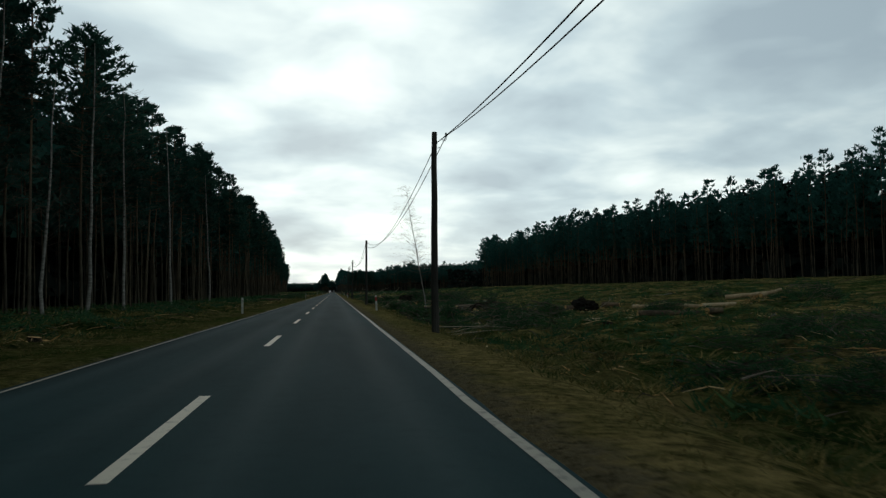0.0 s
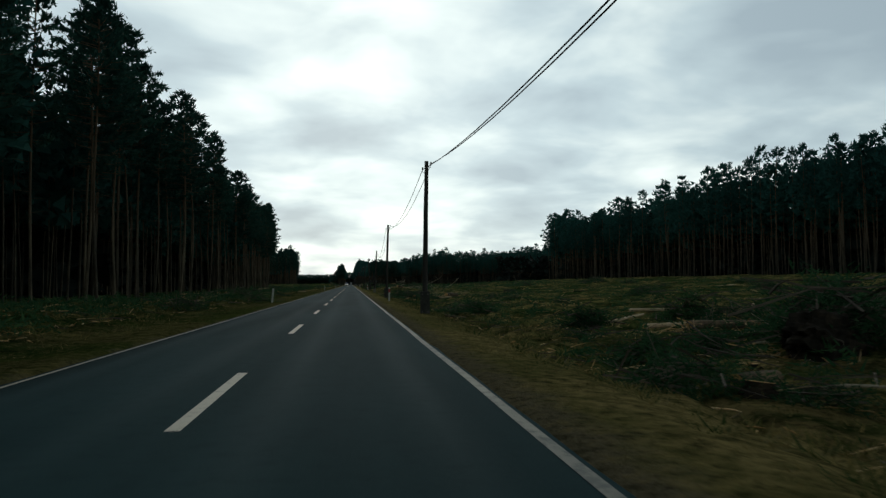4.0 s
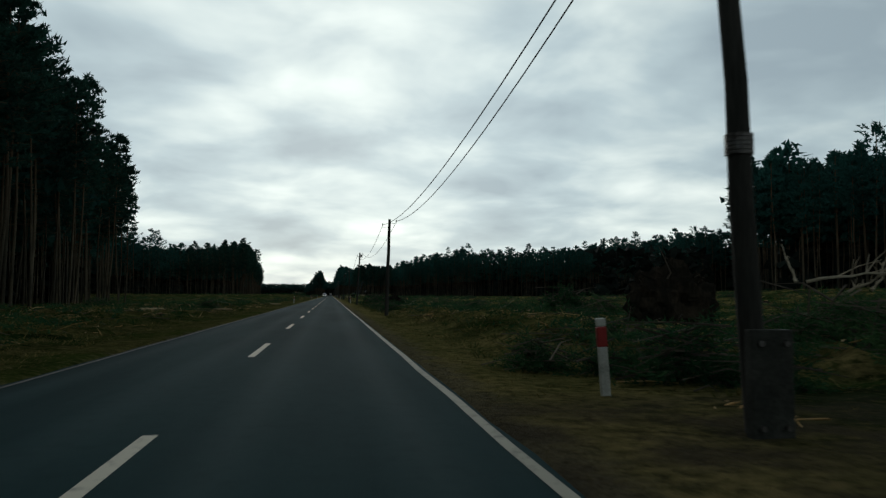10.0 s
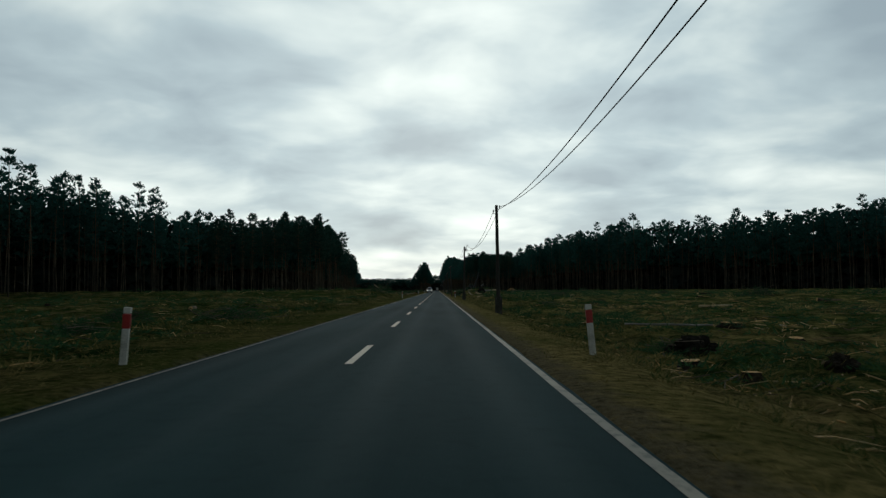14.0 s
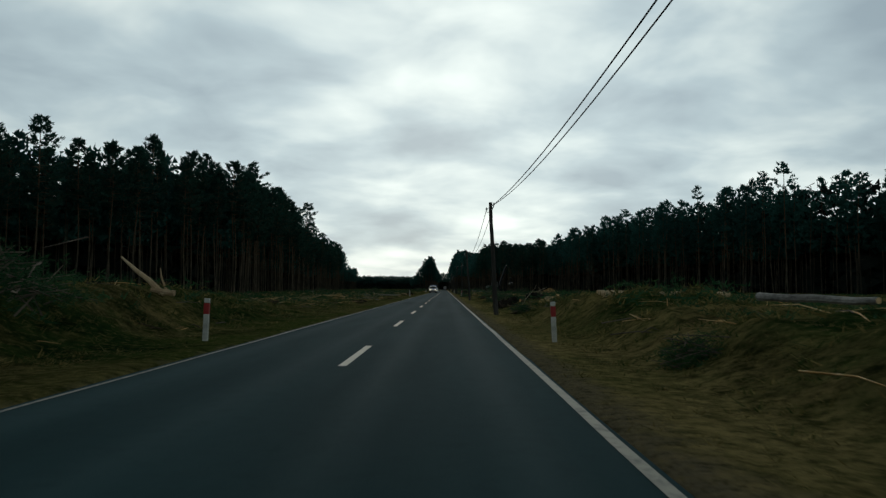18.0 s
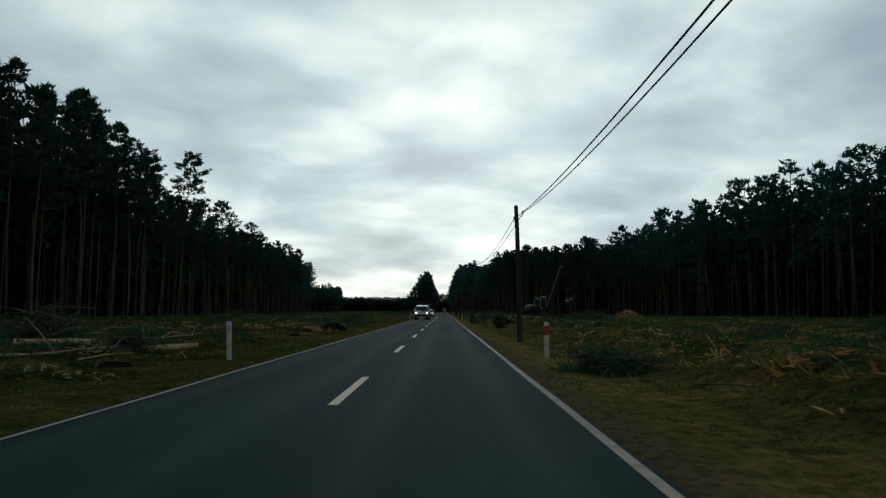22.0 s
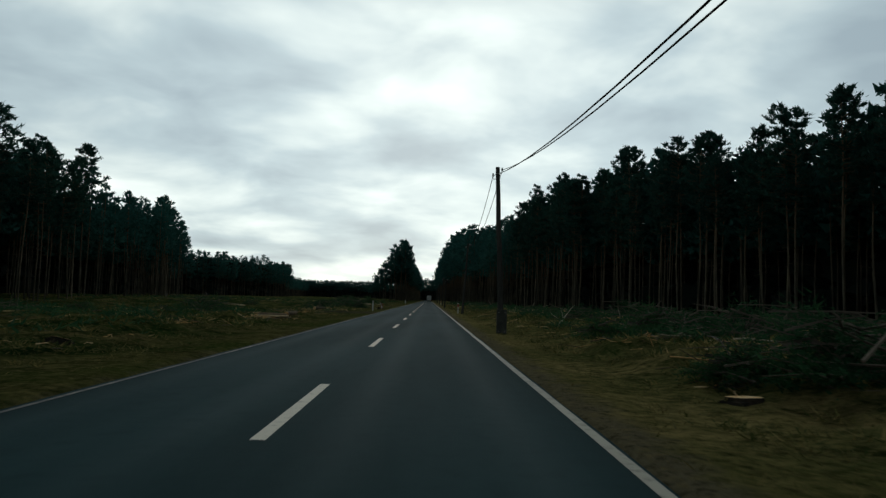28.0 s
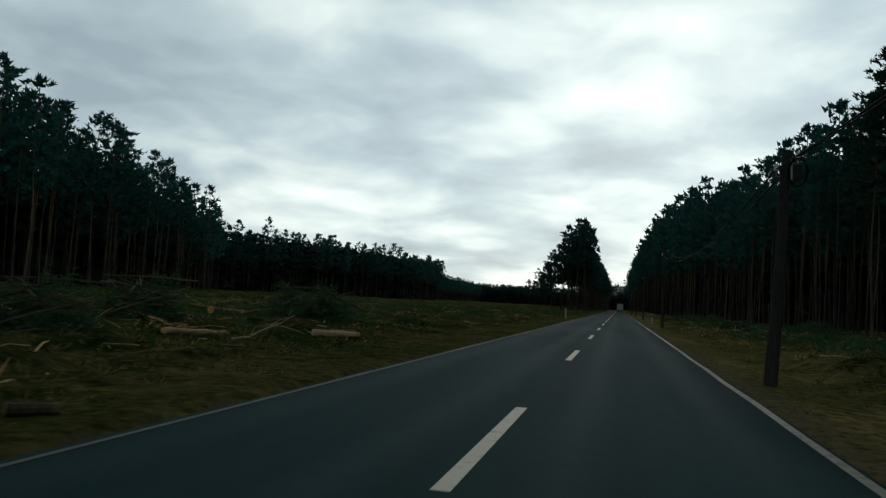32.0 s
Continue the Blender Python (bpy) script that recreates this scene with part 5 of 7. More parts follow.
# long bare branches that lie bent over the slash
def long_branch(a, b, lift, thick, seed, mat="bleached", twigs=3, up=0.0):
    r = random.Random(seed)
    a, b = Vector((*a, ground_z(*a) + up)), Vector((*b, ground_z(*b) + up))
    side = Vector((b.y - a.y, a.x - b.x, 0)).normalized()
    bend = r.uniform(-0.12, 0.12) * (b - a).length
    pts = [a.lerp(b, i / 7) - a + Vector((0, 0, 0.06 + lift * (i / 7) ** 1.3 + r.uniform(-0.03, 0.05))) + side * (bend * math.sin(i / 7 * 3.1) + r.uniform(-0.05, 0.05)) for i in range(8)]
    t = thing("fallen_branch", a, "long bent bare branch lying over the slash", "branch", "broken branches")
    g = Geo()
    thick *= 0.7
    g.tube(pts, [thick * (1 - 0.78 * i / 7) for i in range(8)], 7)
    part("stem", g, mat, t)
    for _ in range(twigs):
        g = Geo()
        i = r.randrange(2, 7)
        d = (b - a).normalized() * 0.5 + Vector((r.gauss(0, 0.6), r.gauss(0, 0.6), r.uniform(0.2, 0.9)))
        L = min(r.uniform(0.4, 1.1), 0.3 * (b - a).length)
        g.tube([pts[i], pts[i] + d * L * 0.5 + Vector((0, 0, 0.05)), pts[i] + d * L], [thick * 0.45, thick * 0.3, 0.006], 5)
        part("twig", g, mat, t)


BRANCH_SPOTS = [
    ((6.0, 36.6), (8.6, 38.6), 0.6, 0.018), ((6.0, 35.9), (9.0, 36.2), 0.1, 0.016), ((9.0, 236.5), (10.8, 237.2), 0.7, 0.06), ((7.6, 500.4), (9.4, 501.4), 0.9, 0.05), ((13.0, 235.0), (15.0, 236.0), 0.8, 0.06),
    ((14.0, 487.0), (16.0, 488.0), 0.9, 0.06), ((21.0, 60.0), (22.4, 61.0), 0.8, 0.05), ((14.2, 193.8), (12.0, 187.6), 0.3, 0.05), ((8.8, 190.6), (10.8, 192.0), 0.2, 0.05), ((17.0, 253.5), (20.8, 248.0), 0.3, 0.16), ((19.9, 249.4), (22.6, 247.6), 1.9, 0.09),
    ((10.6, 238.0), (14.0, 239.6), 0.35, 0.07),
]
BRANCH_SPOTS += [
    ((18.5, 251.2), (17.2, 250.6), 0.9, 0.06), ((7.0, 90.8), (8.8, 92.2), 0.5, 0.05), ((6.6, 85.2), (7.8, 87.0), 0.7, 0.05), ((9.5, 88.0), (12.0, 89.5), 0.4, 0.05), ((11.5, 92.0), (13.8, 94.5), 0.5, 0.06), ((16.8, 123.0), (18.6, 125.0), 0.8, 0.05),
    ((12.0, 120.5), (14.4, 117.5), 0.3, 0.05), ((13.6, 124.0), (15.6, 123.0), 0.3, 0.09), ((9.0, 113.0), (11.4, 112.0), 0.15, 0.05), ((7.7, 320.4), (9.4, 319.8), 0.2, 0.04), ((-8.5, 551.0), (-5.6, 552.4), 0.3, 0.05), ((-12.0, 553.0), (-8.8, 553.6), 0.4, 0.06),
    ((-13.5, 523.0), (-10.2, 524.0), 0.3, 0.05),
]
BRANCH_SPOTS += [
    ((-7.6, 523.5), (-5.4, 522.4), 0.2, 0.06), ((7.0, 722.0), (8.0, 723.4), 0.9, 0.05), ((9.0, 718.0), (11.4, 719.4), 0.3, 0.05), ((6.4, 742.4), (9.2, 743.4), 0.15, 0.07), ((6.5, 776.0), (9.8, 777.5), 0.2, 0.07), ((-8.5, 769.4), (-6.6, 770.2), 0.2, 0.04),
]
BRANCH_SPOTS += [
    ((6.41, 38.7), (13.90, 45.9), 0.25, 0.03), ((5.57, 36.9), (10.21, 38.9), 0.06, 0.026), ((6.81, 38.1), (10.98, 38.8), 0.05, 0.026), ((5.47, 212.3), (7.61, 210.9), 0.03, 0.035), ((11.0, 213.9), (8.05, 214.4), 0.0, 0.085), ((10.3, 216.0), (9.1, 217.8), 0.0, 0.03), ((10.5, 213.2), (9.6, 215.4), 0.9, 0.04), ((10.4, 212.6), (11.6, 212.9), 0.5, 0.05),
    ((10.2, 213.4), (7.3, 211.5), 0.0, 0.06), ((12.6, 243.6), (15.8, 247.0), 0.3, 0.11), ((14.6, 245.6), (19.0, 246.4), 2.2, 0.08), ((8.6, 234.7), (12.6, 237.0), 0.15, 0.07), ((13.2, 302.0), (15.2, 303.6), 0.9, 0.05),
    ((13.68, 122.4), (12.49, 117.5), 0.15, 0.04), ((4.5, 85.2), (6.94, 89.7), 0.05, 0.025), ((-7.7, 557.8), (-7.0, 563.6), 0.1, 0.045), ((-8.6, 563.0), (-7.2, 569.0), 0.35, 0.06), ((-4.3, 771.5), (-5.7, 774.8), 0.45, 0.028),
    ((-3.5, 769.7), (-3.9, 770.5), 0.3, 0.03), ((-5.7, 770.8), (-6.0, 771.5), 0.4, 0.035), ((7.6, 579.6), (6.4, 580.6), 0.2, 0.05), ((7.9, 580.2), (6.7, 581.0), 0.55, 0.04), ((5.9, 486.8), (6.9, 487.8), 0.9, 0.035),
        ((8.6, 707.4), (10.2, 706.2), 0.1, 0.04), ((9.6, 704.0), (11.0, 704.9), 0.2, 0.035), ((7.9, 711.0), (9.6, 711.6), 0.35, 0.04), ((11.0, 707.2), (12.6, 706.6), 0.3, 0.05),
    ((6.2, 447.6), (5.8, 449.4), 0.9, 0.09), ((12.4, 734.4), (14.6, 735.6), 0.5, 0.05), ((-7.0, 801.8), (-6.4, 803.8), 0.4, 0.04), ((9.4, 519.0), (12.0, 521.0), 0.3, 0.05), ((6.9, 552.0), (8.2, 551.2), 0.3, 0.04),
]
for k, spec in enumerate(BRANCH_SPOTS):
    long_branch(*spec, 2000 + k, "dead_wood" if 764 < spec[0][1] < 770.5 else "bleached", twigs=5 if spec[3] > 0.055 else 2)
# bleached limbs lying on top of a high brush heap
put_heap(12.3, 263.7, 5, 1.25, 0.4)
for k, (a, b, lift) in enumerate((((11.4, 263.7), (13.2, 262.9), 0.3), ((11.3, 263.9), (11.1, 264.1), 0.75), ((12.6, 263.3), (13.1, 263.5), 0.7), ((12.0, 263.5), (12.9, 263.0), 0.4))):
    long_branch(a, b, lift, 0.055, 2300 + k, "bleached", 8, 1.3)
rb = random.Random(63)
for k in range(38):
    cx, cy = ((12.4, 203.0), (11.0, 199.0), (15.0, 206.0), (20.0, 262.0), (14.2, 208.5), (17.5, 208.0))[k % 6]
    wide = 0.7 if k % 6 > 3 else 1.8
    x, y, a = cx + rb.gauss(0, wide), cy + rb.gauss(0, wide), rb.uniform(0, 6.28)
    L = rb.uniform(0.7, 1.8)
    long_branch((x, y), (x + math.cos(a) * L, y + math.sin(a) * L), rb.uniform(0.2, 1.1), rb.uniform(0.03, 0.06), 2100 + k, "pale_log" if k % 6 > 3 else "bleached")

# ---- clutter close behind the verges ----
def put_stem(a, b, which, up=0.0, stout=1.0):
    """A felled stem between two points of the plan."""
    a, b = Vector((*a, ground_z(*a))), Vector((*b, ground_z(*b)))
    length = (2.2, 3.4, 1.2, 4.5, 2.8, 6.5, 5.0, 3.0, 4.6)[which]
    rad = (0.13, 0.15, 0.17, 0.12, 0.09, 0.14, 0.06, 0.11, 0.22)[which] * stout
    way = b - a
    mid = (a + b) / 2
    mid.z = max(mid.z, ground_z(mid.x, mid.y)) + rad * 0.75 + up
    m = Matrix.LocRotScale(mid, Euler((0, -math.asin(way.normalized().z), math.atan2(way.y, way.x))), (way.length / length, stout, stout))
    t = thing("log", m, LOG_LABELS[which], "log", "felled logs")
    part("stem", LOGS[which][0], None, t)
    for f in LOGS[which][1]:
        part("cut_face", f, None, t, "pale sawn end")


for spec in (
    ((22.3, 63.0), (23.4, 62.2), 2, 0.1, 1.1), ((23.2, 59.0), (24.0, 56.6), 3, 0.1), ((23.0, 54.0), (24.6, 51.6), 5, 0.1), ((24.4, 51.0), (27.0, 51.6), 3, 0.1), ((28.2, 55.0), (31.0, 53.4), 5, 0.3), ((29.0, 52.0), (32.0, 54.4), 3, 0.5), ((-10.6, 299.6), (-9.4, 301.4), 4, 0.05, 0.8), ((-9.6, 561.6), (-8.0, 562.6), 4, 0.05, 0.8), ((10.71, 60.0), (13.39, 58.1), 4), ((12.01, 52.4), (14.45, 50.4), 3, 0.0, 0.7), ((13.54, 55.1), (14.80, 50.6), 4, 0.05), ((17.83, 61.0), (18.86, 58.9), 0), ((10.55, 72.0), (14.39, 72.0), 6),
    ((9.73, 68.3), (13.37, 68.1), 6, 0.05, 1.3), ((10.11, 72.9), (14.19, 73.8), 4), ((10.28, 79.6), (14.68, 78.9), 4), ((11.98, 78.8), (14.56, 77.5), 0, 0.1), ((11.16, 65.8), (15.55, 71.6), 2, 0.1, 1.3),
    ((10.87, 113.4), (15.57, 110.0), 4, 0.15), ((12.66, 107.2), (16.09, 106.1), 1, 0.0, 0.7), ((8.95, 89.0), (11.12, 88.4), 0, 0.0, 0.8), ((11.44, 92.9), (15.23, 93.2), 4, 0.1), ((17.09, 101.0), (18.88, 103.2), 1, 0.2),
    ((17.59, 143.5), (20.37, 139.9), 4), ((22.45, 138.6), (20.15, 134.5), 4, 0.1), ((12.55, 125.7), (15.68, 126.0), 0, 0.0, 0.6), ((11.31, 129.9), (14.82, 134.7), 4, 0.1, 0.8), ((12.65, 189.3), (14.38, 192.0), 2, 0.1, 1.35),
    ((11.82, 188.8), (12.95, 187.2), 4), ((10.4, 212.1), (13.4, 214.6), 6, 0.1, 1.1), ((9.2, 227.0), (10.2, 227.8), 1, 0.15, 1.3), ((9.5, 243.4), (10.2, 243.0), 2, 0.05, 1.1), ((7.8, 325.0), (10.6, 330.6), 6),
    ((7.2, 315.4), (8.2, 315.0), 4, 0.0, 0.5), ((6.4, 443.0), (7.5, 442.0), 4, 0.1), ((5.9, 430.4), (7.6, 429.6), 4, 0.0, 0.9), ((8.7, 461.6), (9.6, 458.5), 6, 0.2, 1.5), ((7.2, 486.4), (8.8, 485.4), 4, 0.1),
    ((7.4, 483.2), (8.6, 484.6), 4, 0.05), ((8.3, 536.2), (9.8, 534.2), 0), ((5.5, 526.7), (6.3, 521.5), 7, 0.1, 0.6), ((5.6, 527.2), (7.3, 526.6), 7), ((6.0, 626.3), (8.4, 624.9), 4, 0.05, 0.6),
    ((6.2, 600.75), (6.7, 601.8), 2, -0.1, 0.8), ((6.5, 601.3), (6.85, 602.1), 2, 0.05, 0.5), ((7.4, 604.1), (9.6, 605.4), 6, 0.25, 1.2), ((7.1, 743.8), (9.8, 743.6), 4, 0.1), ((8.6, 741.0), (9.9, 742.2), 0), ((9.2, 732.8), (10.4, 733.4), 4, 0.1),
    ((-6.95, 348.7), (-4.9, 347.2), 4), ((-6.97, 343.1), (-6.46, 344.3), 6), ((-6.4, 727.4), (-6.1, 729.0), 0, 0.05), ((-6.1, 729.2), (-5.8, 730.4), 1, 0.05, 0.8), ((-22.12, 760.2), (-20.32, 763.0), 1),
    ((-8.4, 754.0), (-7.8, 755.2), 0, 0.05), ((-8.3, 754.6), (-7.7, 755.9), 1, 0.1, 0.7), ((-8.0, 801.0), (-7.8, 803.0), 4, 0.0, 0.8), ((-6.7, 805.6), (-5.7, 806.4), 4), ((-4.1, 792.9), (-3.8, 793.2), 0, 0.0, 0.5),
    ((-8.2, 531.4), (-5.2, 521.0), 6, 0.05, 0.8), ((-11.2, 539.0), (-8.7, 520.0), 6, 0.05),
):
    put_stem(*spec)
for spec in ((9.93, 116.8, 4, 0.75), (11.96, 189.9, 3, 1.0), (8.71, 384.5, 4, 1.0), (14.71, 381.5, 4, 1.6), (13.51, 372.9, 4, 0.8), (5.5, 699.5, 3, 0.9), (-6.4, 512.2, 4, 1.0), (-5.9, 506.6, 4, 1.0),
             (-5.8, 559.0, 4, 0.95), (-5.7, 577.8, 4, 0.9), (-6.45, 705.9, 3, 0.8), (-5.7, 343.0, 3, 0.8)):
    put_stump(*spec)

# dense low bushes and rounded heaps of fresh boughs
BUSHES = [bough_heap(440 + k, w, h, n) for k, (w, h, n) in enumerate(((0.42, 0.72, 55), (0.55, 0.6, 65), (0.75, 0.85, 95)))]


def put_bush(x, y, which, scale=1.0):
    scale *= 1.35 if ground_z(x, y) < -0.25 else 1.0
    t = thing("low_bush", Matrix.LocRotScale((x, y, ground_z(x, y) - 0.06), Euler((0, 0, x * 7 + y)), (scale,) * 3), "dense dark green clump of pine brush at the clearing's edge", "bush", "low bushes of the clearing")
    tagged(part("foliage", BUSHES[which][0], None, t, "dark green needle sprays"), kind="stuff")
    tagged(part("deadwood", BUSHES[which][1], None, t, "grey thin sticks"), kind="stuff")


for spec in (
    (6.21, 48.9, 0, 1.0), (7.34, 46.0, 2, 0.9), (10.69, 49.1, 2, 1.0), (14.26, 50.4, 2, 1.0), (10.05, 43.5, 1, 1.0), (6.52, 69.9, 2, 0.85), (7.34, 69.6, 1, 0.8), (13.94, 65.0, 2, 1.0), (5.74, 95.7, 0, 0.9),
    (8.40, 98.8, 1, 0.7), (7.85, 117.3, 2, 0.72), (10.19, 119.2, 1, 0.9), (10.36, 129.2, 1, 1.0), (8.97, 144.3, 1, 1.1), (15.63, 131.7, 2, 1.2), (14.64, 121.4, 2, 1.5), (13.57, 118.7, 2, 1.5), (6.64, 193.8, 1, 0.9),
    (7.23, 191.6, 2, 0.8), (8.85, 192.4, 1, 0.9), (8.72, 218.3, 1, 0.9), (5.0, 261.9, 2, 0.75), (5.9, 260.9, 1, 0.9), (6.6, 259.6, 2, 1.0), (7.4, 259.0, 1, 1.0), (5.7, 315.9, 2, 0.65), (5.6, 319.8, 1, 0.8),
    (6.6, 316.6, 2, 0.8), (5.9, 337.2, 2, 1.0), (6.9, 337.0, 2, 1.2), (7.6, 335.6, 2, 1.2), (5.7, 302.6, 1, 1.1), (5.5, 456.4, 2, 0.6), (5.5, 481.6, 1, 0.9), (6.4, 509.0, 2, 0.9), (5.8, 512.2, 1, 0.8),
    (4.7, 558.4, 1, 1.1), (5.2, 557.6, 1, 0.9), (5.8, 596.2, 1, 1.0), (4.8, 624.6, 2, 0.75), (6.1, 631.2, 2, 0.8), (6.9, 714.2, 2, 1.0), (8.7, 713.7, 2, 1.3), (6.2, 701.3, 2, 0.8), (7.0, 700.0, 2, 1.2),
    (10.2, 713.0, 2, 1.2), (11.6, 711.0, 2, 1.2), (12.5, 716.0, 2, 1.8), (9.9, 705.0, 2, 0.8), (15.4, 742.5, 2, 1.7), (8.0, 552.0, 2, 0.9), (-7.4, 305.5, 2, 1.0), (-9.5, 563.0, 2, 1.2), (-7.0, 562.5, 1, 1.0),
    (15.2, 292.0, 2, 1.8), (17.0, 290.0, 2, 1.5), (-8.5, 622.0, 2, 1.2), (-8.6, 811.0, 2, 1.3), (-11.0, 814.0, 2, 1.4), (-10.2, 800.0, 2, 1.3), (-6.2, 771.0, 2, 0.9), (-12.0, 806.0, 2, 1.5), (13.0, 626.0, 2, 1.2), (21.0, 649.0, 2, 1.8), (23.5, 651.0, 2, 1.8),
):
    put_bush(*spec)


# heaps of bright split wood, torn when the trees were felled
def splinter_pile(x, y, size, pieces, seed):
    r = random.Random(seed)
    g = Geo()
    size *= 1.35 if ground_z(x, y) < -0.25 else 1.0
    for _ in range(int(pieces * 1.7)):
        a, d = r.uniform(0, 6.28), abs(r.gauss(0, 0.5))
        c = Vector((math.cos(a) * d * 1.5, math.sin(a) * d, 0))
        c.z = ground_z(x + c.x * size, y + c.y * size) - ground_z(x, y) + r.uniform(0.02, 0.26) * max(0.2, 1 - d)
        w = Vector((r.gauss(0, 1), r.gauss(0, 0.7), abs(r.gauss(0, 0.3)))).normalized() * (0.04 + 0.26 * r.random() ** 2.5)
        k = r.uniform(0.005, 0.02)
        g.tube([c - w, c + w * r.uniform(0.2, 0.6), c + w], [k * r.uniform(0.5, 1), k, k * r.uniform(0.05, 0.4)], 4, 0 if r.random() < 0.7 else 1 if r.random() < 0.4 else 2)
    t = tagged(new("split_wood", g.mesh("split_wood", ["cut_wood", "bleached", "log_bark"])), "strewn heap of bright splintered pine wood", "split wood", "heaps of split wood", kind="stuff")
    t.matrix_world = Matrix.LocRotScale((x, y, ground_z(x, y)), Euler((0, 0, 0)), (size,) * 3)


for k, (x, y, size, n) in enumerate((
    (6.5, 286.3, 0.8, 22), (-10.5, 300.0, 1.0, 18), (-8.6, 534.6, 1.0, 26), (7.6, 540.0, 1.0, 18), (-5.4, 556.0, 0.7, 22), (8.6, 568.0, 1.1, 24), (9.5, 564.4, 1.0, 16), (22.9, 62.6, 0.9, 22), (23.7, 57.5, 1.0, 22), (24.0, 52.5, 1.0, 22), (29.6, 53.8, 1.8, 44), (30.6, 54.6, 1.5, 30), (11.6, 118.8, 1.0, 24), (12.53, 58.3, 0.9, 18), (13.89, 51.4, 0.9, 16), (17.11, 60.6, 1.0, 18), (12.29, 73.6, 1.0, 26), (14.64, 72.5, 0.9, 22), (16.94, 81.5, 1.0, 22), (15.55, 74.8, 1.2, 16), (16.61, 114.6, 1.0, 20), (10.98, 93.2, 1.2, 34),
    (11.60, 92.4, 0.8, 20), (16.86, 100.6, 1.2, 16), (15.72, 129.9, 1.0, 22), (18.54, 139.5, 1.4, 24), (18.02, 135.1, 1.6, 24), (10.88, 117.5, 0.5, 12), (12.68, 189.0, 0.9, 26), (11.20, 189.6, 0.6, 14), (13.41, 201.6, 1.2, 14),
    (10.76, 215.2, 1.0, 14), (12.04, 212.0, 1.1, 22), (10.2, 228.0, 1.4, 18), (12.8, 241.0, 1.4, 16), (9.6, 236.0, 1.0, 14), (12.0, 330.0, 1.5, 22), (8.76, 338.8, 1.6, 26), (15.52, 377.7, 1.2, 20), (7.4, 442.2, 1.0, 16),
    (7.8, 485.8, 1.3, 34), (7.3, 483.0, 0.9, 20), (7.8, 508.0, 1.2, 44), (9.0, 507.2, 1.0, 26), (8.4, 512.0, 1.3, 24), (9.4, 534.6, 1.3, 16), (6.4, 559.0, 0.9, 24), (6.9, 557.4, 0.9, 26), (6.5, 553.2, 0.9, 34),
    (7.0, 552.2, 0.8, 22), (6.7, 563.2, 0.9, 20), (6.4, 568.0, 0.9, 20), (7.2, 580.0, 1.1, 40), (7.6, 579.8, 0.9, 24), (6.4, 600.7, 0.7, 14), (6.3, 595.6, 0.9, 14), (9.6, 629.0, 1.2, 20), (8.8, 603.5, 1.3, 20),
    (9.0, 614.0, 1.4, 20), (6.6, 707.5, 0.8, 14), (7.6, 703.6, 1.0, 22), (9.0, 704.2, 1.1, 26), (8.9, 730.6, 1.0, 16), (8.4, 743.4, 1.3, 30), (10.4, 733.4, 1.0, 24), (12.6, 737.6, 1.4, 28), (-6.25, 343.9, 0.9, 22),
    (-5.6, 344.4, 0.6, 14), (-8.2, 511.0, 1.1, 26), (-6.8, 519.6, 1.0, 24), (-9.6, 524.0, 1.3, 26), (-6.0, 531.0, 0.9, 20), (-7.2, 560.6, 0.9, 14), (-5.1, 586.0, 0.8, 40), (-5.9, 585.4, 1.0, 26), (-8.6, 583.6, 1.2, 24),
    (-6.7, 725.0, 1.2, 40), (-6.2, 728.4, 0.9, 26), (-6.6, 738.0, 1.1, 38), (-8.2, 754.8, 0.9, 44), (-7.2, 756.4, 0.8, 20), (-8.2, 802.2, 1.2, 26), (-6.2, 806.0, 0.8, 20), (-9.6, 796.4, 1.2, 20), (-7.4, 716.0, 1.2, 16),
)):
    splinter_pile(x, y, size, n, 900 + k)

# low roadside memorial: flowers tied to a short post, grave lanterns at its foot
memorial = thing("roadside_memorial", (-3.62, 769.2, ground_z(-3.62, 769.2) - 0.02), "short wooden memorial post hung with red and white flowers", "memorial")
g = Geo()
g.box((0, 0, 0.36), (0.06, 0.05, 0.76), bevel=0.008)
g.box((0, 0, 0.56), (0.36, 0.045, 0.055), bevel=0.008)
part("cross", g, "pole", memorial, "dark wooden cross")
rm = random.Random(12)
for k in range(11):
    g = Geo()
    c = Vector((rm.uniform(-0.15, 0.15), -0.05, 0.18 + 0.05 * k + rm.uniform(-0.03, 0.03)))
    for q in range(14):
        w = Vector((rm.gauss(0, 1), rm.gauss(-0.3, 0.7), rm.gauss(0, 1))).normalized() * rm.uniform(0.04, 0.075)
        sd = w.orthogonal().normalized() * 0.024
        sd.rotate(Matrix.Rotation(rm.uniform(0, 6.28), 3, w.normalized()))
        g.add((c, c + w * 0.6 - sd, c + w, c + w * 0.6 + sd), ((0, 1, 2, 3),))
    part("flower", g, "red_band" if k % 3 else "white_print", memorial, "red cloth flower" if k % 3 else "white cloth flower")
for lx, ly, mat in ((-0.17, -0.14, "plastic_black"), (0.02, -0.2, "red_band"), (0.2, -0.12, "plastic_black")):
    g = Geo()
    g.tube([(lx, ly, 0.0), (lx, ly, 0.03), (lx, ly, 0.1), (lx, ly, 0.12)], [0.033, 0.038, 0.036, 0.026], 10)
    lantern = part("lantern", g, mat, memorial, "small grave lantern")
    g = Geo()
    g.tube([(lx, ly, 0.121), (lx, ly, 0.135), (lx, ly, 0.155)], [0.034, 0.031, 0.008], 10)
    part("lid", g, "steel", lantern)

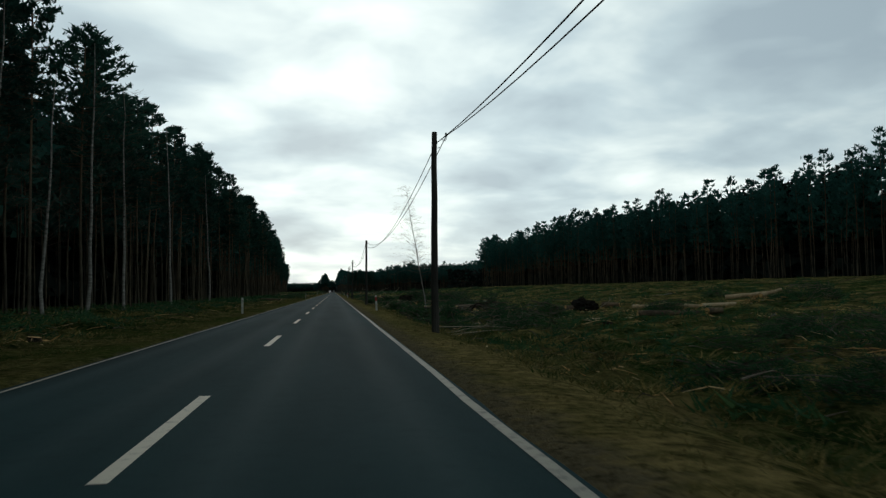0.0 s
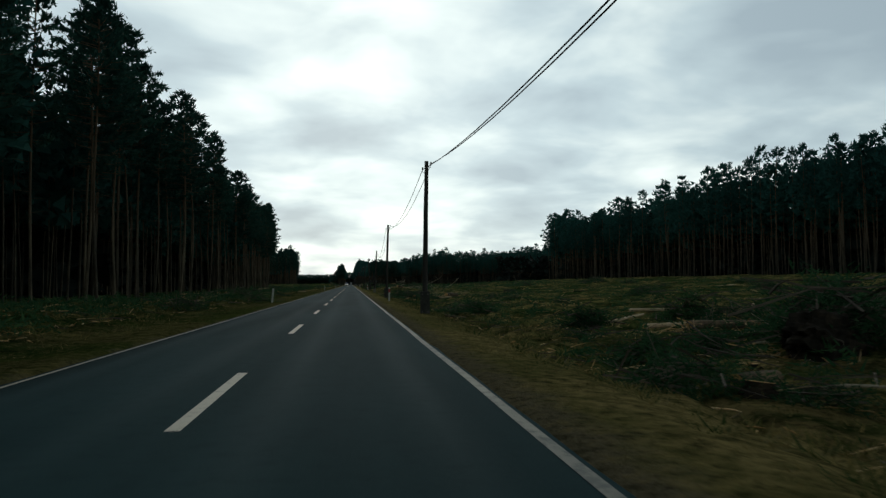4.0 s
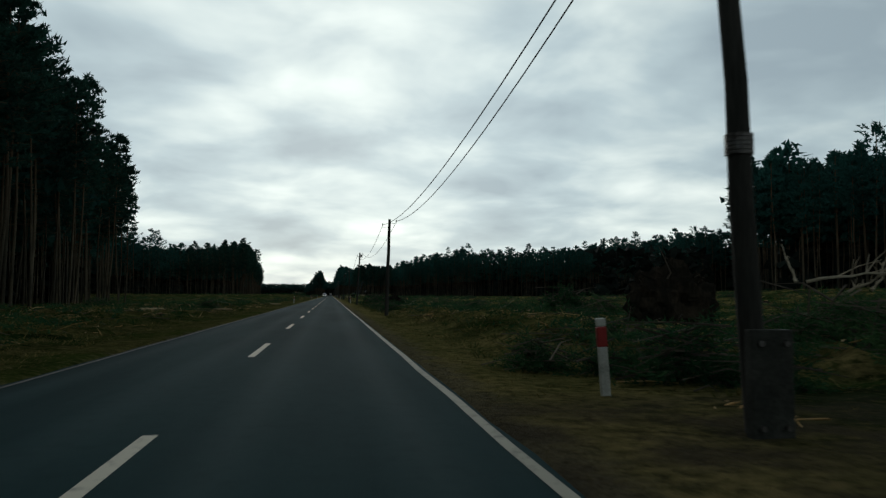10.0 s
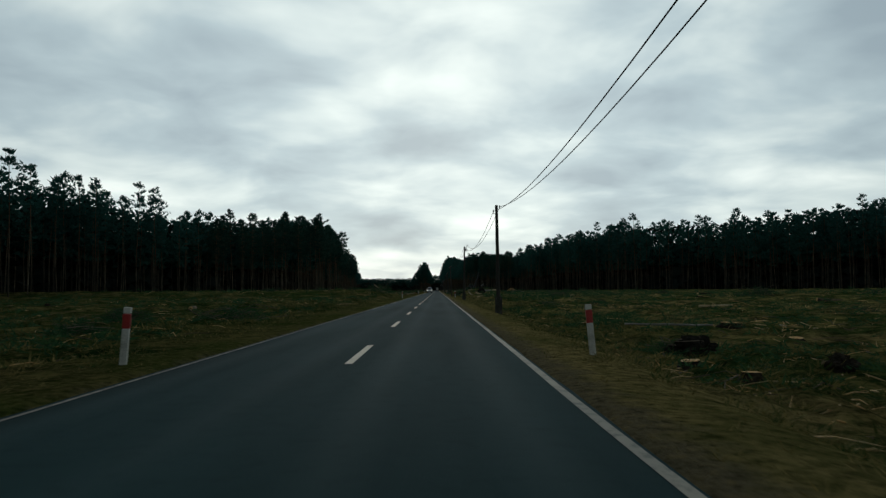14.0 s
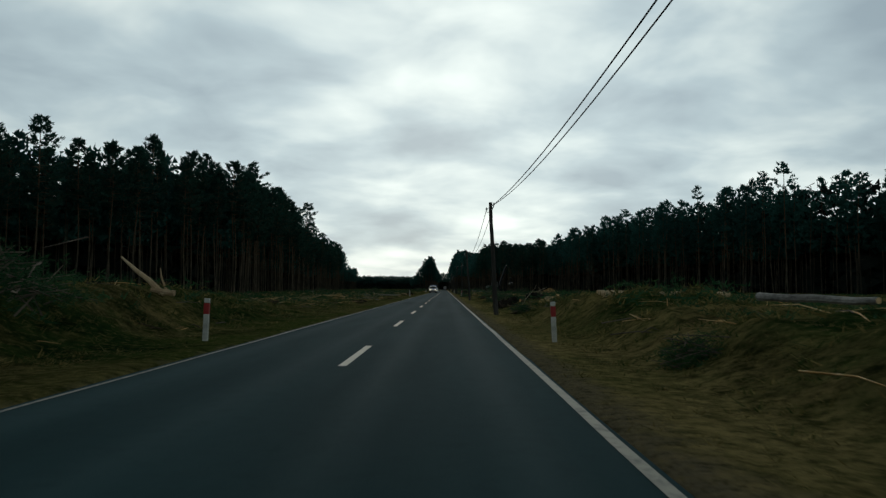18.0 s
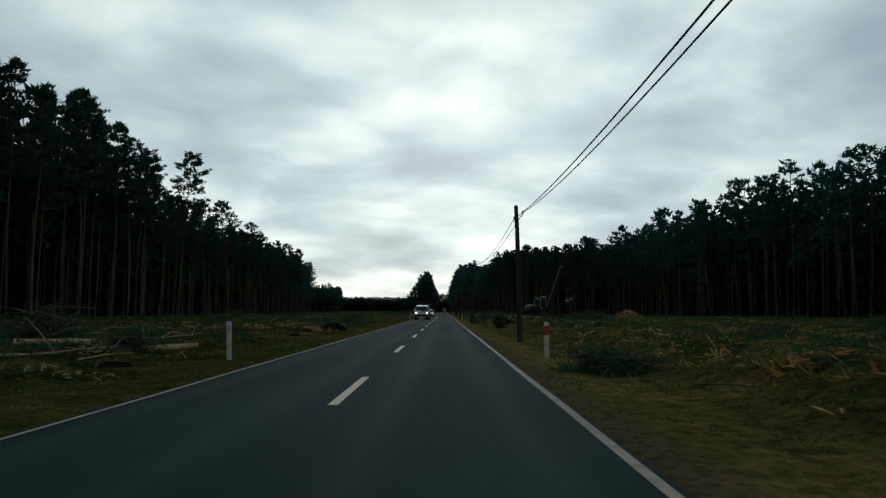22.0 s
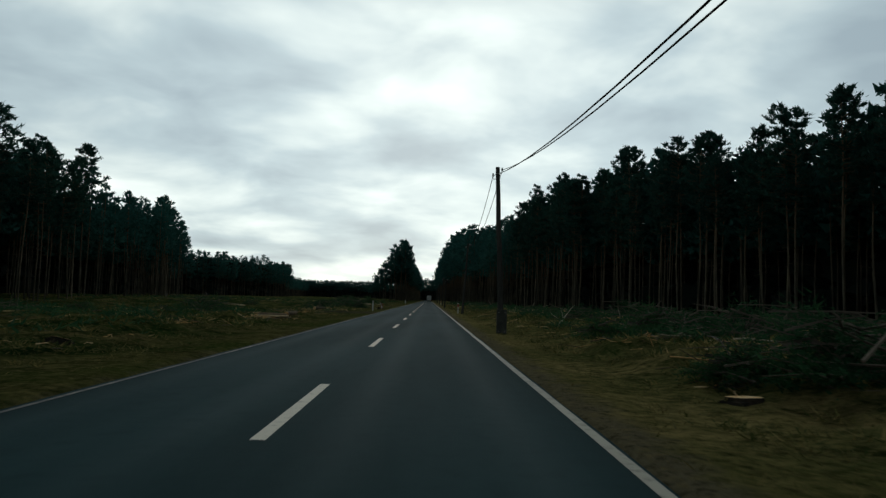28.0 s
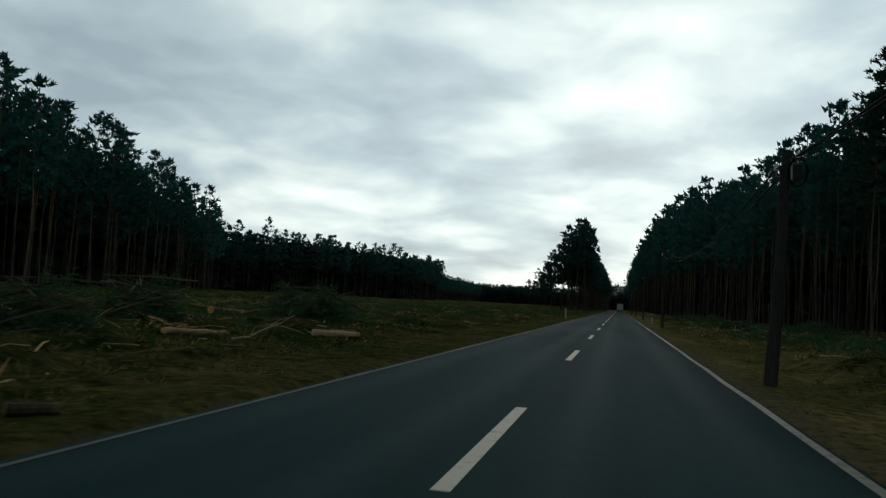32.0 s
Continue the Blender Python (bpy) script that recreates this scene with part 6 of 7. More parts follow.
# a snapped pale trunk leaning out of the mound
g = Geo()
g.tube([(0, 0, 0), (-0.5, 0.1, 0.45), (-0.95, 0.2, 0.75), (-1.5, 0.3, 1.2)], [0.1, 0.085, 0.07, 0.03], 7)
g.tube([(0.1, 0, 0.1), (-0.12, 0.1, 0.55), (-0.16, 0.1, 0.85)], [0.05, 0.035, 0.015], 6)
g.tube([(0.35, 0, 0.05), (-0.4, 0, 0.16)], [0.1, 0.08], 7)
snag = new("snapped_trunk", g.mesh("snapped_trunk", ["pale_log"]))
snag.matrix_world = pose(-7.3, 468.0, ground_z(-7.3, 468.0) - 0.05)
tagged(snag, "pale splintered trunk leaning out of a mossy mound", "fallen trunk")

# scraps of white sheet by the earth track
for k, (x, y) in enumerate(((9.3, 262.0), (15.46, 268.6), (11.8, 330.5), (14.6, 252.6), (5.6, 354.2), (6.9, 322.0))):
    g = Geo()
    g.box((0, 0, 0.09), (0.42, 0.3, 0.18), bevel=0.05, taper=(0.6, 0.8))
    t = new("sheet_scrap", g.mesh("sheet_scrap", ["plastic_bag"]))
    t.matrix_world = pose(x, y, ground_z(x, y) - 0.02, 6, -8, 40 * k) @ Matrix.Scale(1.8 if x > 15 else 1.0, 4)
    tagged(t, "crumpled white sheet scrap on the ground", "litter")

# loose slash: thin sticks, chips and bark over the whole clearing
stick_t = []
for k in range(8):
    r = random.Random(700 + k)
    g = Geo()
    L = r.uniform(0.2, 0.8)
    g.tube([(-L, 0, 0.02), (0, r.uniform(-0.1, 0.1), 0.05 + r.uniform(0, 0.08)), (L, r.uniform(-0.15, 0.15), r.uniform(0, 0.12))], [0.017, 0.014, 0.005], 3, (0, 1, 0, 0, 1, 0, 2, 1)[k], caps=False)
    stick_t.append(g.arrays())
for k in range(4):
    r = random.Random(720 + k)
    g = Geo()
    for _ in range(4):
        c = Vector((r.uniform(-0.4, 0.4), r.uniform(-0.4, 0.4), 0.05))
        w = Vector((r.gauss(0, 1), r.gauss(0, 1), r.gauss(0, 0.2))).normalized() * (0.05 + 0.2 * r.random() ** 2)
        g.tube([c - w, c + w * r.uniform(-0.4, 0.3), c + w], [0.006, r.uniform(0.012, 0.03), 0.004], 3, 1 if r.random() < 0.7 else 2, caps=False)
    stick_t.append(g.arrays())
places = []
rq = random.Random(31)
clusters = [(rq.choice((1, -1)), rq.uniform(0, 860), rq.uniform(0, 1), rq.uniform(1.5, 5)) for _ in range(150)]
for cx, cy in ((-6.4, 586.0), (9.2, 583.0), (7.5, 91.8), (9.0, 93.0), (7.4, 84.8), (8.0, 84.0), (14.5, 126.0), (12.5, 93.5), (16, 124), (-6.2, 727), (-8.2, 739), (12.1, 755), (7.6, 743), (-9.2, 640), (9, 627.5), (27.0, 653), (26.0, 654), (28.5, 653.5), (-7.5, 534), (-9, 552), (-6.5, 600), (-10.5, 760), (9.5, 508), (13, 62), (10, 61), (12.5, 125), (9.5, 604), (10, 630), (-11, 522), (-7.5, 717), (7.5, 742.5), (12, 726), (-12, 790), (-9, 802), (9, 556), (-12, 505)):
    for _ in range(70 if abs(cx) > 10 else 40):
        x, y = cx + rq.gauss(0, 1.3), cy + rq.gauss(0, 0.9)
        if abs(x) > 5.4:
            places.append((rq.choice((1, 2, 4, 5, 7, 8, 9, 10, 11)), Matrix.LocRotScale((x, y, ground_z(x, y) + rq.uniform(0, 0.18)), Euler((rq.gauss(0, 0.25), rq.gauss(0, 0.3), rq.uniform(0, 6.28))), (rq.uniform(0.5, 1.1) * (1.0 if abs(cx) > 10 else 0.5),) * 3)))
while len(places) < 20000:
    if rq.random() < 0.45:
        s, cy, u, w = rq.choice(clusters)
        y = rq.gauss(cy, w)
        x = 6.5 + u * 22 + rq.gauss(0, w)
    else:
        s, y = (1 if rq.random() < 0.6 else -1), rq.uniform(0, 870)
        x = 5.5 + (min(edge_of(s, y), 45) - 5.5) * rq.random() ** 1.5
    if (5.6 if rq.random() < 0.93 else 4.9) < x < edge_of(s, y) + 2 and 0 < y < 880:
        x *= s
        places.append((rq.randrange(12), Matrix.LocRotScale((x, y, ground_z(x, y)), Euler((rq.gauss(0, 0.1), rq.gauss(0, 0.12), rq.uniform(0, 6.28))), (rq.uniform(0.5, 1.2),) * 3)))
stuff("slash_debris", stick_t, places, ["dead_wood", "cut_wood", "log_bark"], "scattered sticks, bark and pale wood chips", "slash")


# grass and low undergrowth
def tuft(seed, n, lo, hi, lean, wide):
    r = random.Random(seed)
    g = Geo()
    for _ in range(n):
        a = r.uniform(0, 6.28)
        b = Vector((math.cos(a), math.sin(a), 0)) * r.uniform(0, 0.28)
        h = r.uniform(lo, hi)
        tip = b + Vector((math.cos(a) * lean * h, math.sin(a) * lean * h, h)) + Vector((r.gauss(0, 0.06), r.gauss(0, 0.06), 0))
        s = Vector((-math.sin(a), math.cos(a), 0)) * wide
        g.blade(b, tip, s)
    return g.arrays()


grass_t = [tuft(800 + k, 10, 0.03, 0.09, 1.0, 0.008) for k in range(4)] + [tuft(810 + k, 11, 0.05, 0.14, 0.6, 0.008) for k in range(4)]
places = []
while len(places) < 30000:
    s = 1 if rq.random() < 0.6 else -1
    y = rq.uniform(-4, 880)
    x = 3.45 + 6.5 * rq.random() ** 1.25
    n1 = noise.noise((x * s * 0.5, y * 0.5, 1.0))
    if n1 < -0.28 and rq.random() < 0.8 or x < 4.1 and rq.random() < 0.6:
        continue
    if (s > 0 and abs(y - 252) < 6.5 or s < 0 and abs(y - 751) < 5) and rq.random() < 0.95:
        continue
    x *= s
    k = rq.uniform(0.6, 1.25) * (1 + 0.5 * n1)
    low = abs(x) < 5.0
    places.append((rq.randrange(4) if low else rq.randrange(8), Matrix.LocRotScale((x, y, ground_z(x, y) - 0.01), Euler((0, 0, rq.uniform(0, 6.28))), (k * 1.2, k * 1.2, k))))
stuff("verge_grass", grass_t, places, ["grass"], "matted brown and green winter grass on the verges", "grass")


# hummocks of matted turf on the verge and the clearing's rim
turf_t = [tuft(830 + k, 20, 0.05, 0.17, 0.9, 0.015) for k in range(6)]
places = []
while len(places) < 17000:
    s = 1 if rq.random() < 0.64 else -1
    y = rq.uniform(0, 860)
    x = (4.5 if s > 0 else 4.1) + 6.0 * rq.random() ** 1.25
    if noise.noise((x * s * 0.7, y * 0.7, 6.0)) + 0.5 * noise.noise((x * s * 1.9, y * 1.9, 3.0)) < 0.08 and rq.random() < 0.92:
        continue
    if (s > 0 and abs(y - 252) < 7 or s < 0 and abs(y - 751) < 5.5) and rq.random() < 0.95:
        continue
    x *= s
    k = rq.uniform(0.5, 1.35) * min(1.0, 0.45 + 0.25 * (abs(x) - 4.0))
    places.append((rq.randrange(6), Matrix.LocRotScale((x, y, ground_z(x, y) - 0.015), Euler((rq.gauss(0, 0.1), rq.gauss(0, 0.1), rq.uniform(0, 6.28))), (k * 1.5, k * 1.5, k))))
stuff("turf_hummocks", turf_t, places, ["turf"], "rough hummocks of brown and green matted turf", "grass")


def cover(seed):
    r = random.Random(seed)
    g = Geo()
    for _ in range(22):
        c = Vector((r.gauss(0, 0.38), r.gauss(0, 0.38), r.uniform(0, 0.05)))
        w = Vector((r.gauss(0, 0.8), r.gauss(0, 0.8), 0.7)).normalized()
        s = w.orthogonal().normalized()
        s.rotate(Matrix.Rotation(r.uniform(0, 6.28), 3, w))
        L = r.uniform(0.08, 0.22)
        g.blade(c, c + w * L, s * L * 0.12, r.randrange(2))
    return g.arrays()


cover_t = [cover(850 + k) for k in range(6)]
places = []
while len(places) < 11000:
    s = 1 if rq.random() < 0.62 else -1
    y = rq.uniform(0, 900)
    x = 6.5 + (min(edge_of(s, y) + 3, 60) - 6.5) * rq.random() ** 1.25
    if noise.noise((x * 0.16, y * 0.16, 4.0)) < -0.12:
        continue
    if s > 0 and abs(y - 252) < 7 and x < 11:
        continue
    x *= s
    k = rq.uniform(0.7, 1.6)
    places.append((rq.randrange(6), Matrix.LocRotScale((x, y, ground_z(x, y) - 0.02), Euler((0, 0, rq.uniform(0, 6.28))), (k, k, k))))
stuff("undergrowth", cover_t, places, ["brush", "grass"], "low moss, bilberry and strewn needles over the clearing", "undergrowth")


# single cut boughs strewn between the heaps
def bough(seed):
    r = random.Random(seed)
    g = Geo()
    L = r.uniform(0.5, 0.9)
    for k in range(30):
        p = Vector((L * (k / 15 - 1), r.gauss(0, 0.06), 0.04 + 0.1 * math.sin(k / 30 * 3.1)))
        q = Vector((r.uniform(0.2, 1.0), r.gauss(0, 0.8), r.gauss(0.35, 0.5))).normalized()
        s = q.orthogonal().normalized()
        s.rotate(Matrix.Rotation(r.uniform(0, 6.28), 3, q))
        ln = r.uniform(0.1, 0.22)
        g.blade(p, p + q * ln, s * ln * 0.1)
    return g.arrays()


bough_t = [bough(870 + k) for k in range(8)]
places = []
while len(places) < 12000:
    s = 1 if rq.random() < 0.62 else -1
    y = rq.uniform(0, 880)
    x = 6.6 + (min(edge_of(s, y) + 2, 50) - 6.6) * rq.random() ** 1.3
    if noise.noise((x * s * 0.13, y * 0.13, 8.0)) + 0.5 * noise.noise((x * s * 0.4, y * 0.4, 2.0)) < 0.02 and rq.random() < 0.93:
        continue
    if s > 0 and abs(y - 252) < 7 and x < 11 or s < 0 and abs(y - 751) < 6 and x < 13:
        continue
    x *= s
    k = rq.uniform(0.8, 1.7)
    places.append((rq.randrange(8), Matrix.LocRotScale((x, y, ground_z(x, y) + rq.uniform(-0.02, 0.12)), Euler((rq.gauss(0, 0.3), rq.gauss(0, 0.2), rq.uniform(0, 6.28))), (k, k, k))))
stuff("strewn_boughs", bough_t, places, ["brush"], "green pine boughs strewn over the cleared ground", "slash")

# ---- vehicles ----
def side_loft(profile, half, slot=0, bow=0.0):
    """A body from its side profile: closed (y, z) points; half(z, y) is half the width there; bow rounds the nose and tail in plan. Front looks to -y."""
    g = Geo()
    n = len(profile)
    cols = (-1.0, -0.975, -0.93, -0.84, -0.65, -0.4, -0.15, 0.15, 0.4, 0.65, 0.84, 0.93, 0.975, 1.0)
    cy = sum(p[0] for p in profile) / n
    cz = sum(p[1] for p in profile) / n
    end = max(p[0] for p in profile)
    vs = []
    for c in cols:
        k = 1.0 if abs(c) < 0.85 else 0.995 if abs(c) < 0.95 else 0.98 if abs(c) < 0.99 else 0.95
        for y, z in profile:
            arc = bow * abs(c) ** 2.6 * (max(0.0, 1 - y / 1.5) - 0.6 * max(0.0, 1 - (end - y) / 0.8))
            vs.append((c * half(z, y), cy + (y - cy) * k + arc, cz + (z - cz) * k))
    fs = []
    for a in range(len(cols) - 1):
        for i in range(n):
            j = (i + 1) % n
            fs.append((a * n + i, a * n + j, (a + 1) * n + j, (a + 1) * n + i))
    fs += [tuple(range(n - 1, -1, -1)), tuple(range((len(cols) - 1) * n, len(cols) * n))]
    g.add(vs, fs, slot)
    return g


def curved_screen(parent, profile, half, bow, first, last, wide, mat, label):
    """A windscreen that follows the body between two points of its profile; wide: its share of the body's width below and above."""
    g = Geo()
    pts = [Vector((0, *p)) for p in profile[first:last + 1]]
    n, rows = 12, len(pts) - 1
    vs = []
    for i, p in enumerate(pts):
        q = pts[min(i + 1, rows)] - pts[max(i - 1, 0)]
        up = Vector((0, -q.z, q.y)).normalized()
        w = wide[0] + (wide[1] - wide[0]) * i / rows
        for k in range(n + 1):
            c = w * (2 * k / n - 1)
            y, z = p.y + up.y * 0.012, p.z + up.z * 0.012
            vs.append((c * half(z, y), y + bow * abs(c) ** 2.6 * max(0.0, 1 - p.y / 1.5), z))
    g.add(vs, [(i * (n + 1) + k, i * (n + 1) + k + 1, (i + 1) * (n + 1) + k + 1, (i + 1) * (n + 1) + k) for i in range(rows) for k in range(n)])
    return part("windscreen", g, mat, parent, label, smooth=True)


def car_body(parent, profile, half, bow):
    b = part("body", side_loft(profile, half, 0, bow), "paint_silver", parent, "silver painted body", smooth=True)
    b.data.set_sharp_from_angle(angle=radians(38))
    return b


def wheel(parent, x, y, radius, wide, hub="rim", tread=0):
    w = Geo()
    s = 1 if x > 0 else -1
    prof = ((-0.5, 0.66), (-0.5, 0.92), (-0.38, 1.0), (0.38, 1.0), (0.5, 0.92), (0.5, 0.66))
    n = 22
    vs = [(x + a * wide, y + math.cos(t * 6.2832 / n) * radius * k, radius + math.sin(t * 6.2832 / n) * radius * k) for a, k in prof for t in range(n)]
    fs = [(i * n + t, i * n + (t + 1) % n, (i + 1) * n + (t + 1) % n, (i + 1) * n + t) for i in range(5) for t in range(n)]
    w.add(vs, fs)
    if tread:
        for t in range(tread):
            a = t * 6.2832 / tread
            w.box((x, y + math.cos(a) * radius, radius + math.sin(a) * radius), (wide * 0.95, 0.07, 0.07), turn=Matrix.Rotation(a, 4, "X") @ Matrix.Rotation(0.35 * (1 if t % 2 else -1), 4, "Y"))
    tyre = part("wheel", w, "rubber", parent, "black rubber tyre")
    r = Geo()
    r.tube([(x - 0.3 * wide, y, radius), (x + s * 0.42 * wide, y, radius)], [radius * 0.67, radius * 0.62], 18)
    for t in range(5):
        a = t * 6.2832 / 5
        r.box((x + s * 0.45 * wide, y + math.cos(a) * radius * 0.34, radius + math.sin(a) * radius * 0.34), (0.03, radius * 0.5, radius * 0.13), turn=Matrix.Rotation(a, 4, "X"))
    rim = part("rim", r, hub, tyre, "alloy rim")


def panel(parent, name, corners, mat, thick=0.012, label="", outward=None):
    """A thin pane between corner points (3D), standing a little proud."""
    c = [Vector(p) for p in corners]
    nrm = (c[1] - c[0]).cross(c[2] - c[1]).normalized()
    if outward is not None and nrm.dot(Vector(outward)) < 0:
        c.reverse()
        nrm = -nrm
    g = Geo()
    n = len(c)
    g.add([p - nrm * 0.02 for p in c] + [p + nrm * thick for p in c], [tuple(range(n, 2 * n))] + [(i, (i + 1) % n, n + (i + 1) % n, n + i) for i in range(n)])
    return part(name, g, mat, parent, label)


# driving-school van, front towards the camera's start (-y)
van = thing("van", (-1.72, 643.8, 0.0), "silver passenger van with lit headlamps on the road", "van")
prof = [(0.12, 0.30), (0.02, 0.42), (-0.02, 0.58), (0.0, 0.74), (0.06, 0.87), (0.17, 0.97), (0.36, 1.05), (0.66, 1.13), (0.95, 1.2), (1.06, 1.25), (1.3, 1.48), (1.55, 1.71), (1.7, 1.83), (1.86, 1.9),
        (2.2, 1.945), (3.0, 1.965), (4.25, 1.945), (4.55, 1.9), (4.7, 1.8), (4.76, 1.2), (4.78, 0.6), (4.74, 0.38), (4.3, 0.3), (0.8, 0.28)]


def van_half(z, y):
    return 0.955 - 0.16 * max(0.0, (z - 1.05) / 0.9) ** 1.4


car_body(van, prof, van_half, 0.34)
curved_screen(van, prof, van_half, 0.34, 9, 12, (0.9, 0.86), "glass_screen", "dark reflecting windscreen")
g = Geo()
g.box((0.28, 0.76, 1.185), (0.42, 0.05, 0.02), turn=Matrix.Rotation(0.28, 4, "X"), bevel=0.006)
part("bonnet_vent", g, "plastic_black", van, "black slot in the bonnet")
g = Geo()
g.tube([(0.5, 2.3, 1.95), (0.52, 2.42, 2.4)], [0.008, 0.004], 5)
part("aerial", g, "plastic_black", van, "thin roof aerial")
for s in (-1, 1):
    panel(van, "side_window", [(s * 0.93, 1.35, 1.25), (s * 0.93, 2.15, 1.25), (s * 0.84, 2.15, 1.78), (s * 0.845, 1.85, 1.78)], "glass_dark", 0.012, "dark side window", (s, 0, 0.2))
    panel(van, "side_window", [(s * 0.93, 2.3, 1.25), (s * 0.93, 3.4, 1.25), (s * 0.84, 3.4, 1.78), (s * 0.84, 2.3, 1.78)], "glass_dark", 0.012, "dark side window", (s, 0, 0.2))
    panel(van, "side_window", [(s * 0.93, 3.5, 1.25), (s * 0.93, 4.6, 1.25), (s * 0.84, 4.55, 1.78), (s * 0.84, 3.5, 1.78)], "glass_dark", 0.012, "dark side window", (s, 0, 0.2))
    lamp = panel(van, "headlamp", [(s * 0.52, 0.07, 0.8), (s * 0.74, 0.18, 0.79), (s * 0.9, 0.36, 0.9), (s * 0.89, 0.46, 1.03), (s * 0.76, 0.3, 1.03), (s * 0.6, 0.17, 0.97)], "chrome", 0.025, "large clear headlamp", (s * 0.4, -1, 0.4))
    b = Geo()
    b.tube([(s * 0.68, 0.16, 0.9), (s * 0.67, 0.09, 0.9)], [0.085, 0.075], 16)
    b.tube([(s * 0.82, 0.3, 0.95), (s * 0.82, 0.23, 0.96)], [0.05, 0.045], 12)
    part("lit_bulb", b, "lamp_on", lamp, "glowing headlamp bulb")
    f = Geo()
    f.tube([(s * 0.66, 0.02, 0.46), (s * 0.66, -0.03, 0.46)], [0.07, 0.065], 12)
    part("fog_lamp", f, "chrome", van)
    m = Geo()
    m.box((s * 1.07, 1.18, 1.30), (0.2, 0.13, 0.26), bevel=0.05)
    m.box((s * 0.96, 1.22, 1.24), (0.14, 0.07, 0.08), bevel=0.02)
    part("mirror", m, "paint_silver", van, "silver wing mirror")
    for y in (0.85, 3.95):
        wheel(van, s * 0.83, y, 0.32, 0.22)
    for y in (0.85, 3.95):
        a = Geo()
        a.tube([(s * 0.5, y, 0.34), (s * 0.962, y, 0.34)], [0.39, 0.39], 20)
        part("wheel_arch", a, "plastic_black", van, "dark wheel arch")
    d = Geo()
    d.box((s * 0.965, 2.4, 0.72), (0.02, 2.4, 0.06), bevel=0.006)
    part("rub_strip", d, "plastic_black", van)
g = Geo()
ring = ((-0.11, 0.33), (-0.11, 0.65), (-0.07, 0.7), (0.11, 0.7), (0.11, 0.28), (-0.07, 0.28))
cols = [-0.94 + 1.88 * c / 16 for c in range(17)]
g.add([(x0, 0.06 + 0.36 * abs(x0 / 0.94) ** 2.6 + dy, z) for x0 in cols for dy, z in ring],
      [(c * 6 + k, c * 6 + (k + 1) % 6, c * 6 + 6 + (k + 1) % 6, c * 6 + 6 + k) for c in range(16) for k in range(6)] + [tuple(range(5, -1, -1)), tuple(range(96, 102))])
part("bumper", g, "bumper_grey", van, "dark lower bumper")
g = Geo()
g.box((0, -0.062, 0.33), (1.3, 0.03, 0.03), bevel=0.008)
part("bumper_trim", g, "paint_silver", van, "silver strip under the bumper")
g = Geo()
for k in range(3):
    g.box((0, 0.0, 0.70 + 0.045 * k), (1.05 - 0.1 * k, 0.08, 0.028), bevel=0.006)
part("grille", g, "plastic_black", van, "black grille slats")
g = Geo()
g.box((0, -0.035, 0.745), (0.17, 0.03, 0.19), turn=Matrix.Rotation(radians(45), 4, "Y"), bevel=0.01)
part("badge", g, "chrome", van, "plain diamond-shaped badge")
g = Geo()
g.box((0, -0.075, 0.42), (0.52, 0.012, 0.115), bevel=0.004)
plate = part("number_plate", g, "white_post", van, "pale number plate")
for k in range(6):
    g = Geo()
    g.box((-0.18 + 0.07 * k, -0.083, 0.42), (0.045, 0.004, 0.07))
    part("grey_bar", g, "grey_bar", plate)
g = Geo()
g.box((0, 0, 0), (0.36, 0.36, 0.012), turn=Matrix.Identity(4), bevel=0.003)
board = part("learner_sign", g, "sign_blue", van, "blue square sign on the bonnet")
board.matrix_local = Matrix.LocRotScale((0.2, 0.44, 1.16), Euler((radians(42), 0, 0)), None)
letter = bpy.data.curves.new("letter", "FONT")
letter.body, letter.size, letter.extrude, letter.align_x, letter.align_y = "L", 0.34, 0.002, "CENTER", "CENTER"
letter.materials.append(M["white_print"])
lo = new("letter", letter)
lo.parent = board
lo.matrix_local = Matrix.Translation((0, 0, 0.010))
g = Geo()
g.tube([(-0.6, 0.98, 1.27), (-0.1, 1.0, 1.28)], [0.012, 0.008], 5)
g.tube([(0.1, 0.98, 1.27), (0.6, 1.0, 1.28)], [0.012, 0.008], 5)
part("wiper", g, "plastic_black", van)

# trailer behind the van
trailer = thing("trailer", (-1.6, 649.8, 0.0), "small trailer with a blue tarpaulin cover behind the van", "trailer")
g = Geo()
g.box((0, 1.45, 1.4), (1.84, 2.9, 1.6), bevel=0.16, taper=(0.86, 0.97))
for k in range(4):
    g.box((0, 0.3 + 0.77 * k, 1.4), (1.865, 0.05, 1.58), bevel=0.01, taper=(0.86, 1.0))
part("tarpaulin", g, "tarp_blue", trailer, "blue tarpaulin cover")
g = Geo()
g.box((0, 1.45, 0.52), (1.66, 2.95, 0.24), bevel=0.02)
g.tube([(0, -1.1, 0.45), (0, 0.2, 0.45)], [0.04, 0.04], 8)
part("chassis", g, "steel", trailer, "grey steel chassis and drawbar")
for s in (-1, 1):
    for y in (1.3, 1.95):
        wheel(trailer, s * 0.9, y, 0.29, 0.18)
    g = Geo()
    g.box((s * 0.93, 1.62, 0.64), (0.24, 1.4, 0.06), bevel=0.025)
    g.box((s * 1.03, 1.62, 0.58), (0.03, 1.36, 0.16), bevel=0.012)
    part("mudguard", g, "paint_silver", trailer, "pale steel mudguard")
for k in range(3):
    g = Geo()
    g.box((0.865 + 0.026 * k, 1.5, 1.45 - 0.16 * k), (0.01, 1.2 - 0.25 * k, 0.07))
    part("white_bar", g, "white_print", trailer, "plain bar of unreadable print")

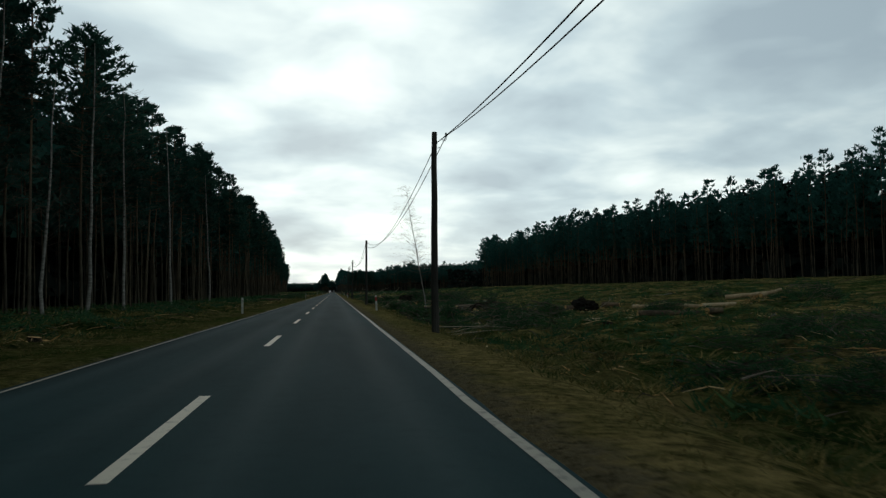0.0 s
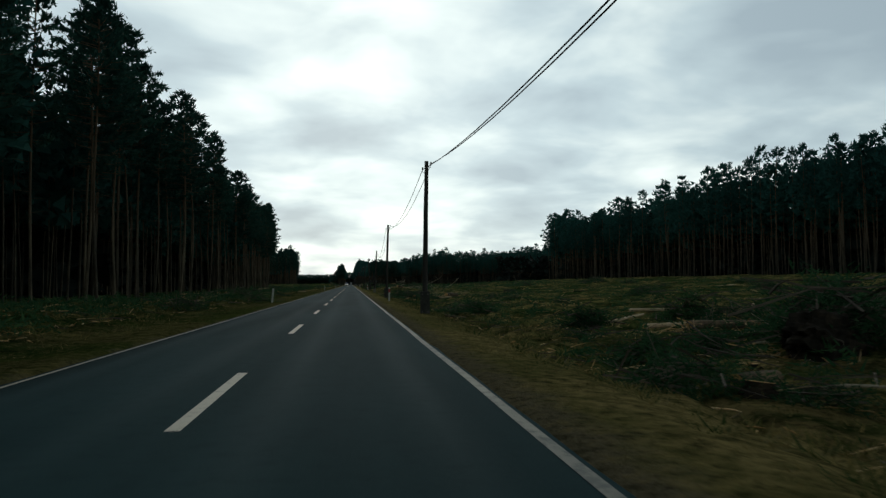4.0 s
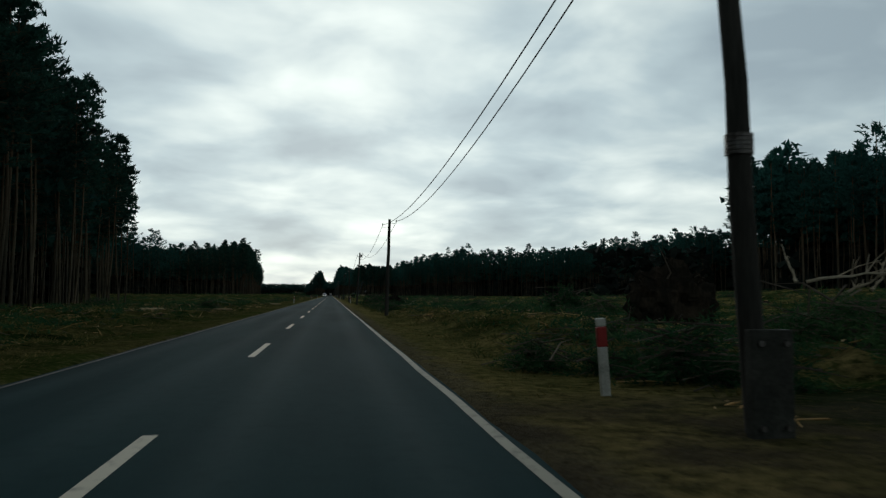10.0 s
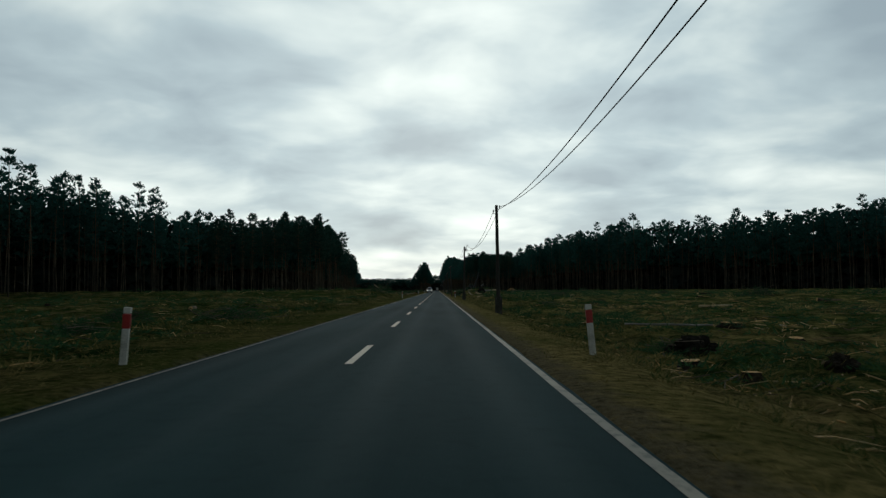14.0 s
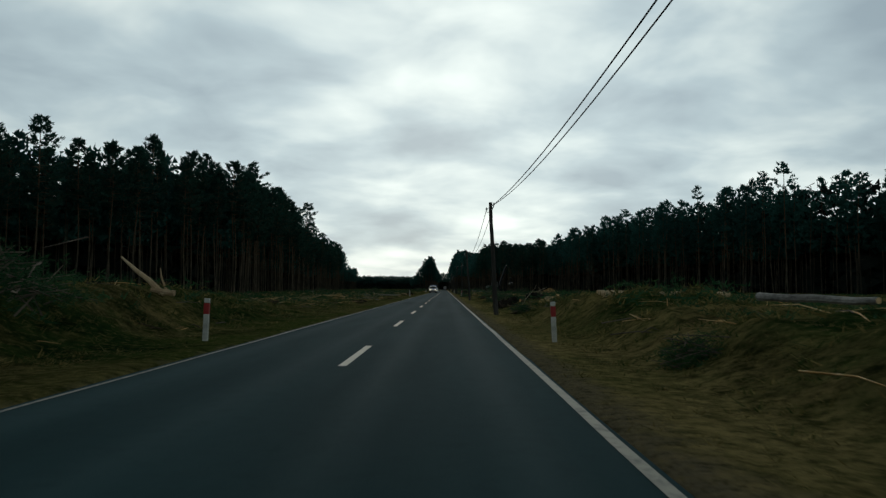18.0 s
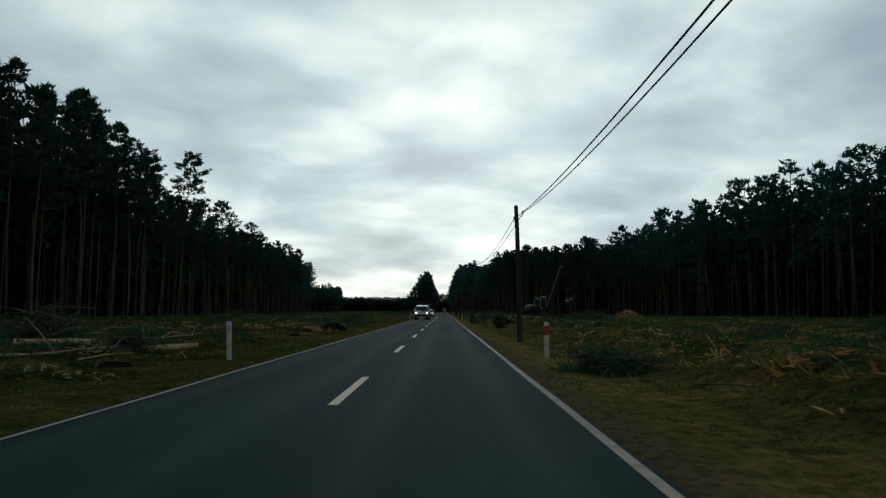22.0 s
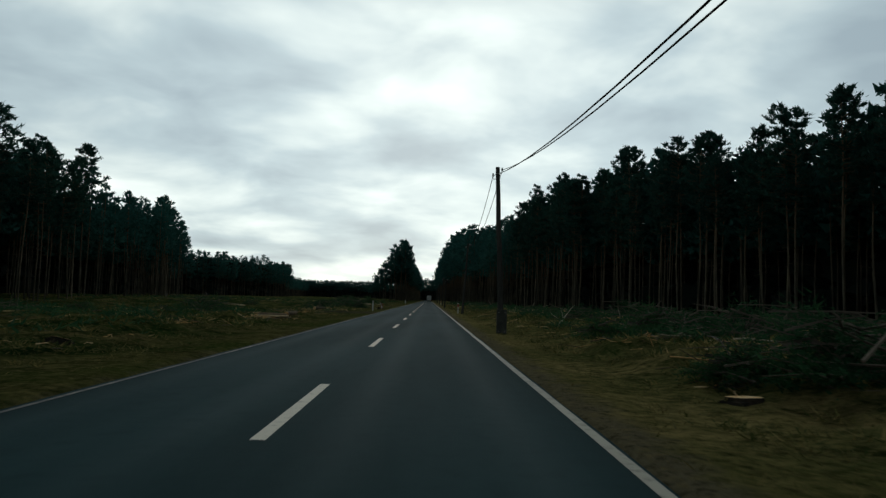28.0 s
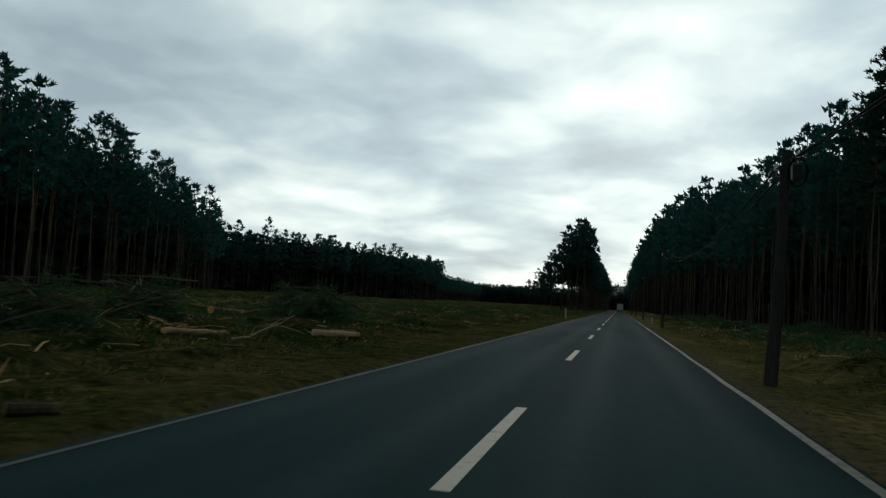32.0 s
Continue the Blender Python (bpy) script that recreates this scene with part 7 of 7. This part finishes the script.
# oncoming hatchback
car = thing("hatchback", (-1.6, 689.8, 0.0), "silver hatchback car with lit headlamps on the road", "car")
cprof = [(0.1, 0.2), (0.02, 0.3), (0.0, 0.46), (0.03, 0.6), (0.12, 0.7), (0.32, 0.78), (0.65, 0.87), (1.0, 0.945), (1.12, 0.98), (1.4, 1.16), (1.7, 1.32), (1.95, 1.415), (2.25, 1.46), (2.7, 1.475), (3.2, 1.43),
         (3.5, 1.345), (3.72, 1.17), (3.86, 0.97), (3.95, 0.85), (3.98, 0.62), (3.95, 0.38), (3.86, 0.24), (3.3, 0.2), (0.7, 0.2)]


def car_half(z, y):
    return 0.865 - 0.21 * max(0.0, (z - 0.86) / 0.6) ** 1.15


car_body(car, cprof, car_half, 0.42)
curved_screen(car, cprof, car_half, 0.42, 8, 11, (0.9, 0.84), "glass_screen", "dark reflecting windscreen")
for s in (-1, 1):
    panel(car, "side_window", [(s * 0.81, 1.5, 1.02), (s * 0.81, 2.35, 1.02), (s * 0.695, 2.35, 1.38), (s * 0.70, 1.95, 1.38)], "glass_dark", 0.015, "dark side window", (s, 0, 0.3))
    panel(car, "side_window", [(s * 0.81, 2.45, 1.02), (s * 0.81, 3.3, 1.02), (s * 0.70, 3.2, 1.36), (s * 0.695, 2.45, 1.38)], "glass_dark", 0.015, "dark side window", (s, 0, 0.3))
    lamp = panel(car, "headlamp", [(s * 0.46, 0.1, 0.64), (s * 0.66, 0.22, 0.61), (s * 0.82, 0.46, 0.7), (s * 0.83, 0.72, 0.83), (s * 0.74, 0.46, 0.79), (s * 0.58, 0.24, 0.72)], "chrome", 0.025, "long clear headlamp", (s * 0.5, -1, 0.4))
    b = Geo()
    b.tube([(s * 0.62, 0.24, 0.68), (s * 0.61, 0.17, 0.68)], [0.06, 0.055], 14)
    part("lit_bulb", b, "lamp_on", lamp, "glowing headlamp bulb")
    d = Geo()
    for dy in (2.0, 2.95):
        d.box((s * 0.868, dy, 0.84), (0.02, 0.15, 0.03), bevel=0.006)
    part("door_handle", d, "paint_silver", car)
    m = Geo()
    m.box((s * 0.95, 1.42, 1.02), (0.19, 0.11, 0.13), bevel=0.04)
    part("mirror", m, "paint_silver", car, "silver wing mirror")
    for y in (0.78, 3.25):
        a = Geo()
        wheel(car, s * 0.74, y, 0.3, 0.19)
        a.tube([(s * 0.5, y, 0.31), (s * 0.866, y, 0.31)], [0.355, 0.355], 20)
        part("wheel_arch", a, "plastic_black", car, "dark wheel arch")
g = Geo()
g.box((0, 0.03, 0.52), (0.9, 0.1, 0.13), bevel=0.03)
g.box((0, 0.03, 0.32), (1.1, 0.1, 0.1), bevel=0.03)
part("grille", g, "plastic_black", car, "black grille")
g = Geo()
g.box((0, -0.025, 0.42), (0.5, 0.012, 0.11), bevel=0.004)
part("number_plate", g, "white_post", car, "pale number plate")

# delivery lorry far ahead
lorry = thing("lorry", (1.45, 1085.0, 0.0), "pale box lorry far ahead on the road", "lorry")
g = Geo()
g.box((0, 3.0, 1.95), (2.35, 6.0, 2.4), bevel=0.05)
part("cargo_box", g, "paint_white", lorry, "white cargo box")
g = Geo()
g.box((0, 6.9, 1.5), (2.1, 1.7, 2.0), bevel=0.15)
part("cab", g, "paint_silver", lorry)
g = Geo()
g.box((0, 3.6, 0.65), (1.0, 7.4, 0.25), bevel=0.03)
part("chassis", g, "plastic_black", lorry)
for s in (-1, 1):
    for y in (1.4, 6.7):
        wheel(lorry, s * 0.95, y, 0.45, 0.3)
    g = Geo()
    g.box((s * 0.95, 0.0, 0.72), (0.3, 0.06, 0.14), bevel=0.02)
    part("rear_lamp", g, "red_band", lorry, "red rear lamp")


# ---- forest harvester ----
hv = thing("harvester", Matrix.LocRotScale((13.7, 649.0, ground_z(15.5, 650.0) - 0.02), Euler((0, 0, radians(32))), (0.92, 0.92, 0.92)), "dark green forest harvester with a raised crane among the slash", "forestry machine")
lug = Geo()
lug.box((0, 0, 0), (0.08, 0.54, 0.07))
LUG = lug.mesh("tread_lug", ["rubber"])
for x in (0.1, 1.35, 3.6, 4.85):
    for y in (-1.05, 1.05):
        r = 0.62 if x > 2 else 0.66
        w = Geo()
        prof6 = ((-0.5, 0.55), (-0.5, 0.9), (-0.4, 1.0), (0.4, 1.0), (0.5, 0.9), (0.5, 0.55))
        n = 22
        w.add([(x + math.cos(t * 6.2832 / n) * r * k, y + a * 0.58, r + math.sin(t * 6.2832 / n) * r * k) for a, k in prof6 for t in range(n)],
              [(i * n + t, i * n + (t + 1) % n, (i + 1) * n + (t + 1) % n, (i + 1) * n + t) for i in range(5) for t in range(n)])
        tyre = part("wheel", w, "rubber", hv, "big lugged tyre")
        for t in range(20):
            a = t * 6.2832 / 20
            part("tread_lug", LUG, None, tyre).matrix_local = Matrix.Translation((x + math.cos(a) * r, y, r + math.sin(a) * r)) @ Matrix.Rotation(-a + 1.57, 4, "Y") @ Matrix.Rotation(0.5 if t % 2 else -0.5, 4, "Z")
        h = Geo()
        h.tube([(x, y - 0.2, r), (x, y + (0.2 if y > 0 else -0.22), r)], [r * 0.5, r * 0.45], 16)
        part("hub", h, "plastic_black", tyre)
g = Geo()
g.box((0.75, 0, 1.0), (2.5, 1.5, 0.5), bevel=0.06)
g.box((4.2, 0, 0.95), (2.7, 1.3, 0.45), bevel=0.06)
g.box((2.45, 0, 1.0), (1.2, 0.8, 0.4), bevel=0.05)
part("chassis", g, "plastic_black", hv, "dark articulated chassis")
g = Geo()
g.box((0.35, 0, 1.66), (2.5, 1.9, 1.0), bevel=0.34, taper=(0.72, 0.8))
part("engine_hood", g, "paint_green", hv, "rounded green engine hood")
g = Geo()
for k in range(6):
    g.box((-0.1 + 0.18 * k, -0.955, 1.62), (0.1, 0.03, 0.42), bevel=0.005)
part("vent_grille", g, "plastic_black", hv)
g = Geo()
g.box((1.95, 0, 1.55), (1.4, 1.7, 0.62), bevel=0.12)
part("cab_base", g, "paint_green", hv, "green cab base")
g = Geo()
g.box((1.9, 0, 2.55), (1.3, 1.5, 1.5), bevel=0.24, taper=(0.82, 0.88))
part("cab_glazing", g, "glass_screen", hv, "dark cab windows")
for x in (1.28, 2.5):
    for y in (-0.76, 0.76):
        g = Geo()
        g.tube([(x, y, 1.8), (1.9 + (x - 1.9) * 0.88, y * 0.9, 3.28)], [0.055, 0.05], 8)
        part("cab_pillar", g, "grey_bar", hv, "grey cab pillar")
g = Geo()
g.box((1.9, 0, 3.34), (1.3, 1.45, 0.12), bevel=0.05)
part("cab_roof", g, "paint_green", hv, "dark green cab roof")
for k in range(4):
    g = Geo()
    g.box((2.5, -0.55 + 0.36 * k, 3.44), (0.1, 0.16, 0.12), bevel=0.02)
    part("work_lamp", g, "chrome", hv)
g = Geo()
g.box((1.45, -0.86, 1.62), (0.16, 0.02, 0.22))
part("white_plate", g, "white_print", hv, "small white plate")
g = Geo()
g.tube([(3.55, 0, 1.1), (3.55, 0, 2.0)], [0.32, 0.26], 14)
part("crane_pillar", g, "plastic_black", hv, "dark crane pillar")


def beam(name, a, b, wide, deep, mat, label=""):
    a, b = Vector(a), Vector(b)
    q = (b - a).to_track_quat("Z", "Y").to_matrix().to_4x4()
    g = Geo()
    g.box((a + b) / 2, (wide, deep, (b - a).length), turn=q, bevel=0.03)
    return part(name, g, mat, hv, label)


beam("main_boom", (3.55, 0, 1.9), (6.35, 0.1, 8.3), 0.42, 0.5, "plastic_black", "dark main boom")
beam("boom_cylinder", (3.95, 0, 1.9), (5.3, 0.1, 4.9), 0.13, 0.13, "steel")
beam("jib", (6.3, 0.1, 8.4), (8.0, 0.1, 4.7), 0.2, 0.22, "paint_green", "dark green jib")
beam("jib_cylinder", (5.8, 0.1, 7.0), (6.7, 0.1, 7.3), 0.12, 0.12, "steel")
for k, (px, pz) in enumerate(((6.32, 8.35), (3.6, 1.95), (8.0, 4.7))):
    g = Geo()
    g.tube([(px, -0.16, pz), (px, 0.36, pz)], [0.13, 0.13], 12)
    part("pivot", g, "steel", hv)
g = Geo()
for k in range(3):
    g.tube([(6.3, 0.25 + 0.05 * k, 8.0), (7.2, 0.3, 6.8 - 0.2 * k), (7.9, 0.25, 5.1), (8.05, 0.15, 4.1)], [0.025] * 4, 5)
part("hose", g, "rubber", hv, "hydraulic hoses")
beam("rotator", (8.02, 0.1, 4.7), (8.05, 0.1, 3.6), 0.18, 0.18, "plastic_black")
g = Geo()
g.box((8.1, 0.1, 3.2), (0.9, 0.7, 0.7), bevel=0.12, taper=(0.7, 0.8))
g.box((8.1, 0.1, 2.65), (0.6, 0.75, 0.6), bevel=0.1)
g.box((8.0, 0.1, 3.45), (1.15, 0.3, 0.18), bevel=0.05, turn=Matrix.Rotation(0.3, 4, "Y"))
head = part("harvester_head", g, "plastic_black", hv, "scuffed harvester head")
for s in (-1, 1):
    r = Geo()
    r.tube([(8.1 + s * 0.36, -0.3, 2.8), (8.1 + s * 0.36, 0.5, 2.8)], [0.24, 0.24], 14)
    part("feed_roller", r, "steel", head, "steel feed roller")
    k = Geo()
    k.tube([(8.1 + s * 0.3, -0.1, 3.0), (8.1 + s * 0.62, -0.15, 2.7), (8.1 + s * 0.42, -0.2, 2.3)], [0.06, 0.06, 0.03], 6)
    part("delimbing_knife", k, "steel", head)
g = Geo()
g.box((8.1, -0.27, 3.2), (0.35, 0.05, 0.18), bevel=0.01)
part("white_panel", g, "white_print", head)
